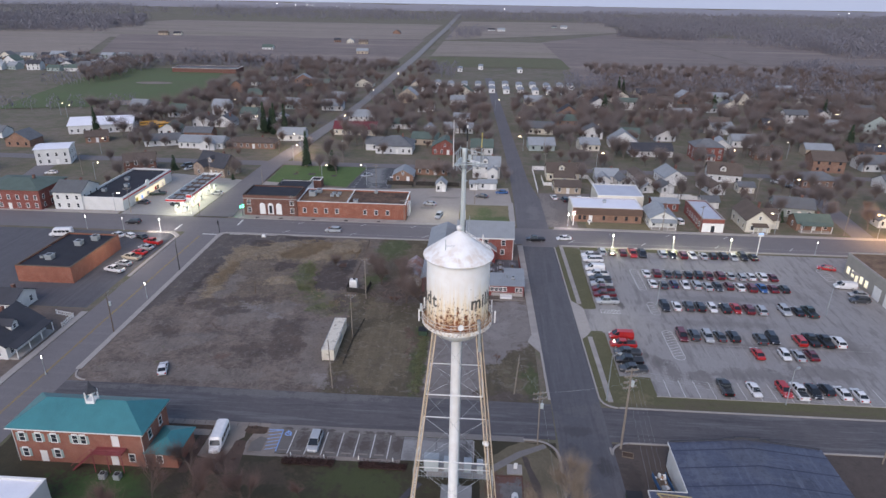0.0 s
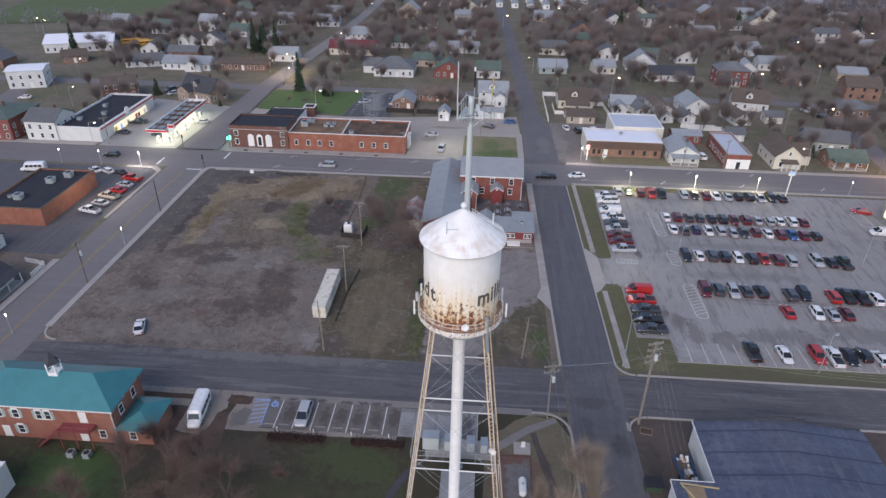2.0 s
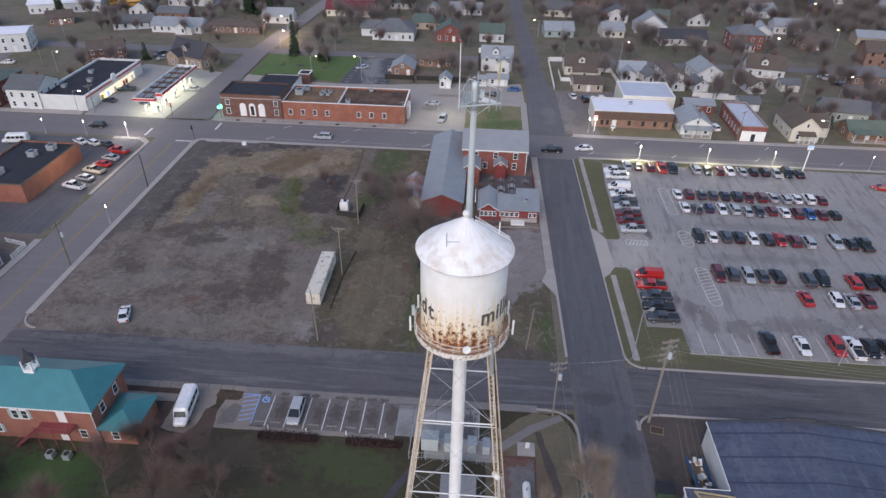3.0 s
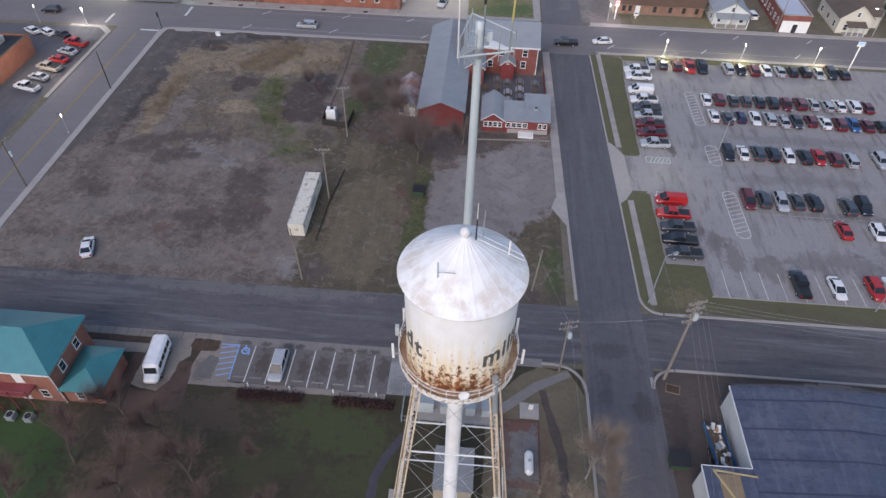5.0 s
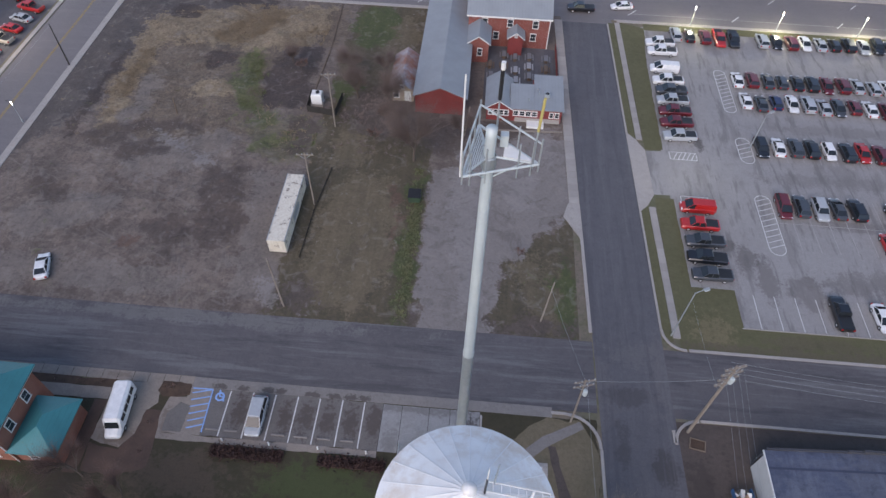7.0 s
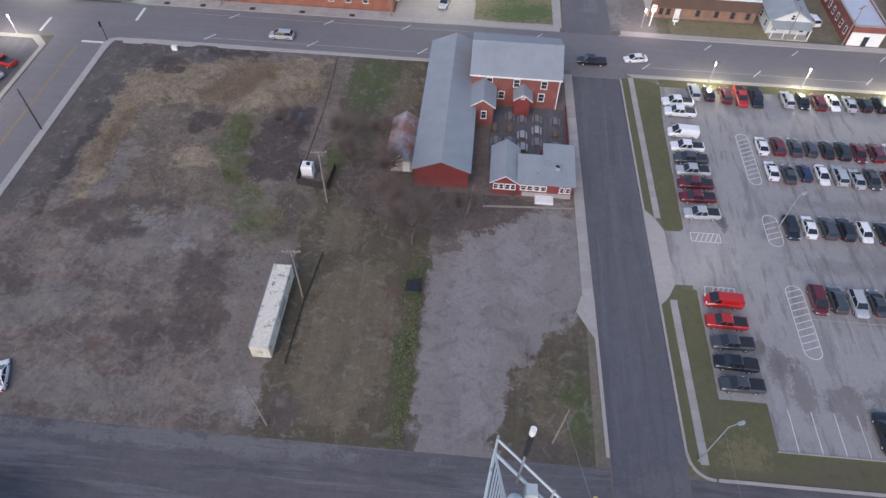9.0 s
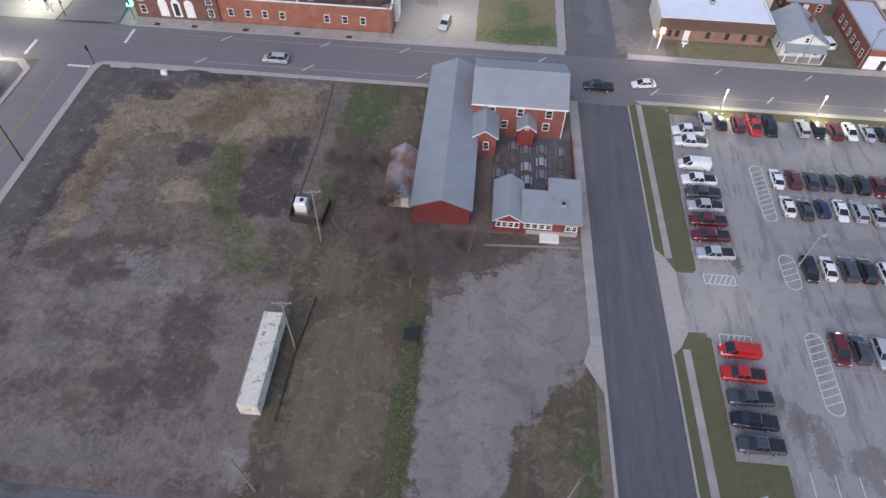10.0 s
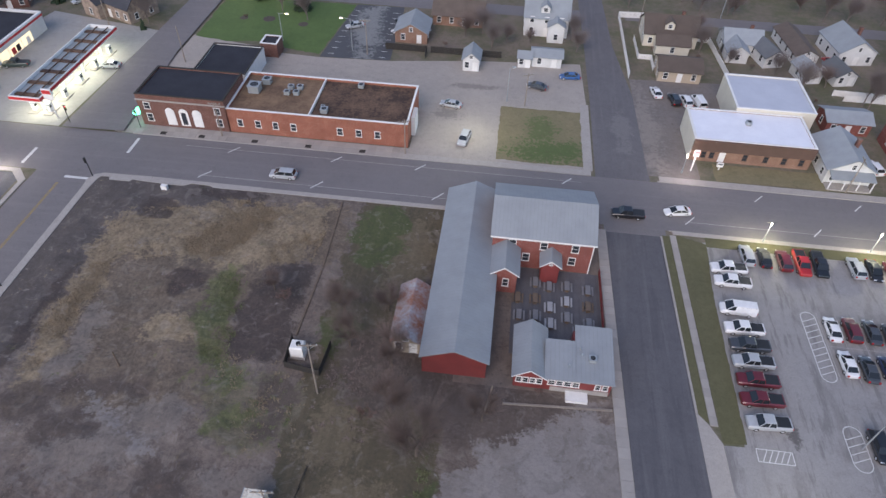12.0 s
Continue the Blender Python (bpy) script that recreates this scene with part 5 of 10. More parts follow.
    # panel antennas, dish, equipment
    for x, y, h in ((-4.3, -0.9, 1.7), (4.3, -0.6, 1.7), (3.95, 2.0, 1.7), (-3.95, 2.2, 1.6)):
        ant = part("panel_antenna", Mesh().box(x - 0.08, x + 0.08, y - 0.06, y + 0.06, 38.9, 38.7 + h), MAT["trim"], base, "pale panel antenna")
        part("bracket", Mesh().tube((x, y, 39.3), (x * 0.9, y * 0.9, 39.3), 0.04, sides=5), MAT["galvanised"], ant)
    part("box_unit", Mesh().box(-4.35, -4.1, 0.6, 0.9, 39.3, 40.2), MAT["pale_steel"], base, "grey equipment box")
    dish = Mesh().lathe([(0.02, 0.0), (0.18, 0.02), (0.33, 0.10), (0.35, 0.14), (0.31, 0.12), (0.0, 0.05)], 18)
    dish.smooth = True
    d = part("dish", dish, MAT["trim"], base, "small white dish")
    d.matrix_basis = pose(0.55, -4.08, 40.05, 75, 0, 12)
    part("mount", Mesh().tube((0.55, -4.02, 39.0), (0.55, -4.02, 40.05), 0.04, sides=5), MAT["galvanised"], base)
    vane = Mesh().tube((-1.35, -1.85, 47.8), (-1.35, -1.85, 49.35), 0.035, sides=5).tube((-1.35, -1.85, 48.6), (-0.35, -2.0, 48.75), 0.03, sides=5)
    part("stub_antenna", vane, MAT["galvanised"], base)
    part("whip_antenna", Mesh().tube((0.62, 0.1, 49.2), (0.62, 0.1, 51.0), 0.05, 0.04, 6), MAT["black"], base)
    part("whip_tip", Mesh().tube((0.62, 0.1, 51.0), (0.62, 0.1, 52.1), 0.03, 0.02, 5), MAT["trim"], base)
    part("whip_antenna", Mesh().tube((1.0, 0.6, 49.1), (1.05, 0.6, 51.2), 0.045, 0.03, 6), MAT["galvanised"], base)
    lad = Mesh()
    for o in (-0.2, 0.2):
        lad.tube((0.6, 0.35 + o, 49.55), (3.5, 0.75 + o, 47.55), 0.04, sides=5)
    for k in range(9):
        f = k / 8
        lad.tube((0.6 + 2.9 * f, 0.15 + 0.4 * f, 49.55 - 2.0 * f), (0.6 + 2.9 * f, 0.55 + 0.4 * f, 49.55 - 2.0 * f), 0.025, sides=4)
    part("roof_ladder", lad, MAT["white_steel"], base)
    part("stub_antenna", Mesh().tube((2.6, 0.4, 48.1), (2.6, 0.4, 49.2), 0.06, sides=6), MAT["trim"], base)
    horn = Mesh().lathe([(0.15, 0.0), (0.3, 0.3), (0.34, 0.9), (0.2, 1.0), (0.02, 1.02)], 12)
    h = part("siren", horn, MAT["white_steel"], base, "white round siren housing")
    h.matrix_basis = pose(3.6, -3.4, 24.2, 60, 0, 30)

    # the name, painted twice round the shell
    def letter(ch, ang):
        cu = bpy.data.curves.new("letter", "FONT")
        cu.body, cu.size, cu.extrude, cu.offset = ch, 2.2, 0.01, 0.05
        tmp = bpy.data.objects.new("letter_tmp", cu)
        scene.collection.objects.link(tmp)
        me = bpy.data.meshes.new_from_object(tmp.evaluated_get(bpy.context.evaluated_depsgraph_get()))
        bpy.data.objects.remove(tmp)
        bm = bmesh.new()
        bm.from_mesh(me)
        bmesh.ops.subdivide_edges(bm, edges=[e for e in bm.edges if e.calc_length() > 0.3], cuts=2)
        left, right = min(v.co.x for v in bm.verts), max(v.co.x for v in bm.verts)
        for v in bm.verts:
            a, r = radians(ang) + (v.co.x - left) * 0.82 / 3.51, 3.512 + v.co.z
            v.co = (r * math.cos(a), r * math.sin(a), 41.75 + v.co.y)
        bm.to_mesh(me)
        bm.free()
        me.materials.clear()
        me.materials.append(MAT["letter"])
        part("letter", me, None, tank, "dark painted letter")
        return math.degrees(((right - left) * 0.82 + 0.24) / 3.51)

    for start in (-63.0, 109.0):
        ang = start
        for ch in "millstadt":
            ang += letter(ch, ang)


water_tower()


def monopole():
    base = thing("monopole", "slender grey steel antenna pole with a triangular head", "antenna mast", pose(-2.05, 79.9, 0))
    lower = Mesh().lathe([(0.8, 0.0), (0.8, 0.12), (0.50, 0.14), (0.45, 18), (0.40, 34.0)], 16)
    upper = Mesh().lathe([(0.43, 33.6), (0.43, 34.0), (0.38, 34.1), (0.33, 46), (0.28, 54.4), (0.28, 55.0), (0.02, 55.05)], 16)
    lower.smooth = upper.smooth = True
    part("shaft", lower, MAT["galvanised"], base, "dull galvanised lower shaft")
    part("shaft", upper, MAT["pale_steel"], base, "paler upper shaft")
    A, B, C = PLATFORM
    tri = [A, B, C]
    zl, zu = 53.2, 54.5
    for (ax, ay), (bx, by) in zip(tri, tri[1:] + tri[:1]):
        part("lower_beam", Mesh().tube((ax, ay, zl), (bx, by, zl), 0.07, sides=6), MAT["pale_steel"], base)
    for (ax, ay), (bx, by) in ((B, C), (C, A)):
        part("upper_rail", Mesh().tube((ax, ay, zu), (bx, by, zu), 0.05, sides=6), MAT["pale_steel"], base)
    for ax, ay in tri:
        part("corner_post", Mesh().tube((ax, ay, zl - 0.5), (ax, ay, zu + 0.3), 0.05, sides=6), MAT["galvanised"], base)
        part("arm", Mesh().tube((0, 0, zl), (ax, ay, zl), 0.06, sides=6), MAT["pale_steel"], base)
        part("brace", Mesh().tube((0, 0, 51.6), (ax * 0.7, ay * 0.7, zl - 0.05), 0.04, sides=6), MAT["pale_steel"], base)
    part("collar", Mesh().lathe([(0.34, 52.4), (0.4, 52.5), (0.4, 53.2), (0.34, 53.3)], 14), MAT["galvanised"], base)
    for k in range(7):  # grating bars on the west half of the platform
        f = 0.25 + 0.1 * k
        part("grating_bar", Mesh().tube((A[0] * f, A[1] * f, zl + 0.06), (C[0] * f, C[1] * f, zl + 0.06), 0.04, sides=4), MAT["pale_steel"], base)
    part("deck", Mesh().slab([(B[0] * 0.28, B[1] * 0.45 + 0.05), (B[0] * 0.92, B[1] * 0.92), (B[0] * 0.35 + C[0] * 0.12, C[1] * 0.42)], zl + 0.08, zl + 0.12), MAT["trim"], base, "pale platform deck")
    for p, q, f in ((A, B, 0.1), (A, B, 0.3), (A, B, 0.72), (A, B, 0.9), (B, C, 0.35), (B, C, 0.7), (C, A, 0.3), (C, A, 0.6)):
        x, y = p[0] + (q[0] - p[0]) * f, p[1] + (q[1] - p[1]) * f
        part("mount_pipe", Mesh().tube((x, y, zl - 0.7), (x, y, zu + 0.2), 0.045, sides=6), MAT["galvanised"], base)
    part("radio_box", Mesh().box(0.5, 0.9, 0.6, 1.0, zl + 0.1, zl + 0.8), MAT["pale_steel"], base)
    part("rod_antenna", Mesh().tube((A[0] - 0.1, A[1] + 0.2, zl - 0.2), (A[0] - 0.1, A[1] + 0.2, 58.9), 0.05, 0.04, 6), MAT["trim"], base)
    part("rod_antenna", Mesh().tube((0.28, 1.4, 55.6), (0.28, 1.4, 57.3), 0.1, 0.1, 8), MAT["black"], base, "black tube antenna")
    part("antenna_cap", Mesh().tube((0.28, 1.4, 57.3), (0.28, 1.4, 57.7), 0.11, 0.11, 8), MAT["trim"], base)
    part("mount_pipe", Mesh().tube((0.28, 1.4, zl), (0.28, 1.4, 55.7), 0.045, sides=6), MAT["galvanised"], base)
    part("mount_pipe", Mesh().tube((2.15, -0.4, zl - 0.3), (2.15, -0.4, 55.4), 0.045, sides=6), MAT["galvanised"], base)
    part("rod_antenna", Mesh().tube((2.15, -0.4, 55.3), (2.2, -0.4, 57.2), 0.07, 0.07, 8), MAT["dull_yellow"], base, "pale yellow tube antenna")


MAT["dull_yellow"] = two_tone("faded_yellow_paint", (0.52, 0.43, 0.14), (0.40, 0.34, 0.13), 1.0, 5, 0.7)
PLATFORM = ((-1.25, -1.6), (2.45, -0.35), (-0.6, 2.3))
monopole()


# ---------------------------------------------------------------- buildings
WINDOW_CACHE = {}


def window(parent, x, y, z, facing, w=0.9, h=1.4, trim="trim", pane="window"):
    """A framed window on a wall; facing is the degrees the wall's outer side is turned from south."""
    key = (round(w, 2), round(h, 2), trim, pane)
    if key not in WINDOW_CACHE:
        t = 0.11
        fr = Mesh().box(-w / 2 - t, w / 2 + t, -0.07, 0.02, h, h + t * 1.3).box(-w / 2 - t, -w / 2, -0.06, 0.02, 0, h).box(w / 2, w / 2 + t, -0.06, 0.02, 0, h).box(-w / 2, w / 2, -0.045, 0.02, h * 0.5 - 0.03, h * 0.5 + 0.03)
        si = Mesh().box(-w / 2 - t * 1.4, w / 2 + t * 1.4, -0.13, 0.02, -t, 0)
        pa = Mesh().box(-w / 2, w / 2, -0.03, 0.01, 0, h)
        WINDOW_CACHE[key] = (fr.data("window_frame", MAT[trim]), si.data("window_sill", MAT[trim]), pa.data("pane", MAT[pane]))
    fr, si, pa = WINDOW_CACHE[key]
    o = part("window", fr, None, parent)
    o.matrix_basis = pose(x, y, z, 0, 0, facing)
    part("window_sill", si, None, o)
    part("pane", pa, None, o)
    return o


def door(parent, x, y, z, facing, w=1.0, h=2.1, material="trim"):
    key = ("door", w, h, material)
    if key not in WINDOW_CACHE:
        fr = Mesh().box(-w / 2 - 0.1, w / 2 + 0.1, -0.06, 0.02, h, h + 0.12).box(-w / 2 - 0.1, -w / 2, -0.06, 0.02, 0, h).box(w / 2, w / 2 + 0.1, -0.06, 0.02, 0, h)
        le = Mesh().box(-w / 2, w / 2, -0.035, 0.01, 0, h)
        WINDOW_CACHE[key] = (fr.data("door_frame", MAT["trim"]), le.data("leaf", MAT[material]))
    fr, le = WINDOW_CACHE[key]
    o = part("door", fr, None, parent)
    o.matrix_basis = pose(x, y, z, 0, 0, facing)
    part("leaf", le, None, o)
    return o


def gable_roof(w, d, z0, rise, over=0.4, along="x", thick=0.16):
    """Two sloping slabs over a w x d plan, ridge along x or y; centred on the origin."""
    m = Mesh()
    if along == "y":
        w, d = d, w
    a, b = w / 2 + over, d / 2
    slope = rise / b
    e = b + over
    ze = z0 - over * slope
    prof = [(-e, ze), (0, z0 + rise), (e, ze), (e, ze + thick), (0, z0 + rise + thick * 1.3), (-e, ze + thick)]
    rings = [[(s * a, y, z) if along == "x" else (-y, s * a, z) for y, z in prof] for s in (-1, 1)]
    n = len(prof)
    m.add([p for r in rings for p in r], [(i, (i + 1) % n, n + (i + 1) % n, n + i) for i in range(n)] + [(1, 0, 5, 4), (2, 1, 4, 3), (n + 0, n + 1, n + 4, n + 5), (n + 1, n + 2, n + 3, n + 4)])
    return m


def gable_body(w, d, h, rise, along="x"):
    m = Mesh().box(-w / 2, w / 2, -d / 2, d / 2, -0.3, h)
    if along == "x":
        for s in (-1, 1):
            x = s * w / 2
            x2 = x - s * 0.2
            m.add([(x, -d / 2, h), (x, d / 2, h), (x, 0, h + rise), (x2, -d / 2, h), (x2, d / 2, h), (x2, 0, h + rise)], [(0, 1, 2), (5, 4, 3)])
    else:
        for s in (-1, 1):
            y = s * d / 2
            m.add([(-w / 2, y, h), (w / 2, y, h), (0, y, h + rise), (-w / 2, y - s * 0.2, h), (w / 2, y - s * 0.2, h), (0, y - s * 0.2, h + rise)], [(0, 1, 2), (5, 4, 3)])
    return m


def hip_roof(w, d, z0, rise, over=0.45):
    m = Mesh()
    a, b = w / 2 + over, d / 2 + over
    r = max(a - b, 0.05) if a >= b else 0.0
    q = max(b - a, 0.0)
    z0 = z0 - 0.05
    m.add([(-a, -b, z0), (a, -b, z0), (a, b, z0), (-a, b, z0), (-a, -b, z0 + 0.16), (a, -b, z0 + 0.16), (a, b, z0 + 0.16), (-a, b, z0 + 0.16), (-r, -q, z0 + rise), (r, q, z0 + rise)],
          [(3, 2, 1, 0), (0, 1, 5, 4), (1, 2, 6, 5), (2, 3, 7, 6), (3, 0, 4, 7)] + ([(4, 5, 9, 8), (5, 6, 9), (6, 7, 8, 9), (7, 4, 8)] if a >= b else [(4, 5, 8), (5, 6, 9, 8), (6, 7, 9), (7, 4, 8, 9)]))
    return m


KINDS = {"white_siding": "white sided", "cream_siding": "cream sided", "grey_siding": "grey-green sided", "tan_siding": "tan sided", "red_brick": "red brick", "dark_brick": "dark brick", "tan_brick": "tan brick",
         "stone": "stone", "orange_brick": "orange brick", "red_paint": "red painted"}
ROOFS = {"grey_shingle": "grey", "brown_shingle": "brown", "dark_shingle": "dark", "pale_shingle": "pale grey", "green_shingle": "green", "maroon_roof": "maroon", "metal_roof": "grey metal", "metal_roof_x": "grey metal",
         "white_roof": "white", "pale_roof": "pale", "black_roof": "black flat", "brown_roof": "brown flat", "teal_roof": "teal metal", "rusty_roof": "rusty metal"}


def house(x, y, w, d, h, wall="white_siding", roof="grey_shingle", along="x", turn=0.0, rise=None, hip=False, chimney=True, porch=None, dormer=False, wing=None, name="house", rows=None, label="", garage=False, ground=None, doors=True):
    z = fall(x, y) if ground is None else ground
    storeys = (2 if h > 4.4 else 1) if rows is None else rows
    text = label or "%s %s house with a %s %s roof" % ("two-storey" if storeys == 2 else "single-storey", KINDS.get(wall, "white"), ROOFS.get(roof, "grey"), "hipped" if hip else "gabled")
    o = thing(name, text, name.split("_")[-1], pose(x, y, z, 0, 0, turn))
    rise = rise or (d if along == "x" else w) * 0.3
    part("wall", gable_body(w, d, h, 0 if hip else rise, along), MAT[wall], o)
    r = part("roof", hip_roof(w, d, h, rise) if hip else gable_roof(w, d, h, rise, 0.4, along), MAT[roof], o)
    if chimney:
        part("chimney", Mesh().box(w * 0.18, w * 0.18 + 0.7, 0.2, 0.9, h + rise * 0.4, h + rise + 0.7).box(w * 0.18 - 0.06, w * 0.18 + 0.76, 0.14, 0.96, h + rise + 0.7, h + rise + 0.85), MAT["dark_brick"], r)
    trim = "trim"
    for s in range(storeys):
        zz = 0.9 + s * 2.8
        n = max(2, int(w / 2.8))
        for k in range(n):
            xx = -w / 2 + w * (k + 0.5) / n
            if doors and s == 0 and k == n // 2:
                door(o, xx, -d / 2, 0.1, 0)
            else:
                window(o, xx, -d / 2, zz, 0)
        for side, face in ((-1, -90), (1, 90)):
            n2 = max(1, int(d / 3.6))
            for k in range(n2):
                window(o, side * w / 2, -d / 2 + d * (k + 0.5) / n2, zz, face)
    if not hip and along == "y" and storeys:
        window(o, 0, -d / 2, h + 0.25, 0, 0.7, min(1.0, rise * 0.45))
    if porch:
        pd = 2.2
        pr = Mesh().add([(-w * porch / 2, -d / 2 - pd, 2.5), (w * porch / 2, -d / 2 - pd, 2.5), (w * porch / 2, -d / 2, 3.1), (-w * porch / 2, -d / 2, 3.1), (-w * porch / 2, -d / 2 - pd, 2.64), (w * porch / 2, -d / 2 - pd, 2.64), (w * porch / 2, -d / 2, 3.24), (-w * porch / 2, -d / 2, 3.24)],
                        [(3, 2, 1, 0), (4, 5, 6, 7), (0, 1, 5, 4), (1, 2, 6, 5), (2, 3, 7, 6), (3, 0, 4, 7)])
        p = part("porch_roof", pr, MAT[roof], o)
        for k in range(4):
            xx = -w * porch / 2 + 0.2 + (w * porch - 0.4) * k / 3
            part("post", Mesh().box(xx - 0.08, xx + 0.08, -d / 2 - pd + 0.1, -d / 2 - pd + 0.26, 0, 2.55), MAT["trim"], p)
        part("porch_floor", Mesh().box(-w * porch / 2, w * porch / 2, -d / 2 - pd, -d / 2, -0.2, 0.3), MAT["concrete"], o)
    if dormer and along == "x":
        dm = gable_body(2.2, 2.4, 1.3, 0.9, "y")
        q = part("dormer", dm, MAT[wall], o)
        q.location = (-w * 0.05, -d * 0.26, h + rise * 0.30)
        rf = part("dormer_roof", gable_roof(2.2, 2.6, 1.3, 0.9, 0.25, "y", 0.1), MAT[roof], q)
        window(q, 0, -1.2, 0.25, 0, 0.9, 0.9)
    if garage:
        part("garage_door", Mesh().box(-w * 0.42, -w * 0.42 + 2.6, -d / 2 - 0.06, -d / 2 + 0.02, 0, 2.2), MAT["trim"], o, "white garage door")
    if wing:
        wx, wy, ww, wd, wh, wal = wing
        q = part("wing", gable_body(ww, wd, wh, wd * 0.3 if wal == "x" else ww * 0.3, wal), MAT[wall], o)
        q.location = (wx, wy, 0)
        part("wing_roof", gable_roof(ww, wd, wh, wd * 0.3 if wal == "x" else ww * 0.3, 0.35, wal), MAT[roof], q)
        window(q, 0, -wd / 2, 0.9, 0)
    return o


def flat_block(x0, x1, y0, y1, h, wall, roof, label, name="shop_building", parapet=0.5, cap="trim", base=None):
    cx, cy = (x0 + x1) / 2, (y0 + y1) / 2
    o = thing(name, label, "building", pose(cx, cy, fall(cx, cy)))
    w, d, t = x1 - x0, y1 - y0, 0.3
    for a in ((-w / 2, w / 2, -d / 2, -d / 2 + t), (-w / 2, w / 2, d / 2 - t, d / 2), (-w / 2, -w / 2 + t, -d / 2 + t, d / 2 - t), (w / 2 - t, w / 2, -d / 2 + t, d / 2 - t)):
        part("wall", Mesh().box(*a, -0.2, h), MAT[wall], o)
    part("roof", Mesh().box(-w / 2 + t, w / 2 - t, -d / 2 + t, d / 2 - t, h - parapet - 0.2, h - parapet), MAT[roof], o)
    c, e = Mesh(), 0.06
    for a in ((-w / 2 - e, w / 2 + e, -d / 2 - e, -d / 2 + t + e), (-w / 2 - e, w / 2 + e, d / 2 - t - e, d / 2 + e), (-w / 2 - e, -w / 2 + t + e, -d / 2 + t + e, d / 2 - t - e), (w / 2 - t - e, w / 2 + e, -d / 2 + t + e, d / 2 - t - e)):
        c.box(*a, h, h + 0.12)
    part("coping", c, MAT[cap], o)
    return o, w, d


def roof_unit(x, y, z, s=1.2, label="grey rooftop cooling unit"):
    o = thing("rooftop_unit", label, "cooling unit", pose(x, y, z))
    part("casing", Mesh().box(-s / 2, s / 2, -s / 2, s / 2, 0.1, s * 0.75).box(-s * 0.56, s * 0.56, -s * 0.56, s * 0.56, s * 0.75, s * 0.8), MAT["galvanised"], o)
    part("curb", Mesh().box(-s * 0.45, s * 0.45, -s * 0.45, s * 0.45, 0, 0.1), MAT["wood"], o)
    part("fan", Mesh().lathe([(0.05, s * 0.82), (s * 0.36, s * 0.82), (s * 0.4, s * 0.8)], 14), MAT["black"], o)
    return o


# bank and long brick block on the main street
bank, w, d = flat_block(-79.2, -61.0, 200.3, 211.4, 7.2, "dark_brick", "black_roof", "dark brick bank with arched windows and black flat roof", "bank_building", 0.3, "dark_wood")
part("cornice", Mesh().box(-9.25, 9.25, -5.75, -5.5, 5.9, 6.15), MAT["concrete"], bank)
for x in (-7.2, 7.4):
    window(bank, x, -d / 2, 1.2, 0, 1.1, 1.6)
    window(bank, x, -d / 2, 4.0, 0, 1.1, 1.4)
for x in (-2.7, 0.1, 2.9):
    m = Mesh()
    n = 12
    ring = [(-0.95, 0.6), (0.95, 0.6), (0.95, 3.6)] + [(0.95 * math.cos(math.pi * i / n), 3.6 + 0.95 * math.sin(math.pi * i / n)) for i in range(1, n)] + [(-0.95, 3.6)]
    m.add([(px, -0.08, pz) for px, pz in ring] + [(px, 0.02, pz) for px, pz in ring], [tuple(range(len(ring)))] + [(i, (i + 1) % len(ring), len(ring) + (i + 1) % len(ring), len(ring) + i) for i in range(len(ring))])
    a = part("arched_window", m, MAT["trim"], bank, "white arched window surround")
    a.location = (x, -d / 2, 0)
    part("pane", Mesh().box(-0.5, 0.5, -0.11, -0.08, 0.9, 3.7), MAT["window" if x == 0.1 else "trim"], a)
long_block, w, d = flat_block(-60.9, -24.3, 200.6, 215.2, 5.4, "orange_brick", "brown_roof", "long low orange brick shop building with brown flat roof", "shop_building", 0.5)
for x in (-15.9, -12.2, -8.6, -4.9, 4.6, 8.4, 12.2):
    window(long_block, x, -d / 2, 1.6, 0, 1.0, 1.5)
part("roof_section", Mesh().box(-18.0, -1.7, -7.0, 7.0, 4.88, 4.92), MAT["tan_roof"], long_block, "tan gravel roof section")
part("fire_wall", Mesh().box(-1.68, -1.4, -7.0, 7.0, 4.8, 5.45), MAT["trim"], long_block)
part("step_wall", Mesh().box(18.3, 19.1, -3.0, 1.0, 0, 4.2), MAT["trim"], long_block)
for x, y, s in ((-57.5, 208.5, 2.2), (-56, 212, 1.6), (-50.5, 210.6, 1.1), (-48.6, 210.8, 1.1), (-50.7, 208.4, 1.1), (-48.8, 208.6, 1.1), (-41.5, 203, 1.3), (-42.2, 204.6, 0.7), (-36.2, 213.4, 1.1)):
    roof_unit(x, y, 4.93, s)
canopy, w, d = flat_block(-74.2, -62.5, 215.8, 228.5, 4.2, "trim", "black_roof", "drive-through canopy with black flat roof behind the bank", "drive_through", 0.2, "dark_wood")
small, w, d = flat_block(-64.5, -60.5, 231.5, 235.8, 3.4, "dark_brick", "black_roof", "small dark kiosk with a flat roof", "kiosk", 0.2)

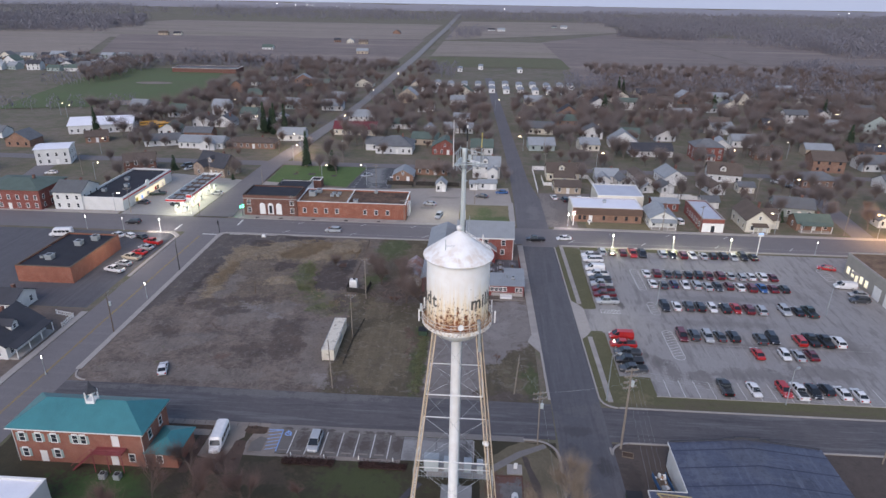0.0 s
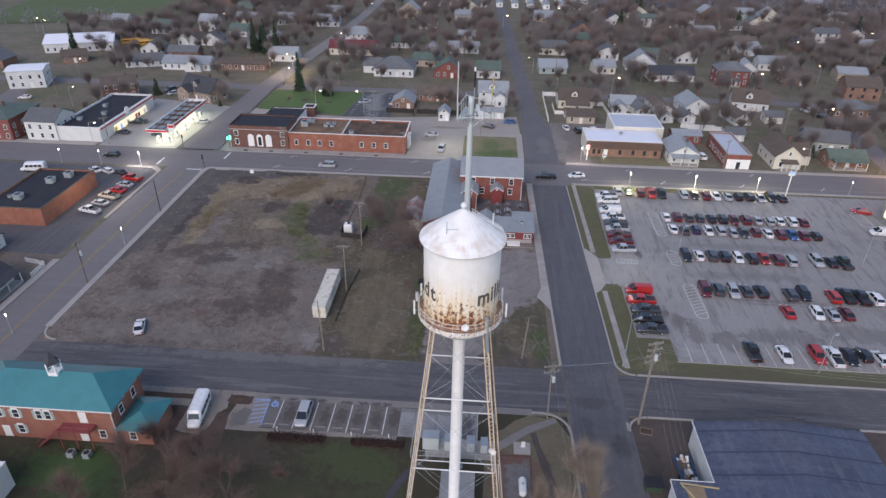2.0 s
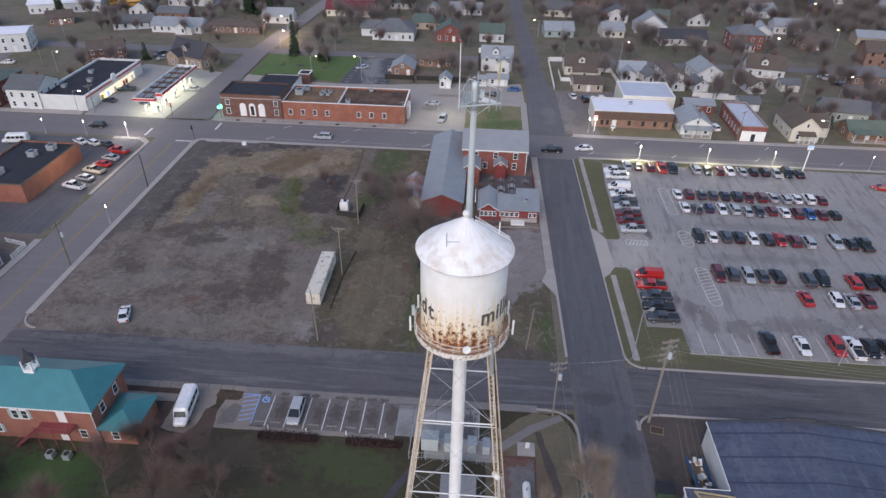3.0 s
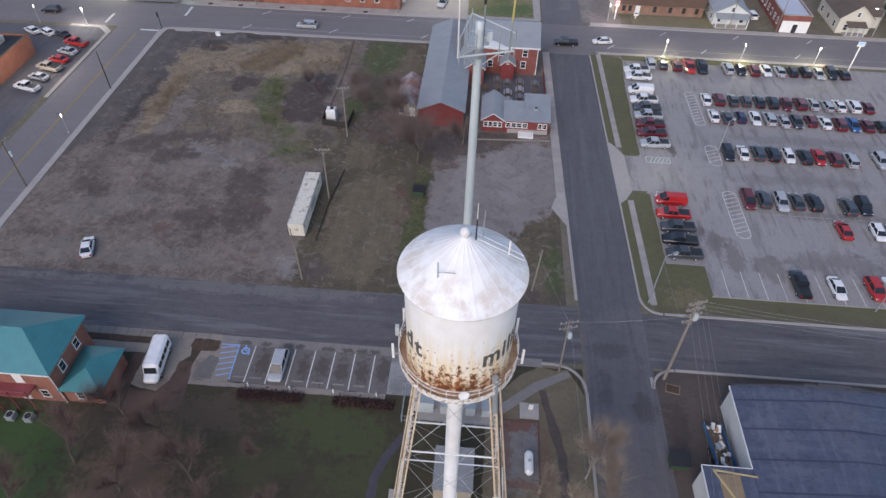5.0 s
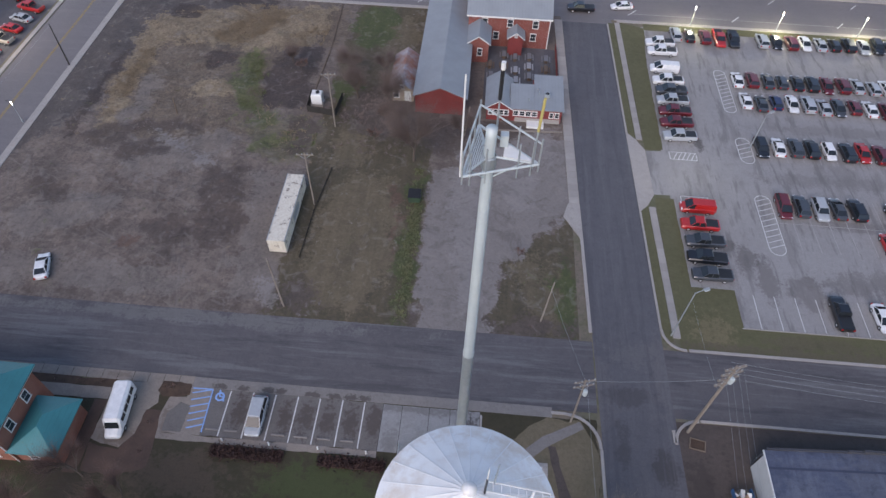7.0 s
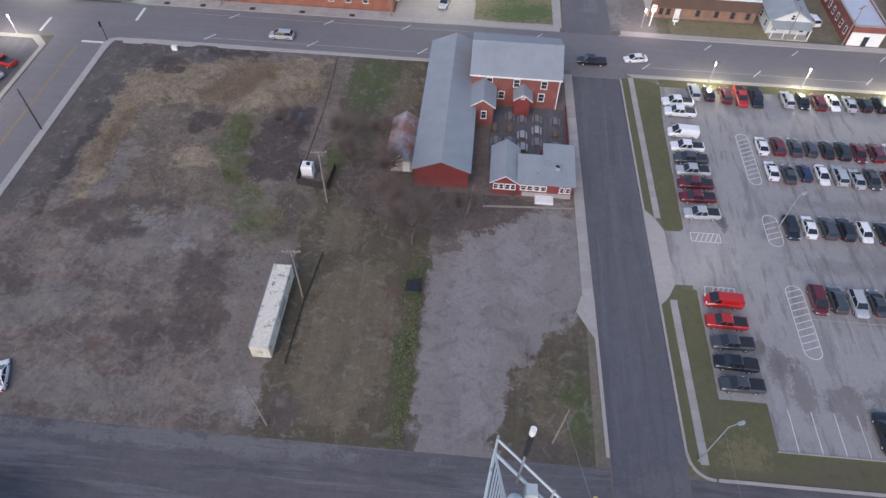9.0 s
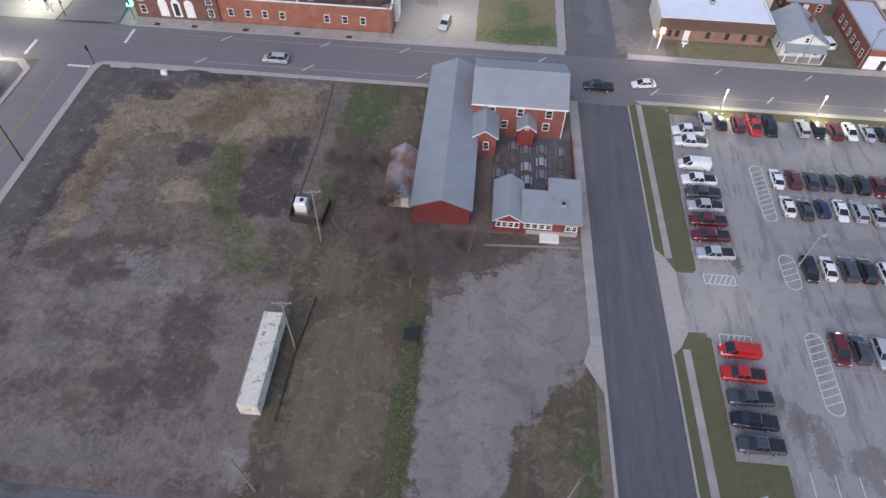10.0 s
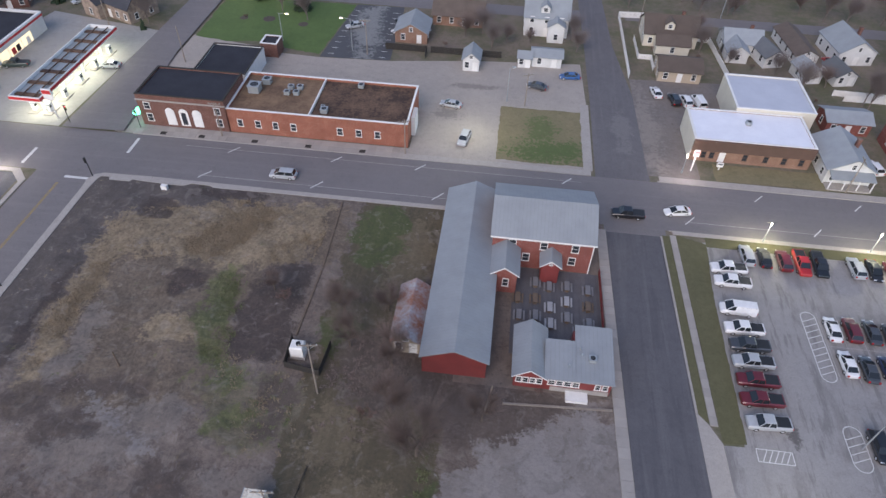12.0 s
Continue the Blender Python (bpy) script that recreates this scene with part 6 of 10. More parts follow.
# filling station
shop, w, d = flat_block(-136.0, -121.2, 200.0, 236, 4.6, "white_siding", "black_roof", "white filling station shop with red striped fascia and black roof", "station_shop", 0.5)
part("lit_front", Mesh().box(w / 2 + 0.02, w / 2 + 0.1, -10, 12, 0.3, 2.6), MAT["shop_glow"], shop, "lit shop windows")
part("fascia", Mesh().box(w / 2 + 0.02, w / 2 + 0.2, -d / 2, d / 2, 3.5, 4.7), MAT["trim"], shop)
part("red_stripe", Mesh().box(w / 2 + 0.2, w / 2 + 0.24, -d / 2, d / 2, 3.75, 4.25), MAT["red_trim"], shop)
part("sign_disc", Mesh().tube((w / 2 + 0.2, -1, 4.9), (w / 2 + 0.5, -1, 4.9), 1.3, sides=20), MAT["trim"], shop, "round white sign")
for y, mm in ((-9.2, "yellow"), (-5.6, "sign_blue"), (-1.2, "trim"), (4.6, "red_trim"), (6.4, "black"), (10.4, "trim")):
    part("poster", Mesh().box(w / 2 + 0.1, w / 2 + 0.13, y - 0.7, y + 0.7, 0.4, 1.9), MAT[mm], shop, "coloured window poster")
for y in (-8, -3, 3, 8):
    part("mullion", Mesh().box(w / 2 + 0.1, w / 2 + 0.16, y - 0.08, y + 0.08, 0.3, 2.6), MAT["trim"], shop)
for x, y in ((-131, 222), (-127, 214), (-132, 208)):
    roof_unit(x, y, 4.1, 1.4)


def station_canopy():
    o = thing("station_canopy", "filling station canopy with red edge and lights beneath", "canopy", pose(-101.9, 214.2, 0))
    w, d = 6.6, 32.0
    m = Mesh()
    for a in ((-w / 2, w / 2, -d / 2, -d / 2 + 0.2), (-w / 2, w / 2, d / 2 - 0.2, d / 2), (-w / 2, -w / 2 + 0.2, -d / 2 + 0.2, d / 2 - 0.2), (w / 2 - 0.2, w / 2, -d / 2 + 0.2, d / 2 - 0.2)):
        m.box(*a, 4.5, 5.5)
    part("fascia", m, MAT["trim"], o)
    r = Mesh()
    for a in ((-w / 2 - 0.03, w / 2 + 0.03, -d / 2 - 0.03, -d / 2), (w / 2, w / 2 + 0.03, -d / 2, d / 2), (-w / 2 - 0.03, -w / 2, -d / 2, d / 2)):
        r.box(*a, 4.7, 5.3)
    part("red_stripe", r, MAT["red_trim"], o)
    part("deck", Mesh().box(-w / 2 + 0.2, w / 2 - 0.2, -d / 2 + 0.2, d / 2 - 0.2, 4.55, 4.75), MAT["galvanised"], o)
    for k in range(7):
        y = -d / 2 + 2 + k * 4.6
        part("roof_beam", Mesh().box(-w / 2 + 0.2, w / 2 - 0.2, y - 0.5, y + 0.5, 4.75, 5.0), MAT["brown_roof"], o)
    for x in (-1.3, 1.3):
        part("roof_rail", Mesh().box(x - 0.12, x + 0.12, -d / 2 + 0.2, d / 2 - 0.2, 5.0, 5.15), MAT["brown_roof"], o)
    for y in (-12, -4, 4, 12):
        part("column", Mesh().box(-0.25, 0.25, y - 0.25, y + 0.25, 0, 4.55), MAT["trim"], o)
        for x in (-1.6, 1.6):
            part("light_panel", Mesh().box(x - 0.5, x + 0.5, y - 0.5, y + 0.5, 4.47, 4.5), MAT["white_glow"], o, "glowing canopy light")


station_canopy()


def fuel_pump(x, y):
    o = thing("fuel_pump", "white and red fuel pump on a concrete island", "fuel pump", pose(x, y, 0.06), "fuel pumps")
    part("island", Mesh().box(-0.9, 0.9, -1.6, 1.6, 0, 0.18), MAT["concrete"], o)
    part("cabinet", Mesh().box(-0.35, 0.35, -0.55, 0.55, 0.18, 1.75), MAT["trim"], o)
    part("display", Mesh().box(0.35, 0.38, -0.4, 0.4, 1.1, 1.6), MAT["black"], o)
    part("topper", Mesh().box(-0.4, 0.4, -0.6, 0.6, 1.75, 2.0), MAT["galvanised"], o)


for y in (201.8, 207.5, 214, 220.5, 227):
    fuel_pump(-103.6, y), fuel_pump(-100.2, y)
for y in (203, 214, 225):
    lamp = new("canopy_lamp", bpy.data.lights.new("canopy_lamp", "AREA"))
    lamp.data.shape, lamp.data.size, lamp.data.size_y, lamp.data.energy, lamp.data.color = "RECTANGLE", 5, 8, 700, (0.92, 1.0, 0.74)
    lamp.matrix_world = pose(-101.9, y, 4.44)

# white shop with two white roofs east of the side street
w1, w, d = flat_block(31.6, 54.6, 205.2, 216.5, 5.0, "tan_brick", "white_roof", "brick shop with white membrane roof", "shop_building", 0.15)
part("fascia", Mesh().box(-w / 2 - 0.1, w / 2 + 0.1, -d / 2 - 0.35, -d / 2 - 0.02, 2.6, 4.9), MAT["brown_fascia"], w1, "brown fascia band")
part("end_wall", Mesh().box(-w / 2 - 0.12, -w / 2 - 0.02, -d / 2, d / 2, 0, 5.0), MAT["cream_siding"], w1)
for x in (-9, -7.4, -1, 3, 6.5, 9.8):
    window(w1, x, -d / 2, 0.9, 0, 0.8, 1.3, "brown_fascia")
door(w1, -5.4, -d / 2, 0.1, 0)
w2, w, d = flat_block(41.5, 57.4, 216.6, 230.5, 5.8, "cream_siding", "pale_roof", "cream sided hall with pale flat roof", "shop_building", 0.15)
roof_unit(43, 212, 4.9, 1.0)
house(60.6, 207, 8.6, 11, 3.4, "white_siding", "pale_shingle", "y", 0, 2.4, porch=0.95, label="white cottage with grey gabled roof and front porch")
ba, w, d = flat_block(72.4, 79.4, 198.9, 218.5, 4.6, "red_brick", "pale_roof", "narrow red brick shop with white corner front", "shop_building", 0.3, "concrete")
part("white_front", Mesh().box(-w / 2 + 0.1, w / 2 - 0.1, -d / 2 - 0.12, -d / 2 - 0.02, 0.2, 3.2), MAT["trim"], ba, "white shop front")
for k in range(6):
    window(ba, -w / 2, -7 + 2.6 * k, 1.3, -90, 0.8, 1.4)
door(ba, 0, -d / 2 - 0.12, 0.2, 0, 1.2, 2.2, "window")
house(91, 207, 8, 13, 4.2, "cream_siding", "brown_shingle", "y", 0, 3.2, porch=0.6, wing=(5.2, 1.5, 6, 8, 3.2, "x"), label="cream house with brown cross-gabled roof")
house(110, 221, 13, 8, 3.4, "grey_siding", "grey_shingle", "x", -10, 2.6, label="grey-green house with grey gabled roof")
house(110, 207, 11, 7, 2.8, "tan_brick", "green_shingle", "x", 0, 2.0, porch=0.9)
house(66, 222, 9, 6, 3.0, "red_brick", "pale_shingle", "x", 0, 1.0, chimney=False, name="garage_building", label="low brick garage with pale roof")
house(83, 226, 6, 5, 2.6, "white_siding", "grey_shingle", "x", 0, 1.4, chimney=False, name="garden_shed", label="white sided shed with grey roof")
house(33.6, 257, 13, 9, 3.4, "cream_siding", "brown_shingle", "x", 0, 3.0, dormer=True, wing=(0, -6.5, 8, 5, 2.8, "x"))
house(33.6, 239, 9.6, 7.5, 2.8, "tan_siding", "brown_shingle", "x", 0, 1.6, chimney=False, name="garage_building", label="tan sided garage with brown roof")
house(51, 255, 9, 7, 3.0, "white_siding", "pale_shingle", "x", 0, wing=(-2, -5, 5, 6, 2.8, "y"))
house(56.5, 250, 5, 8, 2.8, "white_siding", "grey_shingle", "y", 15, chimney=False)
house(77, 256, 9, 11, 3.4, "white_siding", "pale_shingle", "y", 8)
house(71.5, 243, 5, 6.5, 2.6, "white_siding", "grey_shingle", "y", 12, chimney=False, name="garage_building", label="white sided garage with grey roof")
house(64.8, 256, 5.5, 15, 2.6, "white_siding", "brown_shingle", "y", 6, 1.3, chimney=False)
house(64, 242.6, 4.6, 6, 2.6, "white_siding", "pale_shingle", "y", 12, chimney=False, name="garage_building", label="white sided garage with pale roof")
house(90, 246, 6, 12, 2.8, "white_siding", "brown_shingle", "y", 10, chimney=False)
house(100, 262, 13, 9, 3.4, "white_siding", "brown_shingle", "x", -12, 3.6, dormer=True)
house(103, 246, 6, 5, 2.6, "cream_siding", "grey_shingle", "x", 0, 1.3, chimney=False, name="garden_shed", label="pale shed with grey roof")
house(103.5, 297, 13, 10, 6.2, "red_brick", "grey_shingle", hip=True, rise=3.0, porch=0.4)
house(79, 300, 19, 9, 3.0, "white_siding", "dark_shingle", "x", 3, garage=True)
house(132, 300, 12, 8, 3.0, "tan_brick", "brown_shingle", "x")
house(135, 258, 14, 9, 3.2, "tan_brick", "grey_shingle", hip=True, rise=2.6)
house(130, 324, 12, 8, 3.4, "white_siding", "pale_shingle", "x", 0)
house(128, 352, 13, 8, 3.6, "white_siding", "pale_shingle", "x", 20)
house(153, 226, 9, 10, 3.4, "white_siding", "grey_shingle", "y", 0)
house(158, 212, 11, 9, 5.4, "red_brick", "green_shingle", "x", 0)
house(136, 212, 5, 6, 2.6, "white_siding", "grey_shingle", "y", 0, chimney=False, name="garden_shed", label="white shed with grey roof")
# between the side street and the west street
house(2.6, 257.5, 11, 9, 5.0, "white_siding", "pale_shingle", "x", 0, 3.0, dormer=True, wing=(2.5, -5.5, 4, 4, 4.2, "y"))
house(3, 239.5, 7, 4.5, 2.7, "white_siding", "pale_shingle", "x", 0, 0.8, chimney=False, name="garage_building", label="pale grey flat-fronted garage")
house(-2.2, 238, 3, 3.4, 2.6, "white_siding", "pale_shingle", "x", 0, 0.8, chimney=False, name="garden_shed", label="small white shed beside a garage")
house(-14.6, 235.2, 3.8, 5, 3.0, "white_siding", "pale_shingle", "y", 0, 1.6, chimney=False, name="garden_shed", label="white gabled shed beside a fence")
house(-30.5, 248, 8, 8, 2.8, "tan_brick", "pale_shingle", "y", 0, 2.2, chimney=False, name="garage_building", label="brick garage with pale gabled roof")
house(-20, 259, 13, 8, 2.8, "tan_brick", "brown_shingle", "x", 0, 2.4)
house(-40, 294, 17, 13, 3.6, "white_siding", "grey_shingle", hip=True, rise=3.8, wing=(-10, 3, 8, 8, 3.2, "x"), label="large pale hall with grey hipped roof", name="parish_hall")
house(-16.5, 293, 12, 9, 3.8, "red_brick", "green_shingle", "y", 0, 3.4)
house(0.5, 295, 10, 9, 3.6, "white_siding", "green_shingle", "x", 0, 2.8)
house(-65, 328, 22, 9, 3.2, "cream_siding", "maroon_roof", "x", 0, 3.0)
house(-66, 352, 14, 9, 4.8, "white_siding", "pale_shingle", hip=True, rise=3.4)
house(-43, 345, 12, 7, 3.0, "white_siding", "green_shingle", "x", 0, 2.0)
house(-12, 338, 15, 7, 3.0, "white_siding", "pale_shingle", "x", 0, 2.0)
house(-27, 332, 5, 6, 3.2, "white_siding", "pale_shingle", "y", 0, 2.2, chimney=False, name="garage_building", label="white gabled garage beside a house")
# west side
house(-107, 249, 15, 9, 4.0, "stone", "dark_shingle", "x", -25, 4.4, dormer=True, wing=(-4, -4, 6, 6, 4.0, "y"), label="stone house with steep dark roof")
house(-140, 249, 12, 10, 5.0, "dark_brick", "brown_shingle", "x", 25, 2.4)
house(-140.2, 205, 10, 11, 6.2, "white_siding", "grey_shingle", "x", 0, 2.6, doors=False, label="white two-storey house with grey roof")
house(-160, 206, 22, 16, 7.0, "red_brick", "green_shingle", hip=True, rise=2.0, label="two-storey brick building with dark green roof", name="corner_building")
house(-182, 258, 13, 11, 6.8, "white_siding", "white_roof", "x", 20, 0.6, chimney=False)
house(-108, 294, 23, 9, 2.8, "tan_brick", "brown_shingle", hip=True, rise=1.8)
house(-131, 292, 21, 10, 2.9, "white_siding", "pale_shingle", "x", 0, 2.2, wing=(4, -5, 7, 5, 2.9, "y"))
house(-152, 294, 16, 9, 2.8, "white_siding", "grey_shingle", "x", 20, 2.2)
house(-149, 336, 11, 9, 3.6, "white_siding", "brown_shingle", "y", 0, 3.2)
house(-138, 338, 10, 9, 3.0, "white_siding", "grey_shingle", "y", 0, 3.2)
house(-197, 322, 30, 20, 4.2, "white_siding", "white_roof", "x", 20, 2.4, chimney=False, label="large white metal warehouse with white roof", name="warehouse")
house(-186, 296, 10, 8, 3, "tan_brick", "brown_shingle", "x", 30, 2.2)
house(-112, 352, 7, 6, 3, "white_siding", "pale_shingle", "y", 0, 2.0)
boat = thing("covered_boat", "boat under a white cover beside a carport", "boat", pose(-109.4, 127.6, 0.05, 0, 0, -12))
part("cover", Mesh().loft([[(-a, y, 0.5), (a, y, 0.5), (a * 0.95, y, zt * 0.7), (a * 0.35, y, zt), (-a * 0.35, y, zt), (-a * 0.95, y, zt * 0.7)] for y, a, zt in ((-3.2, 0.7, 1.5), (-2.4, 1.1, 2.0), (0.4, 1.15, 2.3), (2.0, 0.8, 1.8), (3.2, 0.15, 1.3))]), MAT["trim"], boat)
for k in (-0.9, 0.9):
    part("wheel", Mesh().tube((k - 0.1, -0.8, 0.33), (k + 0.1, -0.8, 0.33), 0.33, sides=12), MAT["tyre"], boat)
part("frame", Mesh().box(-0.8, 0.8, -2.6, 2.4, 0.3, 0.5), MAT["galvanised"], boat)
lb, w, d = flat_block(-120, -105, 144.5, 168, 4.6, "orange_brick", "black_roof", "low orange building with black flat roof", "shop_building", 0.35, "wood")
for x, y, s in ((-114, 150, 1.8), (-112, 160, 1.8), (-109.5, 164, 1.8), (-116.5, 150.5, 0.9)):
    roof_unit(x, y, 4.25, s)
house(-102.6, 114.8, 12.4, 11, 3.2, "white_siding", "dark_shingle", "x", 90, 3.6, porch=0.98, dormer=True, label="white cottage with dark roof, dormer and long porch")
house(-113, 131, 9, 8, 3, "white_siding", "dark_shingle", "x", 0, 2.0)


# red hall with its barn, annexe and shed
house(-9.4, 166.2, 9.0, 36.0, 3.9, "red_paint", "metal_roof", "y", 0, 1.9, chimney=False, doors=False, name="long_barn", rows=0, label="long red barn with grey metal roof")
hall = house(2.3, 177.0, 16.0, 12.6, 6.8, "red_brick", "metal_roof_x", "x", 0, 2.6, chimney=False, name="brick_hall", rows=0, label="red brick hall with grey metal roof")
for x, zz in ((-4.8, 4.5), (0.2, 4.5), (5.2, 4.5), (-2.4, 1.7), (5.0, 1.7)):
    window(hall, x, -6.3, zz, 0, 1.0, 1.5)
for yy in (-3, 0.5, 4):
    window(hall, 8.0, yy, 4.5, 90, 1.0, 1.5), window(hall, 8.0, yy, 1.4, 90, 1.0, 1.5)
part("eaves_board", Mesh().box(-8.4, 8.4, -6.75, -6.6, 6.45, 6.75), MAT["trim"], hall)
part("corner_board", Mesh().box(7.9, 8.06, -6.36, -6.2, 0, 6.6), MAT["trim"], hall)
house(-3.4, 168.0, 4.0, 6.5, 4.4, "red_brick", "metal_roof", "y", 0, 1.4, chimney=False, name="gabled_annexe", rows=0, doors=False, label="small red brick annexe with grey gabled roof")
house(3.8, 169.3, 2.8, 3.0, 4.0, "red_paint", "metal_roof", "y", 0, 1.1, chimney=False, name="gabled_porch", rows=0, doors=False, label="small red gabled porch with grey roof")
for nm, xx, yy in (("gabled_annexe", -3.4, 164.75), ("gabled_porch", 3.8, 167.8)):
    for o in [q for q in scene.objects if q.name == nm]:
        d2, w2, h2, r2 = (3.25, 2.0, 4.4, 1.4) if nm == "gabled_annexe" else (1.5, 1.4, 4.0, 1.1)
        window(o, 0.3 if nm == "gabled_annexe" else 0, -d2, 1.6 if nm == "gabled_annexe" else 4.1, 0, 0.8 if nm == "gabled_annexe" else 0.35, 1.5 if nm == "gabled_annexe" else 0.35)
        e = 0.42
        for s in (-1, 1):
            part("barge_board", Mesh().tube((s * (w2 + 0.35), -d2 - e, h2 - 0.2), (0, -d2 - e, h2 + r2 + 0.05), 0.09, sides=4), MAT["trim"], o)
ann = thing("red_annexe", "low red annexe with grey metal roof and white windows", "building", pose(5.7, 152.2, 0))
part("wall", Mesh().box(-2.6, 1.5, -4.6, 1.1, -0.2, 2.9).box(1.5, 6.6, -4.6, 3.9, -0.2, 2.9), MAT["red_paint"], ann)


def shed_roof(x0, x1, y0, y1, za, zb):
    """A single slope with its fascia, rising northwards."""
    return Mesh().add([(x0, y0, za), (x1, y0, za), (x1, y1, zb), (x0, y1, zb), (x0, y0, za + 0.16), (x1, y0, za + 0.16), (x1, y1, zb + 0.16), (x0, y1, zb + 0.16)], [(3, 2, 1, 0), (4, 5, 6, 7), (0, 1, 5, 4), (1, 2, 6, 5), (2, 3, 7, 6), (3, 0, 4, 7)])


part("roof", shed_roof(-2.6, 1.6, -5.0, 1.4, 2.9, 3.6), MAT["metal_roof_x"], ann)
part("roof", shed_roof(1.62, 6.9, -5.0, 4.3, 2.95, 3.7), MAT["metal_roof_x"], ann)
gw = part("gable_wing", gable_body(4.2, 8.2, 2.9, 1.4, "y"), MAT["red_paint"], ann)
gw.location = (-4.6, -0.53, 0)
part("gable_roof", gable_roof(4.2, 8.2, 2.9, 1.4, 0.4, "y"), MAT["metal_roof"], gw)
for q in (-1, 1):
    part("barge_board", Mesh().tube((q * 2.45, -4.52, 2.75), (0, -4.52, 4.42), 0.08, sides=4), MAT["trim"], gw)
for x in (-6.0, -5.1, -4.1, -3.2):
    window(ann, x, -4.64, 1.3, 0, 0.65, 1.0)
for x in (-1.5, -0.4, 0.7, 1.8):
    window(ann, x, -4.62, 1.4, 0, 0.8, 0.9)
for x in (4.8, 5.8):
    window(ann, x, -4.62, 1.3, 0, 0.6, 1.0)
part("skirt", Mesh().box(-1.6, 6.4, -4.75, -4.62, -0.1, 0.9), MAT["concrete"], ann)
part("white_ramp", Mesh().box(0.6, 3.6, -6.4, -4.8, 0, 0.5), MAT["trim"], ann)
roof_unit(9.6, 150.8, 3.35, 0.9, "small white rooftop unit")
for x, y in ((1.8, 149.6), (6.4, 149.4), (8.2, 151.4), (8.0, 152.4)):
    single("roof_vent", Mesh().tube((x, y, 3.0), (x, y, 3.9), 0.12, sides=8), MAT["galvanised"], "grey roof vent pipe on metal roofing", "vent pipe")
house(-16.6, 156.3, 4.2, 10.5, 2.6, "tan_siding", "rusty_roof", "y", 0, 1.5, chimney=False, name="old_shed", rows=1, label="old timber shed with rusty sheet roof")
sheet("patio", rect(-1.8, 12.0, 153.0, 170.5), 0.05, "dark_asphalt", "dark paved patio", "patio")


MAT["grey_table"] = two_tone("grey_table_top", (0.20, 0.20, 0.21), (0.14, 0.14, 0.15), 0.9, 5, 0.7, relief=0)
MAT["pale_table"] = two_tone("pale_table_top", (0.36, 0.36, 0.37), (0.27, 0.27, 0.28), 0.9, 5, 0.7, relief=0)


def picnic_table(x, y, mat, label):
    o = thing("picnic_table", label, "table", pose(x, y, 0.05, 0, 0, 90), "patio tables")
    part("tabletop", Mesh().box(-0.95, 0.95, -0.4, 0.4, 0.70, 0.76), MAT[mat], o)
    for s in (-1, 1):
        part("bench", Mesh().box(-0.95, 0.95, s * 0.75 - 0.14, s * 0.75 + 0.14, 0.42, 0.47), MAT[mat], o)
        part("trestle", Mesh().box(s * 0.7 - 0.04, s * 0.7 + 0.04, -0.8, 0.8, 0.36, 0.42).box(s * 0.7 - 0.04, s * 0.7 + 0.04, -0.3, 0.3, 0, 0.70), MAT["wood"], o)
    return o


for k, (x, y) in enumerate(((-0.9, 163.5), (-0.6, 160.0), (1.8, 167.1), (1.8, 163.6), (1.9, 160.2), (4.0, 166.4), (4.1, 162.1), (4.2, 158.9), (6.8, 166.8), (6.7, 163.6), (6.7, 160.4), (10.1, 166.4), (10.0, 163.0), (10.0, 159.6), (8.4, 157.9))):
    light = k in (6, 7, 9)
    picnic_table(x, y, "pale_table" if light else "grey_table" if k % 3 else "wood", "pale patio table with benches" if light else "weathered grey patio table with benches")
single("low_wall", Mesh().slab([(-2.2, 144.3), (12.7, 145.2), (12.7, 145.5), (-2.2, 144.6)], 0.0, 0.2), MAT["van_concrete"], "low stained concrete ledge at the edge of a gravel drive", "wall")


def picket_fence(name, pts, h, material, label, gap=0.32, board=0.12):
    o = thing(name, label, "fence")
    n = 0
    for (ax, ay), (bx, by) in zip(pts, pts[1:]):
        L = math.hypot(bx - ax, by - ay)
        a = math.degrees(math.atan2(by - ay, bx - ax))
        seg = Mesh()
        k = 0.0
        while k < L:
            seg.box(k, k + board, -0.02, 0.02, 0.05, h)
            k += gap
        q = part("fence_panel", seg, MAT[material], o)
        q.matrix_basis = pose(ax, ay, 0, 0, 0, a)
        tagged(q, kind="stuff")
        for z in (h * 0.25, h * 0.8):
            part("rail", Mesh().box(0, L, 0.02, 0.06, z, z + 0.08), MAT[material], q)
        k = 0.0
        while k <= L + 0.01:
            part("post", Mesh().box(k - 0.05, k + 0.05, -0.05, 0.05, 0, h + 0.08), MAT[material], q)
            k += 2.4
    return o


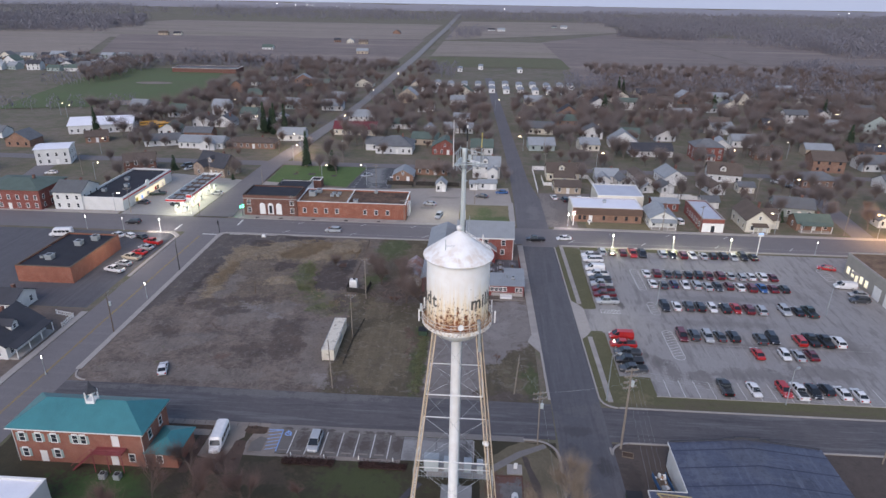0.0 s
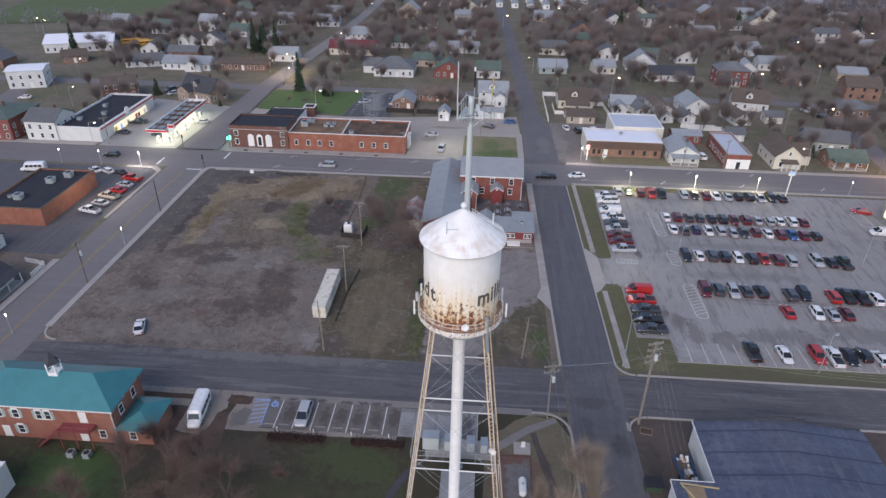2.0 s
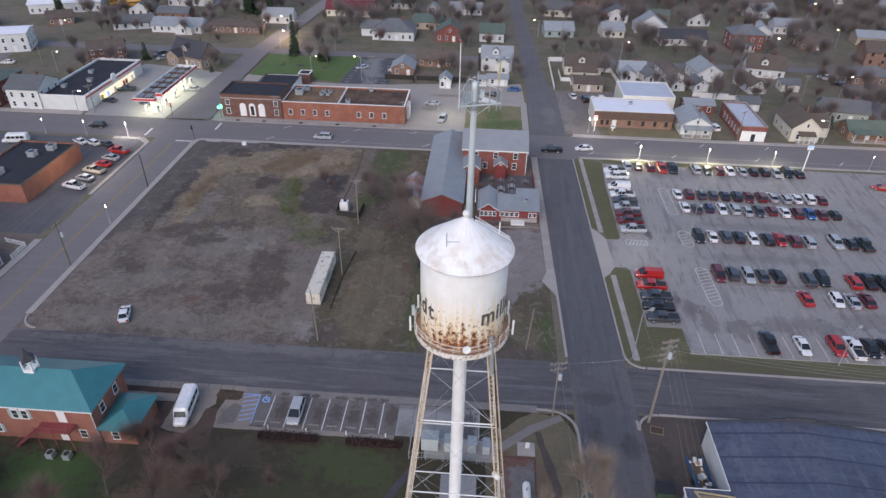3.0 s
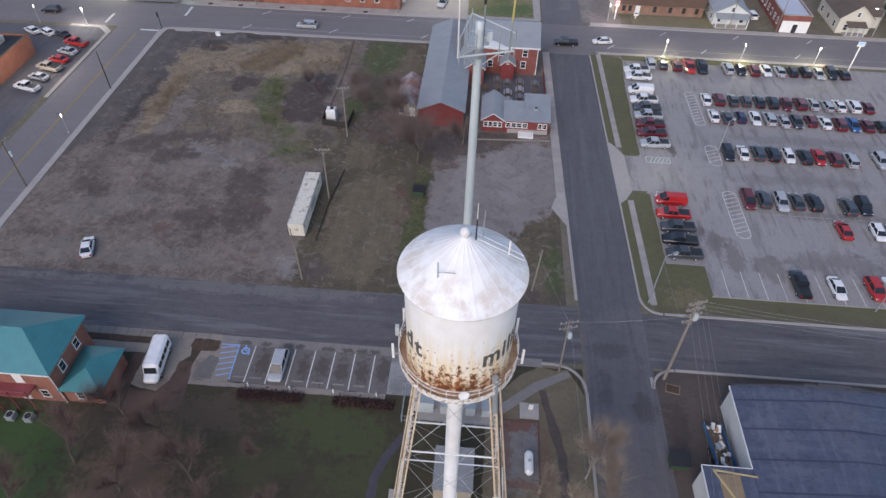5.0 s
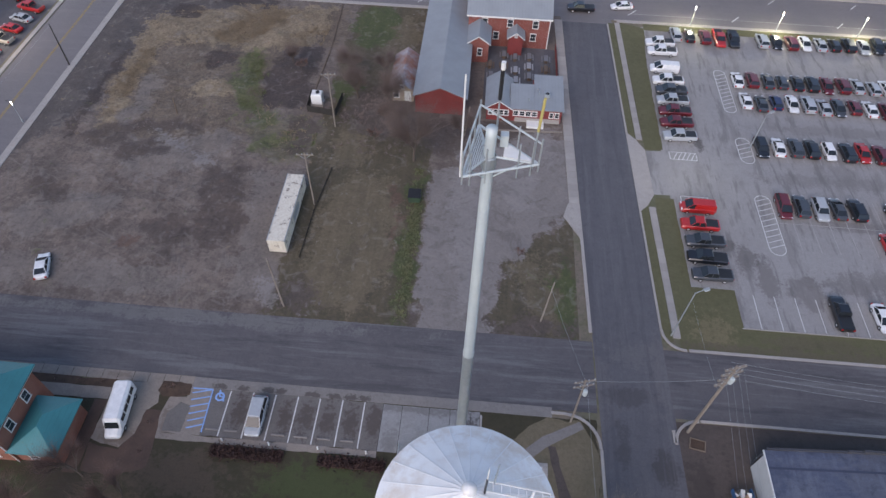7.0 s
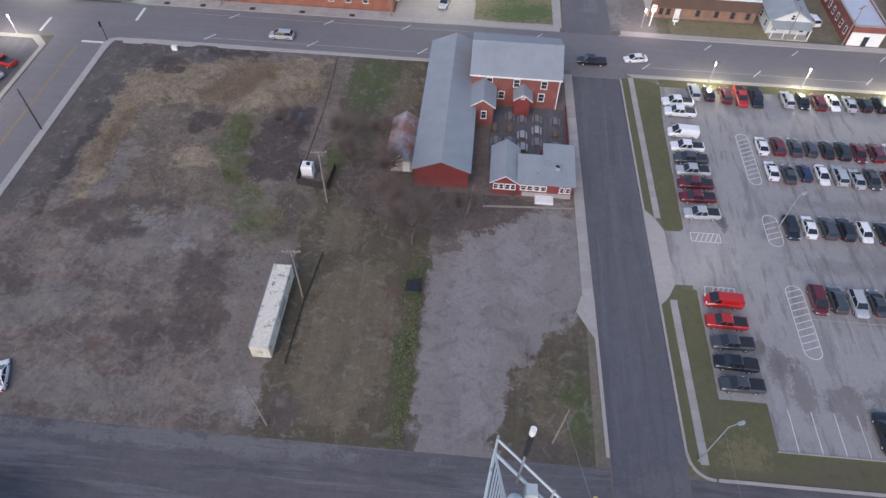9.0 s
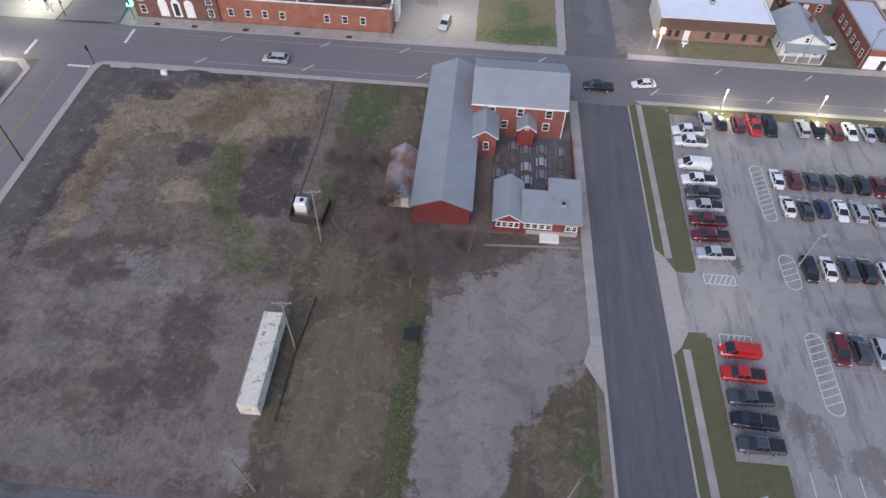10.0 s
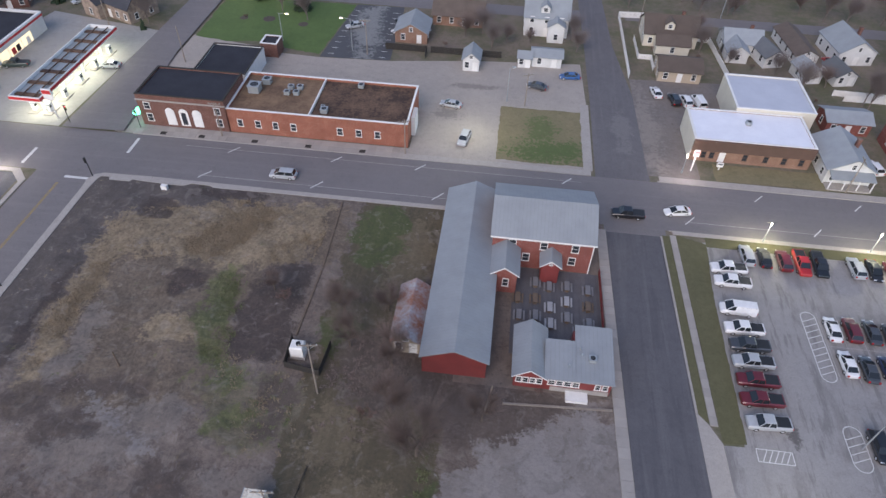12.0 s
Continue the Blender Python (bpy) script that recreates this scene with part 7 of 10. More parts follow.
picket_fence("timber_fence", [(-33.2, 146.2), (-28.0, 145.4), (-27.6, 150.6)], 1.4, "dark_wood", "dark timber fence round a gas tank", 0.16, 0.15)
picket_fence("timber_fence", [(-33.2, 146.2), (-33.4, 151)], 1.4, "dark_wood", "dark timber fence round a gas tank", 0.16, 0.15)
picket_fence("wire_fence", [(-27.2, 113), (-27.0, 122), (-26.0, 132)], 0.5, "dark_wood", "low dark fence with fallen brush", 0.5, 0.1)
picket_fence("patio_fence", [(12.1, 158), (12.1, 171)], 1.2, "red_paint", "dark red timber fence beside a patio", 0.16, 0.14)
for a, b in (((-33.4, 182.2), (-33.1, 175)), ((-33.1, 174.2), (-32.8, 166)), ((-32.8, 165.2), (-33.2, 152))):
    single("low_wall", Mesh().slab([(a[0] - 0.14, a[1]), (b[0] - 0.14, b[1]), (b[0] + 0.14, b[1]), (a[0] + 0.14, a[1])], 0.0, 0.22), MAT["wood"], "low weathered timber edging on the lot", "wall")
picket_fence("white_fence", [(25.1, 255), (25.3, 245.2), (28.4, 245.2), (28.4, 239.7)], 1.4, "trim", "white timber fence round a garden", 0.2, 0.18)
picket_fence("white_fence", [(68.2, 235.1), (79.6, 234.8)], 1.5, "trim", "white timber fence behind a cottage", 0.2, 0.18)
picket_fence("white_fence", [(22.3, 235.5), (22.2, 267.5), (29.3, 268.1)], 1.7, "trim", "white timber fence round a garden", 0.2, 0.18)
picket_fence("white_fence", [(40.6, 257.1), (44.1, 256.6), (45.5, 239.3)], 1.6, "trim", "white timber fence round a garden", 0.2, 0.18)
picket_fence("white_fence", [(70, 233), (86, 233)], 1.6, "trim", "white timber fence round a garden", 0.2, 0.18)
picket_fence("timber_fence", [(-26, 237), (-26, 240), (-36, 240)], 1.7, "dark_wood", "dark timber fence behind a car park", 0.2, 0.19)
picket_fence("timber_fence", [(-25, 240), (-8, 240)], 1.7, "dark_wood", "dark timber fence behind a car park", 0.2, 0.19)
picket_fence("porch_fence", [(-94.2, 122.4), (-94.4, 127.2), (-99.5, 128.4)], 1.2, "trim", "white porch railing of a cottage", 0.3, 0.1)


# school with its bell turret
MAT["stair_red"] = paint("dull_red_paint", (0.24, 0.055, 0.06), 0.6)
MAT["shutter"] = paint("pale_teal_shutter", (0.30, 0.40, 0.38), 0.6)
school = thing("school_house", "two-storey red brick school house with teal metal roof", "building", pose(-63.7, 84.2, 0))
part("wall", Mesh().box(-10.9, 10.9, -4.2, 4.2, -0.2, 6.9), MAT["school_brick"], school)
part("roof", hip_roof(21.8, 8.4, 6.95, 3.0, 0.6), MAT["teal_roof"], school)
part("eaves_board", Mesh().box(-11.4, 11.4, -4.75, 4.75, 6.72, 6.89), MAT["trim"], school)
for zz in (1.1, 4.2):
    for x in (-9.4, -6.6, -4.0, -0.4, 0.9):
        if zz > 2 or x in (-9.4, -4.0):
            q = window(school, x, -4.2, zz, 0, 0.9, 1.5)
            for s in (-1, 1):
                part("shutter", Mesh().box(s * 0.78 - 0.2, s * 0.78 + 0.2, -0.05, 0.01, -0.05, 1.55), MAT["shutter"], q)
            part("arch", Mesh().box(-0.5, 0.5, -0.075, 0.02, 1.62, 1.82), MAT["trim"], q)
    for y in (-1.9, 1.7):
        window(school, 10.9, y, zz, 90, 0.9, 1.5)
door(school, -6.4, -4.2, 0.1, 0)
door(school, 5.6, -4.2, 0.1, 0)
door(school, 6.3, -4.2, 3.9, 0, 1.0, 2.0)
window(school, 8.6, -4.2, 1.1, 0)
stair = part("fire_stair", Mesh().box(3.0, 8.0, -6.0, -4.2, 3.55, 3.7), MAT["stair_red"], school, "dull red fire stair")
st = Mesh()
for k in range(12):
    st.box(3.0 - 0.32 * (k + 1), 3.0 - 0.32 * k, -6.0, -5.0, 3.4 - 0.3 * k, 3.46 - 0.3 * k)
part("step", st, MAT["stair_red"], stair)
for x in (3.1, 5.5, 7.9):
    part("post", Mesh().box(x - 0.06, x + 0.06, -6.0, -5.9, 0, 4.6), MAT["stair_red"], stair)
part("rail", Mesh().tube((3, -6, 4.6), (8, -6, 4.6), 0.05).tube((3, -6, 4.6), (-0.9, -6, 1.0), 0.05), MAT["stair_red"], stair)
tur = part("bell_turret", Mesh().box(-0.75, 0.75, -0.75, 0.75, 9.2, 10.0), MAT["trim"], school, "white bell turret")
tur.location = (1.0, 0.0, 0)
for sx in (-0.65, 0.65):
    for sy in (-0.65, 0.65):
        part("turret_post", Mesh().box(sx - 0.1, sx + 0.1, sy - 0.1, sy + 0.1, 10.0, 11.3), MAT["trim"], tur)
part("turret_arch", Mesh().box(-0.75, 0.75, -0.75, 0.75, 11.2, 11.5), MAT["trim"], tur)
part("turret_roof", Mesh().lathe([(1.25, 11.5), (0.6, 12.2), (0.02, 13.6)], 4), MAT["dark_shingle"], tur)
for x in (5.0, 7.4):
    u = part("condenser", Mesh().box(x - 0.5, x + 0.5, -7.6, -6.6, 0.05, 1.0), MAT["galvanised"], school, "grey air-conditioning unit")
    part("fan_guard", Mesh().lathe([(0.05, 1.02), (0.4, 1.02), (0.42, 1.0)], 12, x, -7.1), MAT["black"], u)
part("gutter", Mesh().box(-11.5, 11.5, -4.9, -4.76, 6.8, 6.95), MAT["trim"], school)
for x in (-10.8, 10.8):
    part("downpipe", Mesh().tube((x, -4.28, 0), (x, -4.28, 6.8), 0.06, sides=6), MAT["trim"], school)
sa = part("annexe", Mesh().box(-2.5, 2.5, -3.2, 3.2, -0.2, 2.9), MAT["school_brick"], school)
sa.location = (13.55, -0.85, 0)
part("annexe_roof", hip_roof(5.0, 6.4, 2.95, 1.5, 0.4), MAT["teal_roof"], sa)
window(sa, -0.4, -3.2, 1.0, 0)
flat_block(-78, -63.6, 58, 71.5, 4.5, "white_siding", "white_roof", "low white building with white flat roof", "white_building", 0.3)

# workshop with the dark blue roof
MAT["plank_worn"] = two_tone("worn_edging_timber", (0.22, 0.17, 0.125), (0.14, 0.11, 0.085), 0.9, 4, 0.9)
MAT["plywood"] = two_tone("weathered_plywood", (0.30, 0.22, 0.13), (0.20, 0.145, 0.09), 0.8, 4, 0.85)
MAT["plank"] = two_tone("yellow_timber", (0.50, 0.40, 0.20), (0.38, 0.30, 0.15), 0.9, 4, 0.8)
ws = thing("workshop", "wide white metal workshop with dark blue membrane roof", "building", pose(45.0, 74.0, 0))
part("wall", Mesh().box(-12, 12, -14, 13.0, -0.2, 4.6), MAT["white_siding"], ws)
m = Mesh()
prof = [(-12.3, 4.65), (0, 5.9), (12.3, 4.65), (12.3, 4.8), (0, 6.1), (-12.3, 4.8)]
m.loft([[(x, y, z) for x, z in prof] for y in (-14.2, 13.2)])
part("roof", m, MAT["blue_roof"], ws, "dark blue membrane roof")
for k in range(7):
    y = -13 + 4.0 * k
    part("lap_seam", Mesh().add([(-12.3, y, 4.84), (0, y, 6.14), (12.3, y, 4.84), (12.3, y + 0.25, 4.84), (0, y + 0.25, 6.14), (-12.3, y + 0.25, 4.84)], [(0, 1, 4, 5), (1, 2, 3, 4)]), MAT["roof_lap"], ws)
stp = [(-12, 0), (-12, 5.0), (-3.5, 5.9), (-3.5, 6.2), (-1.9, 6.25), (-1.9, 6.6), (2.2, 6.6), (2.2, 6.25), (3.8, 6.2), (3.8, 5.9), (12, 5.0), (12, 0)]
m = Mesh().add([(x, 13.2, z) for x, z in stp] + [(x, 13.45, z) for x, z in stp], [tuple(range(12)), tuple(range(23, 11, -1))] + [(i, (i + 1) % 12, 12 + (i + 1) % 12, 12 + i) for i in range(12)])
part("parapet", m, MAT["dark_shingle"], ws, "stepped dark parapet")
wing = part("wing", Mesh().box(-17.9, -12.02, -14, 1.7, -0.2, 4.5), MAT["white_siding"], ws, "white sided wing of the workshop")
part("wing_roof", Mesh().box(-18.1, -12.32, -14.2, 1.9, 4.55, 4.75), MAT["blue_roof"], wing)
part("roof_edge", Mesh().box(-18.16, -18.1, -14.2, 1.96, 4.5, 4.85).box(-18.1, -12.3, 1.9, 1.96, 4.5, 4.85), MAT["trim"], wing)
part("roof_edge", Mesh().box(-12.4, -12.32, 1.96, 13.2, 4.62, 4.9), MAT["trim"], ws)
single("plywood_sheet", Mesh().box(28.6, 31.0, 71.9, 75.0, 4.75, 4.79), MAT["plywood"], "tan plywood sheet lying on a dark blue roof", "board")
for q in ([(28.0, 75.3), (28.2, 75.4), (30.0, 72.0), (29.8, 71.9)], [(28.0, 75.3), (28.0, 75.5), (33.0, 75.0), (33.0, 74.8)]):
    single("timber_plank", Mesh().slab(q, 4.80, 4.9), MAT["plank"], "pale yellow timber plank lying on a roof", "plank", "roof planks")
skip = thing("scrap_trailer", "blue flatbed trailer heaped with scrap", "trailer", pose(31.2, 80.2, 0, 0, 0, 6))
part("bed", Mesh().box(-1.1, 1.1, -3.6, 3.6, 0.6, 0.75), MAT["wood"], skip)
for s in (-1.1, 1.02):
    part("side", Mesh().box(s, s + 0.08, -3.6, 3.6, 0.75, 1.5), paint("blue_trailer_paint", (0.03, 0.10, 0.22), 0.5), skip)
for y in (-1.2, 0.2):
    for s in (-1.15, 1.15):
        part("wheel", Mesh().tube((s - 0.1, y, 0.36), (s + 0.1, y, 0.36), 0.36, sides=14), MAT["tyre"], skip)
for k in range(26):
    x, y = rng.uniform(-0.8, 0.8), rng.uniform(-3.2, 3.2)
    s = rng.uniform(0.15, 0.5)
    q = part("scrap", Mesh().box(-s, s, -s * 0.5, s * 0.5, 0, s * 0.6), MAT[rng.choice(["galvanised", "trim", "rust", "black", "pale_steel", "wood"])], skip)
    q.matrix_basis = pose(x, y, rng.uniform(0.8, 1.2), rng.uniform(-25, 25), rng.uniform(-25, 25), rng.uniform(0, 180))
# dealership at the east end of the car park
dl = thing("dealership", "grey and white showroom building with lit entrance", "building", pose(116, 158, 0))
MAT["render_grey"] = two_tone("warm_grey_render", (0.33, 0.31, 0.28), (0.25, 0.235, 0.215), 0.4, 3, 0.8)
MAT["window_glow"] = glow("lit_window", (1.0, 0.90, 0.62), 0.45)
part("wall", Mesh().box(-13, 13, -22, 12, -0.2, 6.0), MAT["render_grey"], dl)
part("parapet", Mesh().box(-13.1, -12.8, -22.1, 12.1, 6.0, 6.5).box(-12.8, 13.1, 11.8, 12.1, 6.0, 6.5).box(-12.8, 13.1, -22.1, -21.8, 6.0, 6.5), MAT["concrete"], dl)
part("roof", Mesh().box(-12.8, 13.1, -21.8, 11.8, 6.0, 6.2), MAT["tan_roof"], dl)
for y in (10.0, 7.6, 3.4, 1.0):
    q = part("window", Mesh().box(-13.08, -13.0, y - 0.75, y + 0.75, 1.0, 3.0), MAT["trim"], dl)
    part("pane", Mesh().box(-13.12, -13.08, y - 0.62, y + 0.62, 1.1, 2.9), MAT["window_glow"], q, "lit window pane")
q = part("door", Mesh().box(-13.08, -13.0, 4.9, 6.3, 0, 2.5), MAT["trim"], dl)
part("pane", Mesh().box(-13.12, -13.08, 5.05, 6.15, 0.2, 2.3), MAT["window_glow"], q, "lit glass door")
part("canopy", Mesh().box(-14.4, -13.0, 4.4, 6.8, 2.9, 3.1), MAT["concrete"], dl)
for y in (-4.0, -9.0, -14.0):
    part("garage_door", Mesh().box(-13.07, -13.0, y - 1.6, y + 1.6, 0, 3.4), MAT["trim"], dl, "white roller door")


# ---------------------------------------------------------------- vehicles
CAR_MESH = {}
SPEC = {  # length, half width, bonnet height, belt height, roof height
    "sedan": (4.8, 0.91, 0.86, 0.98, 1.45), "hatch": (4.2, 0.88, 0.92, 1.02, 1.52), "suv": (4.8, 0.96, 1.06, 1.16, 1.75), "pickup": (5.8, 1.0, 1.12, 1.22, 1.88), "van": (5.4, 1.0, 1.18, 1.30, 2.05), "minivan": (5.1, 0.98, 0.98, 1.12, 1.75)}


def ring_at(y, hw, zb, zt, r=0.12):
    return [(-hw + r, y, zb), (hw - r, y, zb), (hw, y, zb + r), (hw, y, zt - r * 1.2), (hw - r * 1.3, y, zt), (-hw + r * 1.3, y, zt), (-hw, y, zt - r * 1.2), (-hw, y, zb + r)]


def car_meshes(kind):
    if kind in CAR_MESH:
        return CAR_MESH[kind]
    L, hw, zb, belt, roof = SPEC[kind]
    f, g = L / 2, -L / 2
    gc = 0.20 if kind in ("sedan", "hatch", "minivan") else 0.30
    body = Mesh()
    if kind == "pickup":
        st = [(g, 0.93, 0.5, belt * 0.96), (g + 0.15, 0.99, gc + 0.1, belt), (-0.2, 1.0, gc, belt), (0.9, 1.0, gc, belt), (1.3, 1.0, gc, zb + 0.03), (f - 0.5, 0.98, gc, zb - 0.05), (f - 0.08, 0.93, gc + 0.1, zb - 0.14), (f, 0.86, 0.5, zb - 0.3)]
        cab = (-0.65, -0.5, 0.95, 1.65)
    elif kind == "van":
        st = [(g, 0.9, 0.5, belt * 0.96), (g + 0.12, 1.0, gc, belt), (1.2, 1.0, gc, belt), (1.7, 1.0, gc, zb), (f - 0.3, 0.95, gc, zb - 0.2), (f, 0.85, 0.45, zb - 0.4)]
        cab = (g + 0.05, g + 0.15, 1.0, 2.0)
    elif kind in ("suv", "minivan", "hatch"):
        st = [(g, hw - 0.1, 0.45, belt * 0.9), (g + 0.15, hw - 0.02, gc, belt), (0.4, hw, gc, belt), (0.9, hw, gc, zb + 0.04), (f - 0.5, hw - 0.03, gc, zb - 0.06), (f - 0.1, hw - 0.1, gc + 0.08, zb - 0.2), (f, hw - 0.2, 0.42, zb - 0.35)]
        cab = (g + 0.12, g + 0.55, 0.55, 1.25 if kind != "minivan" else 1.6)
    else:
        st = [(g, hw - 0.15, 0.42, belt * 0.82), (g + 0.2, hw - 0.05, gc + 0.05, belt * 0.96), (g + 0.9, hw, gc, belt), (0.6, hw, gc, belt - 0.02), (1.0, hw, gc, zb), (f - 0.6, hw - 0.04, gc, zb - 0.08), (f - 0.12, hw - 0.14, gc + 0.05, zb - 0.22), (f, hw - 0.28, 0.4, zb - 0.36)]
        cab = (g + 0.55, g + 1.35, 0.35, 1.35)
    body.loft([ring_at(*s) for s in st])
    rb, rt, ft, fb = cab
    hb, ht = hw - 0.07, hw - 0.26
    zr = roof - 0.06
    glass = Mesh().loft([[(-hb, rb, belt - 0.05), (hb, rb, belt - 0.05), (hb, fb, belt - 0.05), (-hb, fb, belt - 0.05)], [(-ht, rt, zr), (ht, rt, zr), (ht, ft, zr), (-ht, ft, zr)]])
    e = 0.02
    body.loft([[(-ht - e, rt - e, zr), (ht + e, rt - e, zr), (ht + e, ft + e, zr), (-ht - e, ft + e, zr)], [(-ht + 0.1, rt + 0.1, roof), (ht - 0.1, rt + 0.1, roof), (ht - 0.1, ft - 0.12, roof), (-ht + 0.1, ft - 0.12, roof)]])
    for s in (-1, 1):  # pillars
        for yb, yt in ((rb, rt), (fb, ft), ((rb + fb) / 2 - 0.1, (rt + ft) / 2)):
            body.tube((s * (hb + 0.005), yb, belt - 0.04), (s * (ht + 0.01), yt, zr + 0.02), 0.05, sides=4)
        if kind == "van":
            body.add([(s * (hb + 0.02), rb, belt - 0.05), (s * (hb + 0.02), 0.7, belt - 0.05), (s * (ht + 0.03), 0.6, zr), (s * (ht + 0.03), rt, zr)], [(0, 1, 2, 3)])
    bed = None
    if kind == "pickup":
        bed = Mesh().box(-0.8, 0.8, g + 0.22, -0.75, belt - 0.02, belt + 0.012)
    wheel = Mesh().lathe([(0.20, -0.12), (0.33, -0.12), (0.36, -0.06), (0.36, 0.06), (0.33, 0.12), (0.20, 0.12)], 14)
    rim = Mesh().lathe([(0.0, 0.11), (0.21, 0.10)], 10)
    hl = Mesh().box(-0.2, 0.2, -0.1, 0.06, -0.09, 0.09)
    tl = Mesh().box(-0.13, 0.13, -0.05, 0.1, -0.14, 0.14)
    CAR_MESH[kind] = dict(body=recalc(body.data("body", CAR_PAINT["w"])), glass=recalc(glass.data("glasshouse", MAT["car_glass"])), bed=bed and bed.data("cargo_bed", MAT["black"]), wheel=wheel.data("tyre", MAT["tyre"]), rim=rim.data("rim", MAT["rim"]),
                          hl=hl.data("headlight", MAT["head_glass"]), tl=tl.data("tail_light", MAT["tail_glass"]), st=st)
    return CAR_MESH[kind]


NAMES = {"sedan": "sedan", "hatch": "hatchback", "suv": "sport utility car", "pickup": "pickup truck", "van": "panel van", "minivan": "minivan"}


def car(kind, colour, x, y, turn=0.0, where="parked in the car park", z=0.05, group=""):
    ms = CAR_MESH.get(kind) or car_meshes(kind)
    L, hw, zb, belt, roof = SPEC[kind]
    o = thing({"pickup": "pickup_truck", "van": "van", "minivan": "minivan"}.get(kind, "car"), "%s %s %s" % (PAINTS[colour][0], NAMES[kind], where), "car" if kind in ("sedan", "hatch", "suv") else NAMES[kind].split()[-1], pose(x, y, z, 0, 0, turn), group)
    b = part("body", ms["body"], None, o)
    b.material_slots[0].link = "OBJECT"
    b.material_slots[0].material = CAR_PAINT[colour]
    part("glasshouse", ms["glass"], None, o)
    if ms["bed"]:
        part("cargo_bed", ms["bed"], None, o)
    for sx in (-1, 1):
        for sy in (-1, 1):
            wob = part("wheel", ms["wheel"], None, o)
            wob.matrix_basis = pose(sx * (hw - 0.11), sy * L * 0.30, 0.36, 0, sx * 90, 0)
            part("rim", ms["rim"], None, wob)
        h = part("headlight", ms["hl"], None, o)
        h.location = (sx * (hw - 0.32), L / 2 - 0.14, zb - 0.28)
        q = part("tail_light", ms["tl"], None, o)
        q.location = (sx * (hw - 0.2), -L / 2 + 0.02, belt - 0.25)
    return o


def car_row(code, x0, y, pitch, turn, kinds):
    """One row of bays: a letter is a car's colour, a dot an empty bay."""
    for k, c in enumerate(code):
        if c != ".":
            kind = kinds[k % len(kinds)]
            if c.isupper():
                kind, c = "pickup", c.lower()
            car(kind, c, x0 + pitch * k + rng.uniform(-0.12, 0.12), y + rng.uniform(-0.35, 0.35), turn + rng.uniform(-2, 2) + (180 if rng.random() < 0.25 else 0), group="parked cars")


car_row("skmRK.skmwskkskk", 37.2, 177.8, 2.93, 0, ["suv", "sedan", "suv", "sedan", "sedan", "hatch"])
car_row("wmggkkmmsswwm", 46.9, 163.9, 2.84, 0, ["sedan", "suv", "sedan", "hatch", "sedan", "suv"])
car_row("wgnwssgmwmbmk", 47.1, 157.1, 2.84, 0, ["sedan", "sedan", "hatch", "sedan", "suv"])
car_row("kwgkwkrms.skT", 47.0, 144.4, 2.93, 0, ["suv", "sedan", "suv", "suv", "hatch"])
car_row("mgsgk.gk.rKKw", 47.4, 130.3, 2.88, 0, ["minivan", "suv", "suv", "sedan", "suv"])
car_row(".....r.wsm...", 47.4, 123.9, 2.88, 0, ["sedan", "hatch", "sedan"])
car_row("K.w.rWk.ww.", 50.3, 110.0, 2.86, 0, ["sedan", "suv", "sedan"])
car("hatch", "k", 70.3, 111.0, 4, group="parked cars")
for c, kind, y in (("w", "pickup", 174.6), ("w", "pickup", 171.6), ("w", "van", 165.7), ("w", "pickup", 161.9), ("g", "pickup", 158.8), ("s", "pickup", 155.8), ("m", "pickup", 152.6), ("m", "pickup", 149.4), ("s", "pickup", 145.8),
                   ("r", "van", 128.6), ("r", "pickup", 125.0), ("g", "pickup", 121.6), ("k", "pickup", 118.4), ("g", "pickup", 115.2)):
    car(kind, c, 33.3 + rng.uniform(-0.2, 0.2), y, 90 + rng.uniform(-3, 3) - (0 if y > 140 else 0), group="parked cars")
car("sedan", "r", 99.2, 172.0, 70)
car("van", "w", 98.4, 160, 85)
car("sedan", "s", 99.6, 155.6, 90)
car("suv", "g", 98.0, 151.9, 90)
car("minivan", "s", -26.8, 87.7, 181, "parked in a marked stall")
car("sedan", "w", -63.3, 107.4, 20, "parked alone on the vacant lot")
for c, kind, x, y, t in (("w", "sedan", -111, 177.5, 60), ("w", "hatch", -107, 177, 60), ("k", "sedan", -103, 176.5, 60), ("r", "pickup", -97.5, 172.6, 75), ("s", "sedan", -97.6, 168.6, 75), ("r", "sedan", -97.8, 164.8, 75), ("c", "pickup", -98, 161, 75), ("s", "sedan", -98.2, 157, 75), ("w", "pickup", -98.4, 152.6, 75)):
    car(kind, c, x, y, t, "on the used car lot", group="used cars")
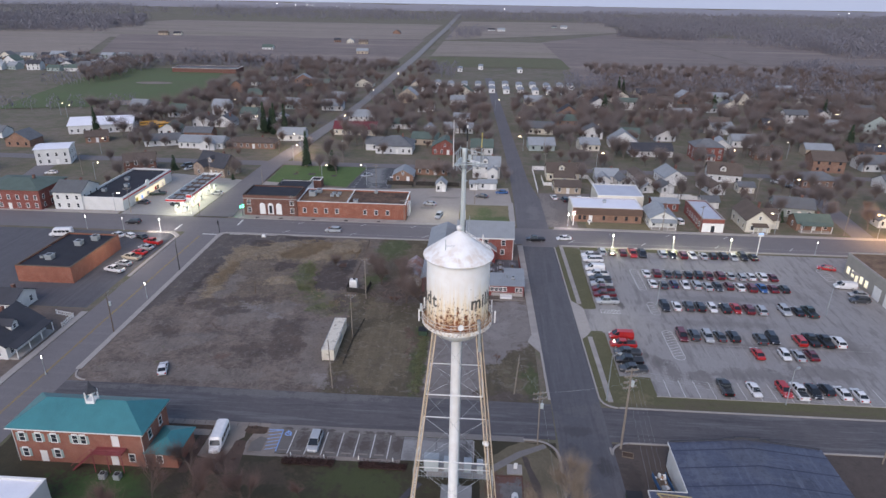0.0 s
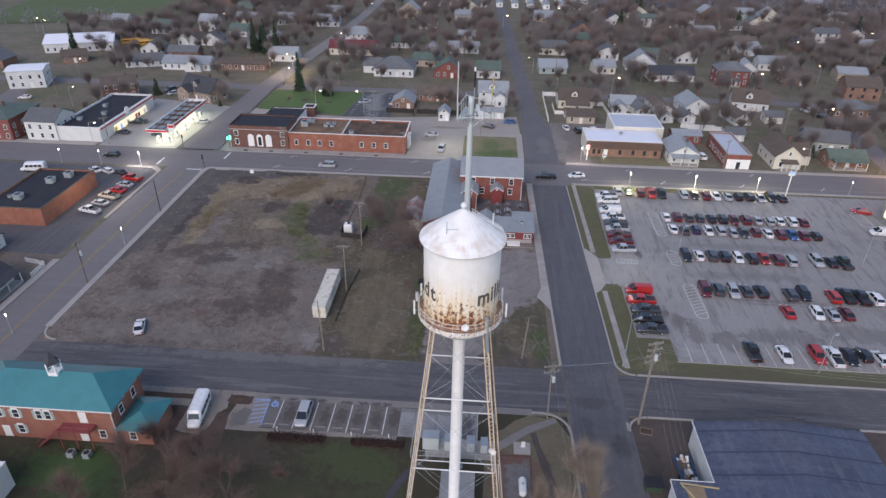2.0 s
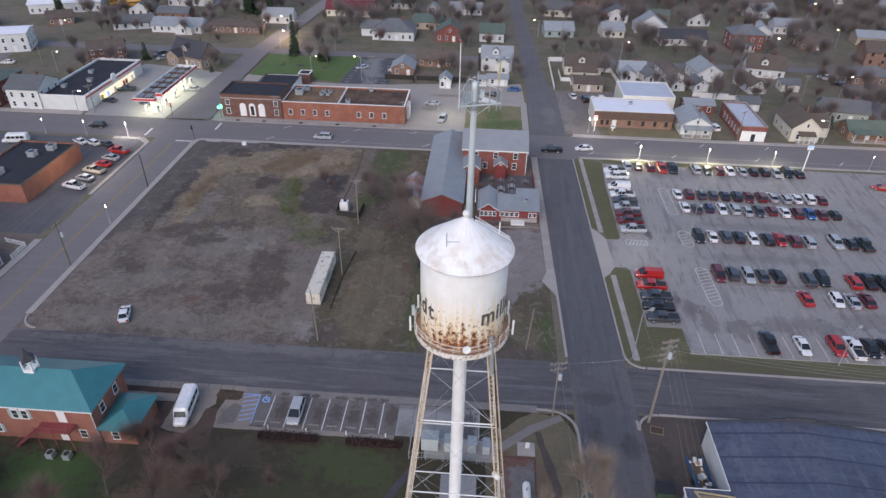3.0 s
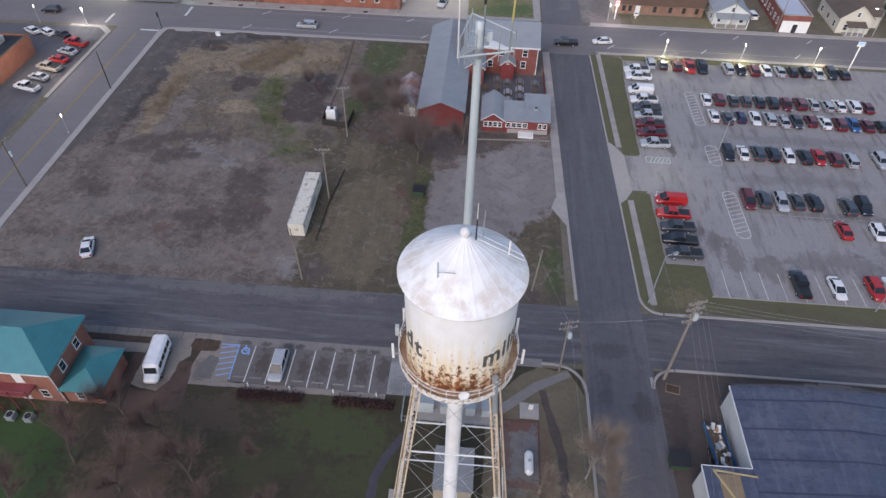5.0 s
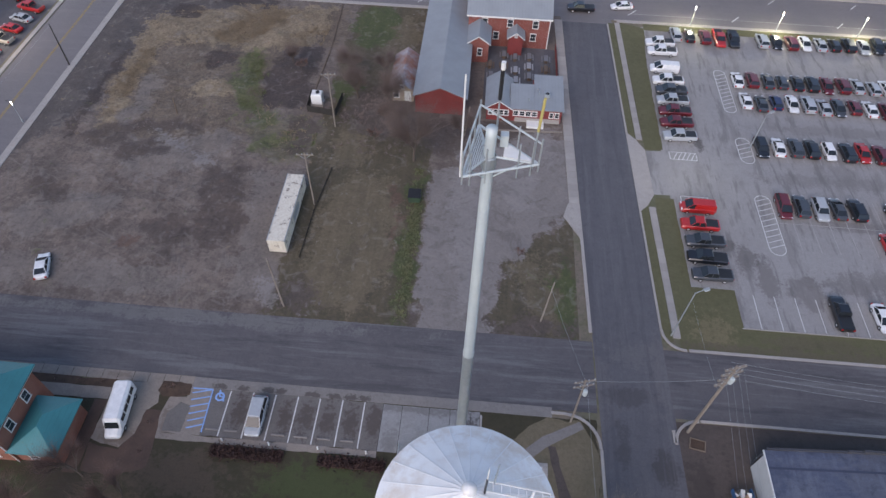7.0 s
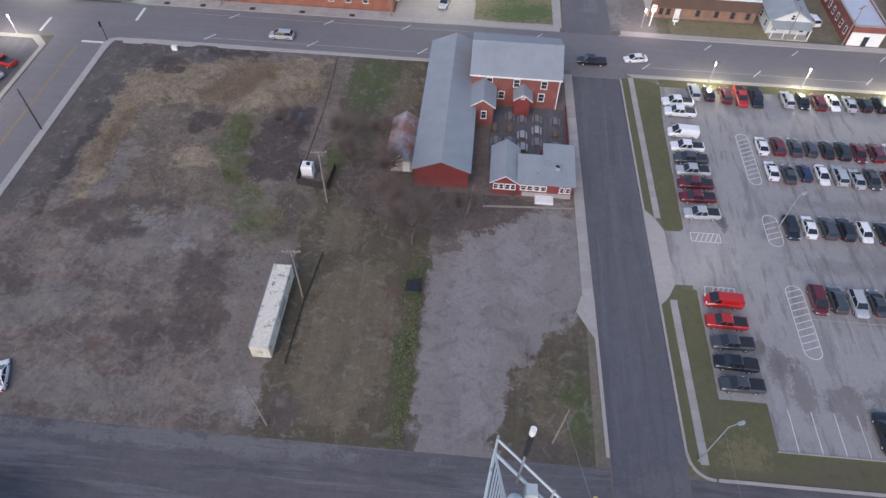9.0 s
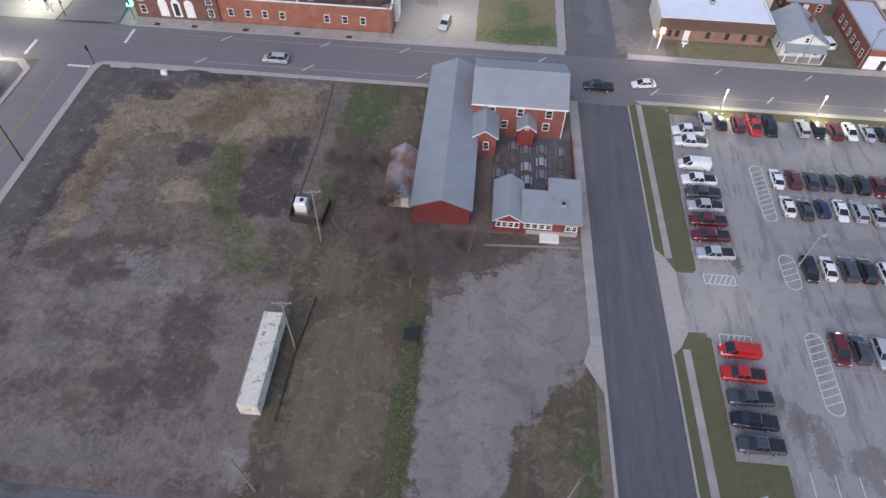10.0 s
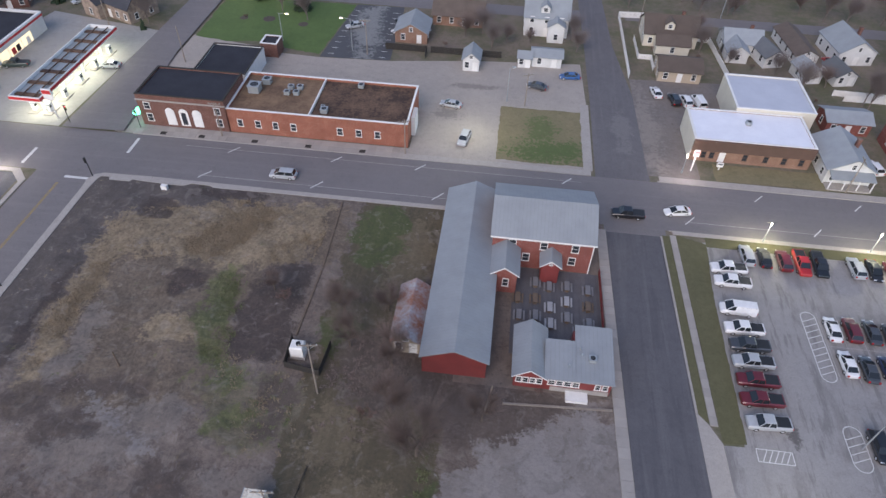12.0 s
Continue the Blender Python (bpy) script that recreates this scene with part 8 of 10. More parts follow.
for c, kind, x, y, t, wh in (("s", "minivan", -46, 187.8, 90, "driving along the main street"), ("k", "suv", -112, 188.5, 90, "driving along the main street"), ("w", "sedan", 27, 188, 100, "turning into the side street"), ("k", "pickup", 18, 186.0, 90, "crossing the side street"),
                             ("s", "sedan", -17.5, 217, 80, "parked beside the brick shop"), ("s", "suv", -13.4, 204.5, 170, "leaving the shop car park"), ("w", "sedan", 27.8, 229, 10, "parked behind the shop"), ("k", "suv", 31.5, 226.5, 10, "parked behind the shop"),
                             ("w", "suv", 34, 226.3, 10, "parked behind the shop"), ("w", "van", 36.8, 226.2, 10, "parked behind the shop"), ("g", "sedan", 1.0, 227.5, 70, "parked by a fence"), ("b", "sedan", 8.5, 233, 95, "parked by a garage"), ("w", "suv", 67.6, 207, 10, "parked between two shops"),
                             ("s", "sedan", -97, 221, 95, "waiting at the filling station"), ("g", "sedan", -106.6, 207, 60, "at a fuel pump"), ("w", "suv", -105.8, 216, 70, "at a fuel pump"), ("t", "pickup", -118, 218, 100, "at the filling station shop"), ("g", "sedan", -118.6, 208, 80, "at the filling station shop"),
                             ("s", "sedan", -46, 250, 120, "parked on the church car park"), ("w", "sedan", -34, 248, 60, "parked on the church car park"), ("k", "suv", -34, 254, 60, "parked on the church car park"), ("g", "suv", -124, 256, 140, "parked by a brick house"), ("s", "sedan", -121, 252, 140, "parked by a brick house"),
                             ("w", "sedan", -173, 240, 100, "parked on a side street"), ("w", "pickup", 121, 258, 40, "parked on a side street"), ("k", "sedan", 123, 252, 40, "parked on a side street"), ("r", "suv", 72, 250, 20, "parked on a drive")):
    car(kind, c, x, y, t, wh, 0.035)


def minibus(x, y, turn, label):
    o = thing("minibus", label, "minibus", pose(x, y, 0.05, 0, 0, turn))
    body = Mesh().loft([ring_at(yy, hw, zb, zt, 0.25) for yy, hw, zb, zt in ((-3.2, 0.95, 0.5, 2.5), (-3.0, 1.05, 0.35, 2.7), (1.9, 1.05, 0.35, 2.7), (2.2, 1.02, 0.35, 2.3), (2.6, 1.0, 0.35, 1.45), (3.3, 0.95, 0.4, 1.15), (3.5, 0.85, 0.5, 0.95))])
    part("body", recalc(body.data("body", CAR_PAINT["w"])), None, o)
    for s in (-1, 1):
        for k in range(4):
            part("window", Mesh().box(s * 1.06 - 0.02, s * 1.06 + 0.02, -2.6 + 1.15 * k, -1.65 + 1.15 * k, 1.5, 2.2), MAT["car_glass"], o)
        for yy in (-2.0, 2.1):
            wob = part("wheel", Mesh().lathe([(0.2, -0.12), (0.38, -0.12), (0.4, 0), (0.38, 0.12), (0.2, 0.12)], 14), MAT["tyre"], o)
            wob.matrix_basis = pose(s * 0.95, yy, 0.4, 0, 90, 0)
            part("rim", Mesh().lathe([(0, s * 0.1), (0.2, s * 0.1)], 10), MAT["rim"], wob)
        part("headlight", Mesh().box(s * 0.65 - 0.15, s * 0.65 + 0.15, 3.4, 3.52, 0.75, 0.95), MAT["head_glass"], o)
    part("windscreen", Mesh().add([(-0.85, 2.63, 1.5), (0.85, 2.63, 1.5), (0.8, 2.24, 2.28), (-0.8, 2.24, 2.28)], [(0, 1, 2, 3)]), MAT["car_glass"], o)
    part("rear_window", Mesh().box(-0.7, 0.7, -3.16, -3.1, 1.5, 2.2), MAT["car_glass"], o)


minibus(-43.35, 86.85, 186, "white minibus parked on a concrete drive")
minibus(-128, 176, 100, "white minibus parked on an asphalt yard")


# ---------------------------------------------------------------- yard things
def storage_trailer():
    o = thing("storage_trailer", "old cream box trailer with rust-stained roof", "trailer", pose(-30.5, 120.3, 0, 0, 0, 0.5))
    w, L, h = 1.3, 6.9, 3.0
    part("box", Mesh().box(-w, w, -L, L, 0.45, h), MAT["trailer_paint"], o)
    for k in range(19):
        y = -L + 0.35 + k * 0.73
        part("side_rib", Mesh().box(-w - 0.04, -w + 0.001, y, y + 0.08, 0.5, h - 0.05), MAT["trailer_paint"], o)
        part("side_rib", Mesh().box(w - 0.001, w + 0.04, y, y + 0.08, 0.5, h - 0.05), MAT["trailer_paint"], o)
    for k in range(12):
        y = -L + 0.5 + k * 1.17
        part("roof_bow", Mesh().box(-w + 0.05, w - 0.05, y, y + 0.06, h, h + 0.02), MAT["trailer_paint"], o)
    for s in (-1, 1):
        part("top_rail", Mesh().box(s * w - 0.05, s * w + 0.05, -L - 0.03, L + 0.03, h - 0.03, h + 0.05), MAT["galvanised"], o)
    part("door_panel", Mesh().box(w + 0.04, w + 0.07, -1.5, 1.8, 1.2, 2.4), MAT["galvanised"], o, "grey side hatch")
    for y in (-L + 0.8, -L + 2.1):
        for s in (-1, 1):
            part("wheel", Mesh().tube((s * 0.85, y, 0.48), (s * 1.2, y, 0.48), 0.48, sides=16), MAT["tyre"], o)
    part("landing_leg", Mesh().box(-0.7, -0.58, L - 2.2, L - 2.08, 0, 0.5).box(0.58, 0.7, L - 2.2, L - 2.08, 0, 0.5), MAT["black"], o)


MAT["trailer_paint"] = rusty_white("cream_trailer_paint", 0.55, 0.9, (0.68, 0.64, 0.55), (0.55, 0.49, 0.39), (0.19, 0.155, 0.12))
storage_trailer()
gas = thing("gas_tank", "white box-shaped tank with a dark cap in a fenced plot", "tank", pose(-31.8, 148.6, 0))
m = Mesh().loft([[(-0.95 + k, -0.85 + k, z), (0.95 - k, -0.85 + k, z), (0.95 - k, 0.85 - k, z), (-0.95 + k, 0.85 - k, z)] for k, z in ((0.1, 0.4), (0.0, 0.5), (0.0, 2.3), (0.15, 2.5))])
part("shell", m, MAT["trim"], gas)
part("saddle", Mesh().box(-1.1, 1.1, -0.95, 0.95, 0.0, 0.4), MAT["concrete"], gas)
part("cap", Mesh().tube((0.2, 0, 2.5), (0.2, 0, 2.75), 0.35, sides=10), MAT["black"], gas)
for k, x in enumerate((-29.6, -26.7, -23.8, -21.0, -18.2, -15.4, -31.9)):
    single("wheel_stop", Mesh().loft([[(x - 0.8, 85.7, 0.04), (x + 0.8, 85.7, 0.04), (x + 0.8, 85.95, 0.04), (x - 0.8, 85.95, 0.04)], [(x - 0.8, 85.75, 0.16), (x + 0.8, 85.75, 0.16), (x + 0.8, 85.9, 0.16), (x - 0.8, 85.9, 0.16)]]), MAT["stained_pavement"], "concrete wheel stop at the head of a stall", "wheel stop", "wheel stops")
for x in (-74, -66, -55, -44, -33):
    single("tree_grate", Mesh().box(x - 0.6, x + 0.6, 197.3, 198.3, 0.1, 0.165), MAT["dark_wood"], "dark square planting pit in the pavement", "planting pit", "planting pits")
prop = thing("gas_cylinder", "white horizontal gas cylinder on concrete saddles", "gas tank", pose(7.3, 76.4, 0))
m = Mesh()
prof = [(0.02, -1.55), (0.3, -1.5), (0.5, -1.25), (0.55, -1.0), (0.55, 1.0), (0.5, 1.25), (0.3, 1.5), (0.02, 1.55)]
sh = part("shell", m.lathe(prof, 18), MAT["trim"], prop)
sh.matrix_basis = pose(0, 0, 0.85, 90, 0, 0)
part("dome", Mesh().tube((0, 0, 1.35), (0, 0, 1.6), 0.18, sides=10), MAT["galvanised"], prop)
for y in (-0.8, 0.8):
    part("saddle", Mesh().box(-0.5, 0.5, y - 0.12, y + 0.12, 0, 0.5), MAT["concrete"], prop)
cab = thing("equipment_cabinet", "pale equipment cabinets on a concrete pad at the tower foot", "cabinet", pose(0, 0, 0))
part("pad", Mesh().box(-7, 3.5, 81.5, 85.0, 0, 0.12), MAT["concrete"], cab)
for x, w, h in ((-6.2, 2.4, 2.5), (-3.4, 1.4, 2.0), (-0.2, 1.2, 1.9), (1.8, 1.0, 1.7)):
    c = part("cabinet_box", Mesh().box(x - w / 2, x + w / 2, 82.6, 84.2, 0.12, h), MAT["pale_steel"], cab)
    part("lid", Mesh().box(x - w / 2 - 0.05, x + w / 2 + 0.05, 82.55, 84.25, h, h + 0.08), MAT["galvanised"], c)
sl = thing("small_shelter", "small tan equipment shelter below the tower", "shelter", pose(-1.8, 73.8, 0))
part("wall", Mesh().box(-2.2, 2.2, -2.6, 2.6, 0, 2.9), MAT["tan_siding"], sl)
part("roof", Mesh().box(-2.35, 2.35, -2.75, 2.75, 2.9, 3.1), MAT["pad_concrete"], sl)
door(sl, 0, -2.6, 0.05, 0, 1.0, 2.1, "galvanised")
single("monument_base", Mesh().box(6.3, 8.8, 82.9, 85.2, 0, 0.2), MAT["concrete"], "square concrete plinth beside a footpath", "plinth")
mn = single("small_sign", Mesh().box(7.4, 8.0, 84.2, 84.3, 0.2, 1.3), MAT["trim"], "small white sign board on a plinth", "sign")
picket_fence("wire_fence", [(-9, 85.6), (-9, 81), (4, 81)], 1.8, "galvanised", "grey mesh fence round equipment", 0.45, 0.04)


def wheelie(x, y, mat, label, w=0.9):
    o = thing("waste_container", label, "waste container", pose(x, y, 0))
    part("bin", Mesh().loft([[(-w, -0.7, 0.03), (w, -0.7, 0.03), (w, 0.7, 0.03), (-w, 0.7, 0.03)], [(-w * 1.1, -0.85, 1.3), (w * 1.1, -0.85, 1.3), (w * 1.1, 0.85, 1.3), (-w * 1.1, 0.85, 1.3)]]), MAT[mat], o)
    part("lid", Mesh().add([(-w * 1.12, -0.9, 1.32), (w * 1.12, -0.9, 1.32), (w * 1.12, 0.9, 1.6), (-w * 1.12, 0.9, 1.6), (-w * 1.12, -0.9, 1.38), (w * 1.12, -0.9, 1.38), (w * 1.12, 0.9, 1.66), (-w * 1.12, 0.9, 1.66)], [(3, 2, 1, 0), (4, 5, 6, 7), (0, 1, 5, 4), (1, 2, 6, 5), (2, 3, 7, 6), (3, 0, 4, 7)]), MAT["black"], o)


MAT["green_paint"] = two_tone("green_painted_steel", (0.035, 0.085, 0.05), (0.05, 0.06, 0.04), 0.8, 4, 0.6)
wheelie(-11.6, 126.4, "green_paint", "dark green waste container with a black lid on grass")
wheelie(25.8, 78.2, "green_paint", "dark green waste container by a workshop", 1.1)
single("white_board", Mesh().box(-66.9, -65.8, 180.8, 181.5, 0.02, 0.9), MAT["trim"], "white board lying on the vacant lot", "board")


# ---------------------------------------------------------------- poles, wires and lamps
def utility_pole(x, y, h, turn=0.0, arms=1, transformer=False, lean=(0, 0), label="weathered wooden utility pole with crossarm", timber="pole_wood", girth=1.0):
    o = thing("utility_pole", label, "utility pole", pose(x, y, fall(x, y), lean[0], lean[1], turn), "utility poles")
    part("pole", Mesh().tube((0, 0, -0.2), (0, 0, h), 0.14 * girth, 0.09 * girth, 8), MAT[timber], o)
    for k in range(arms):
        z = h - 0.5 - 1.1 * k
        arm = part("crossarm", Mesh().box(-1.25, 1.25, -0.07 * girth, 0.07 * girth, z, z + 0.14 * girth), MAT["pole_wood"], o)
        for s in (-1.1, -0.4, 0.4, 1.1):
            part("insulator", Mesh().tube((s, 0, z + 0.14), (s, 0, z + 0.36), 0.06, sides=6), MAT["galvanised"], arm)
        part("brace", Mesh().tube((-0.8, 0, z), (0, -0.12, z - 0.7), 0.025, sides=4).tube((0.8, 0, z), (0, -0.12, z - 0.7), 0.025, sides=4), MAT["galvanised"], arm)
    if transformer:
        t = part("transformer", Mesh().lathe([(0.26, h - 3.4), (0.28, h - 3.3), (0.28, h - 2.5), (0.2, h - 2.4), (0.02, h - 2.38)], 12), MAT["pale_steel"], o, "grey transformer can")
        t.location = (0.35, -0.2, 0)
    return o


MAT["pole_wood"] = two_tone("pole_timber", (0.29, 0.245, 0.205), (0.19, 0.16, 0.13), 0.9, 5, 0.9)


def wire(points, sag=0.9, r=0.010, label="thin grey overhead wire between poles"):
    m = Mesh()
    for a, b in zip(points, points[1:]):
        rings = []
        side = (Vector(b) - Vector(a)).cross(Vector((0, 0, 1))).normalized() * r
        for k in range(11):
            f = k / 10
            p = Vector(a).lerp(Vector(b), f) - Vector((0, 0, 4 * sag * f * (1 - f)))
            rings.append([p - side, p + side, p + Vector((0, 0, r * 1.6))])
        m.loft(rings)
    single("overhead_wire", m, MAT["galvanised"], label, "wire", "overhead wires")


utility_pole(-27.5, 142.6, 11.4, 8), utility_pole(-27.3, 123.8, 11.0, 5), utility_pole(-27.5, 104.3, 11.2, 0, 0, lean=(2, -1), label="bare weathered wooden utility pole")
utility_pole(8.3, 105.3, 8.6, 0, 0, lean=(-3, 4), label="short bare leaning wooden pole")
utility_pole(11.8, 90.8, 11.2, 15, 2, True, lean=(0, -1.5))
utility_pole(26.2, 90.8, 16.4, 20, 4, True, lean=(-0.5, 0.0), girth=1.6)
utility_pole(-81.3, 154.8, 8.8, 90, 0, label="dark bare street pole", timber="dark_wood"), utility_pole(-56.2, 143.2, 3.6, 0, 0, lean=(2, 4), label="short dark leaning post on the vacant lot", timber="wood")
utility_pole(-4.6, 142.6, 6.2, 0, 0, lean=(-4, 6), label="short bare leaning wooden pole by a barn"), utility_pole(70, 90.5, 12.5, 90, 2, True), utility_pole(-81.5, 121.5, 10, 90, 1, True, timber="wood"), utility_pole(-96, 104, 11, 90, 1, True), utility_pole(-81.2, 226, 9, 0, 0)
for x, y, h in ((72, 199.2, 9), (103, 234, 9), (118, 200, 9), (-62, 198.6, 8), (-24.5, 198.4, 8), (-118, 198.4, 9), (-107, 240, 9), (-92, 282, 10), (-60, 270, 10), (27, 262, 9), (30, 300, 9), (-1.5, 219.6, 8), (60, 199, 8), (94, 268, 9), (-160, 240, 9), (-40, 236.5, 9)):
    utility_pole(x, y, h, rng.uniform(0, 90), 1)
for o in (-1.0, -0.3, 0.4, 1.0):
    wire([(26.0 + o, 90.9, 15.9), (22.5 + 1.3 * o, 30, 13.0)], 0.5, 0.007)
    wire([(26.0, 90.9 + o, 15.5), (70.2, 90.5 + o, 12.2)], 1.0)
wire([(26.1, 90.9, 13.6), (11.7, 90.8, 10.8)], 0.4), wire([(11.7, 90.8, 10.4), (8.4, 105.2, 8.3)], 0.3), wire([(11.8, 90.8, 10.4), (12.6, 70, 8.4)], 0.3)
wire([(-81.3, 154.8, 8.6), (-81.5, 121.5, 9.6)], 0.6), wire([(26.0, 90.9, 11), (26.1, 104.6, 9)], 0.3)


def street_lamp(x, y, h, turn, arm=1.8, glow_mat="warm_glow", label="grey street lamp with a lit head"):
    o = thing("street_lamp", label, "street lamp", pose(x, y, fall(x, y), 0, 0, turn), "street lamps")
    part("pole", Mesh().tube((0, 0, 0), (0, 0, h), 0.11, 0.07, 8), MAT["galvanised"], o)
    part("arm", Mesh().tube((0, 0, h - 0.1), (arm, 0, h + 0.25), 0.05, sides=6), MAT["galvanised"], o)
    hd = part("lamp_head", Mesh().box(arm - 0.1, arm + 0.7, -0.17, 0.17, h + 0.17, h + 0.33), MAT["galvanised"], o)
    part("lens", Mesh().box(arm, arm + 0.6, -0.19, 0.19, h + 0.05, h + 0.18), MAT[glow_mat], hd, "glowing lamp lens")


def globe_lamp(x, y, h=4.2):
    o = thing("globe_lamp", "grey post lamp with a bright white lantern and two side heads", "street lamp", pose(x, y, 0.03), "globe lamps")
    part("pole", Mesh().lathe([(0.16, 0), (0.16, 0.5), (0.07, 0.7), (0.06, h - 0.5), (0.12, h - 0.42)], 8), MAT["galvanised"], o)
    g = Mesh().lathe([(0.05, h - 0.42), (0.085, h - 0.35), (0.095, h + 0.12), (0.065, h + 0.26), (0.02, h + 0.3)], 12)
    part("globe", g, MAT["lantern_glow"], o, "glowing white lantern")
    part("arm", Mesh().tube((-0.6, 0, h + 0.36), (0.6, 0, h + 0.36), 0.02, sides=5).tube((0, 0, h + 0.26), (0, 0, h + 0.38), 0.02, sides=5), MAT["dark_wood"], o)
    for k in (-0.6, 0.6):
        part("side_head", Mesh().tube((k - 0.14, 0, h + 0.38), (k + 0.14, 0, h + 0.38), 0.05, sides=8), MAT["dark_wood"], o)


MAT["lantern_glow"] = glow("lantern_glow", (1.0, 0.98, 0.92), 4)
for x, y in ((-112, 182.7), (-100, 182.7), (-124, 182.7), (41, 182.7), (59, 182.7), (76, 182.7), (101, 182.7), (-82, 138), (29.6, 200.5), (-86, 104)):
    globe_lamp(x, y)
for x, y, h, t in ((-151, 234, 7, 0), (-171, 273, 7, 0), (-85, 292, 7, 180), (-82, 270, 7, 0), (-75, 338, 7, 0), (-123, 198, 7, 0), (128, 199, 8, 200), (-62, 240, 7, 0), (-44, 238, 8, 180), (96, 199.5, 7, 180), (110, 285, 7, 0), (118, 240, 7, 0), (-233, 347, 7, 0), (-240, 352, 7, 0), (20, 300, 7, 180), (22, 345, 7, 180), (50, 272, 7, 0), (142, 300, 7, 90), (60, 330, 7, 90), (150, 350, 7, 0), (95, 380, 7, 0), (8, 400, 7, 0), (-30, 360, 7, 0), (-120, 330, 7, 0), (-150, 380, 7, 0), (180, 300, 7, 0), (40, 430, 7, 0), (-75, 430, 7, 0), (-70, 520, 7, 0), (200, 380, 7, 0), (120, 430, 7, 0)):
    street_lamp(x, y, h, t)
for x, y, h in ((45.0, 144.0, 8), (60.5, 106.0, 8), (86, 144, 8), (-5.5, 220.8, 8)):
    street_lamp(x, y, h, 30, 0.7, "head_glass", "pale double-headed car park lamp post, unlit")
street_lamp(26.1, 104.6, 10.2, 20, 1.2, "head_glass", "tall street lamp on the corner verge, unlit")
# Those at (-12, 207), (33, 136), (-98, 158) are added fill without lamp posts.
for x, y, z, e, c in ((41, 181.5, 3.9, 1000, (1, 1.0, 0.70)), (59, 181.5, 3.9, 1000, (1, 1.0, 0.70)), (76, 181.5, 3.9, 1000, (1, 1.0, 0.70)), (-100, 181.7, 3.7, 900, (1, 0.97, 0.85)), (29.9, 199.8, 3.7, 350, (1, 0.95, 0.85)), (128, 197, 8.0, 4000, (1.0, 0.58, 0.22)),
                      (-83, 284, 7, 4000, (1.0, 0.8, 0.55)), (-12, 207, 8, 1100, (0.95, 1.0, 0.8)), (33, 136, 7.5, 350, (0.98, 1.0, 0.85)), (-98, 158, 6, 1000, (1.0, 0.9, 0.7))):
    lp = new("street_and_fill_light", bpy.data.lights.new("street_and_fill_light", "POINT"))
    lp.data.energy, lp.data.color, lp.data.shadow_soft_size = e, c, 0.35
    lp.location = (x, y, z)


def sign_mast(x, y, h, board, label, w=2.2, hh=1.6, mat="trim"):
    o = thing("sign_mast", label, "sign", pose(x, y, 0))
    part("mast", Mesh().tube((0, 0, 0), (0, 0, h), 0.16, sides=8), MAT["trim"], o)
    b = part("sign_board", Mesh().box(-w / 2, w / 2, -0.15, 0.15, h, h + hh), MAT[mat], o)
    part("sign_band", Mesh().box(-w / 2 + 0.1, w / 2 - 0.1, -0.18, 0.18, h + hh * 0.55, h + hh * 0.9), MAT[board], b)


sign_mast(83.2, 180.6, 6.3, "sign_blue", "tall white mast with a small pale blue sign", 1.5, 1.1, "trim")
sign_mast(-97.5, 199.6, 4.5, "red_trim", "filling station price sign with red band", 2.0, 2.4)
sign_mast(31.5, 201.5, 3.5, "red_glow", "small lit shop sign on a post", 1.0, 1.4)
sign_mast(37, 202.6, 0.8, "grey_shingle", "low pale shop sign on grass", 1.2, 0.9)


def signal(x, y, turn, lit):
    o = thing("traffic_signal", "traffic signal on a dark pole", "traffic signal", pose(x, y, 0.0, 0, 0, turn))
    part("pole", Mesh().tube((0, 0, 0), (0, 0, 4.5), 0.08, sides=8), MAT["black"], o)
    hd = part("signal_head", Mesh().box(-0.2, 0.2, -0.3, -0.08, 3.2, 4.3), MAT["black"], o)
    for k, mm in enumerate(("green_glow", "yellow", "red_glow")):
        part("lens", Mesh().tube((0, -0.34, 3.4 + 0.35 * k), (0, -0.3, 3.4 + 0.35 * k), 0.13, sides=10), MAT[mm if mm == lit or mm == "yellow" else "black"], hd)


signal(-79.4, 199.0, 20, "green_glow"), signal(-81, 182.6, -90, "red_glow"), signal(-94, 198.2, 90, "red_glow")
single("awning", Mesh().box(-80.4, -79.3, 199.6, 201.6, 2.7, 3.3), MAT["green_glow"], "small lit green sign box on the bank corner", "sign")


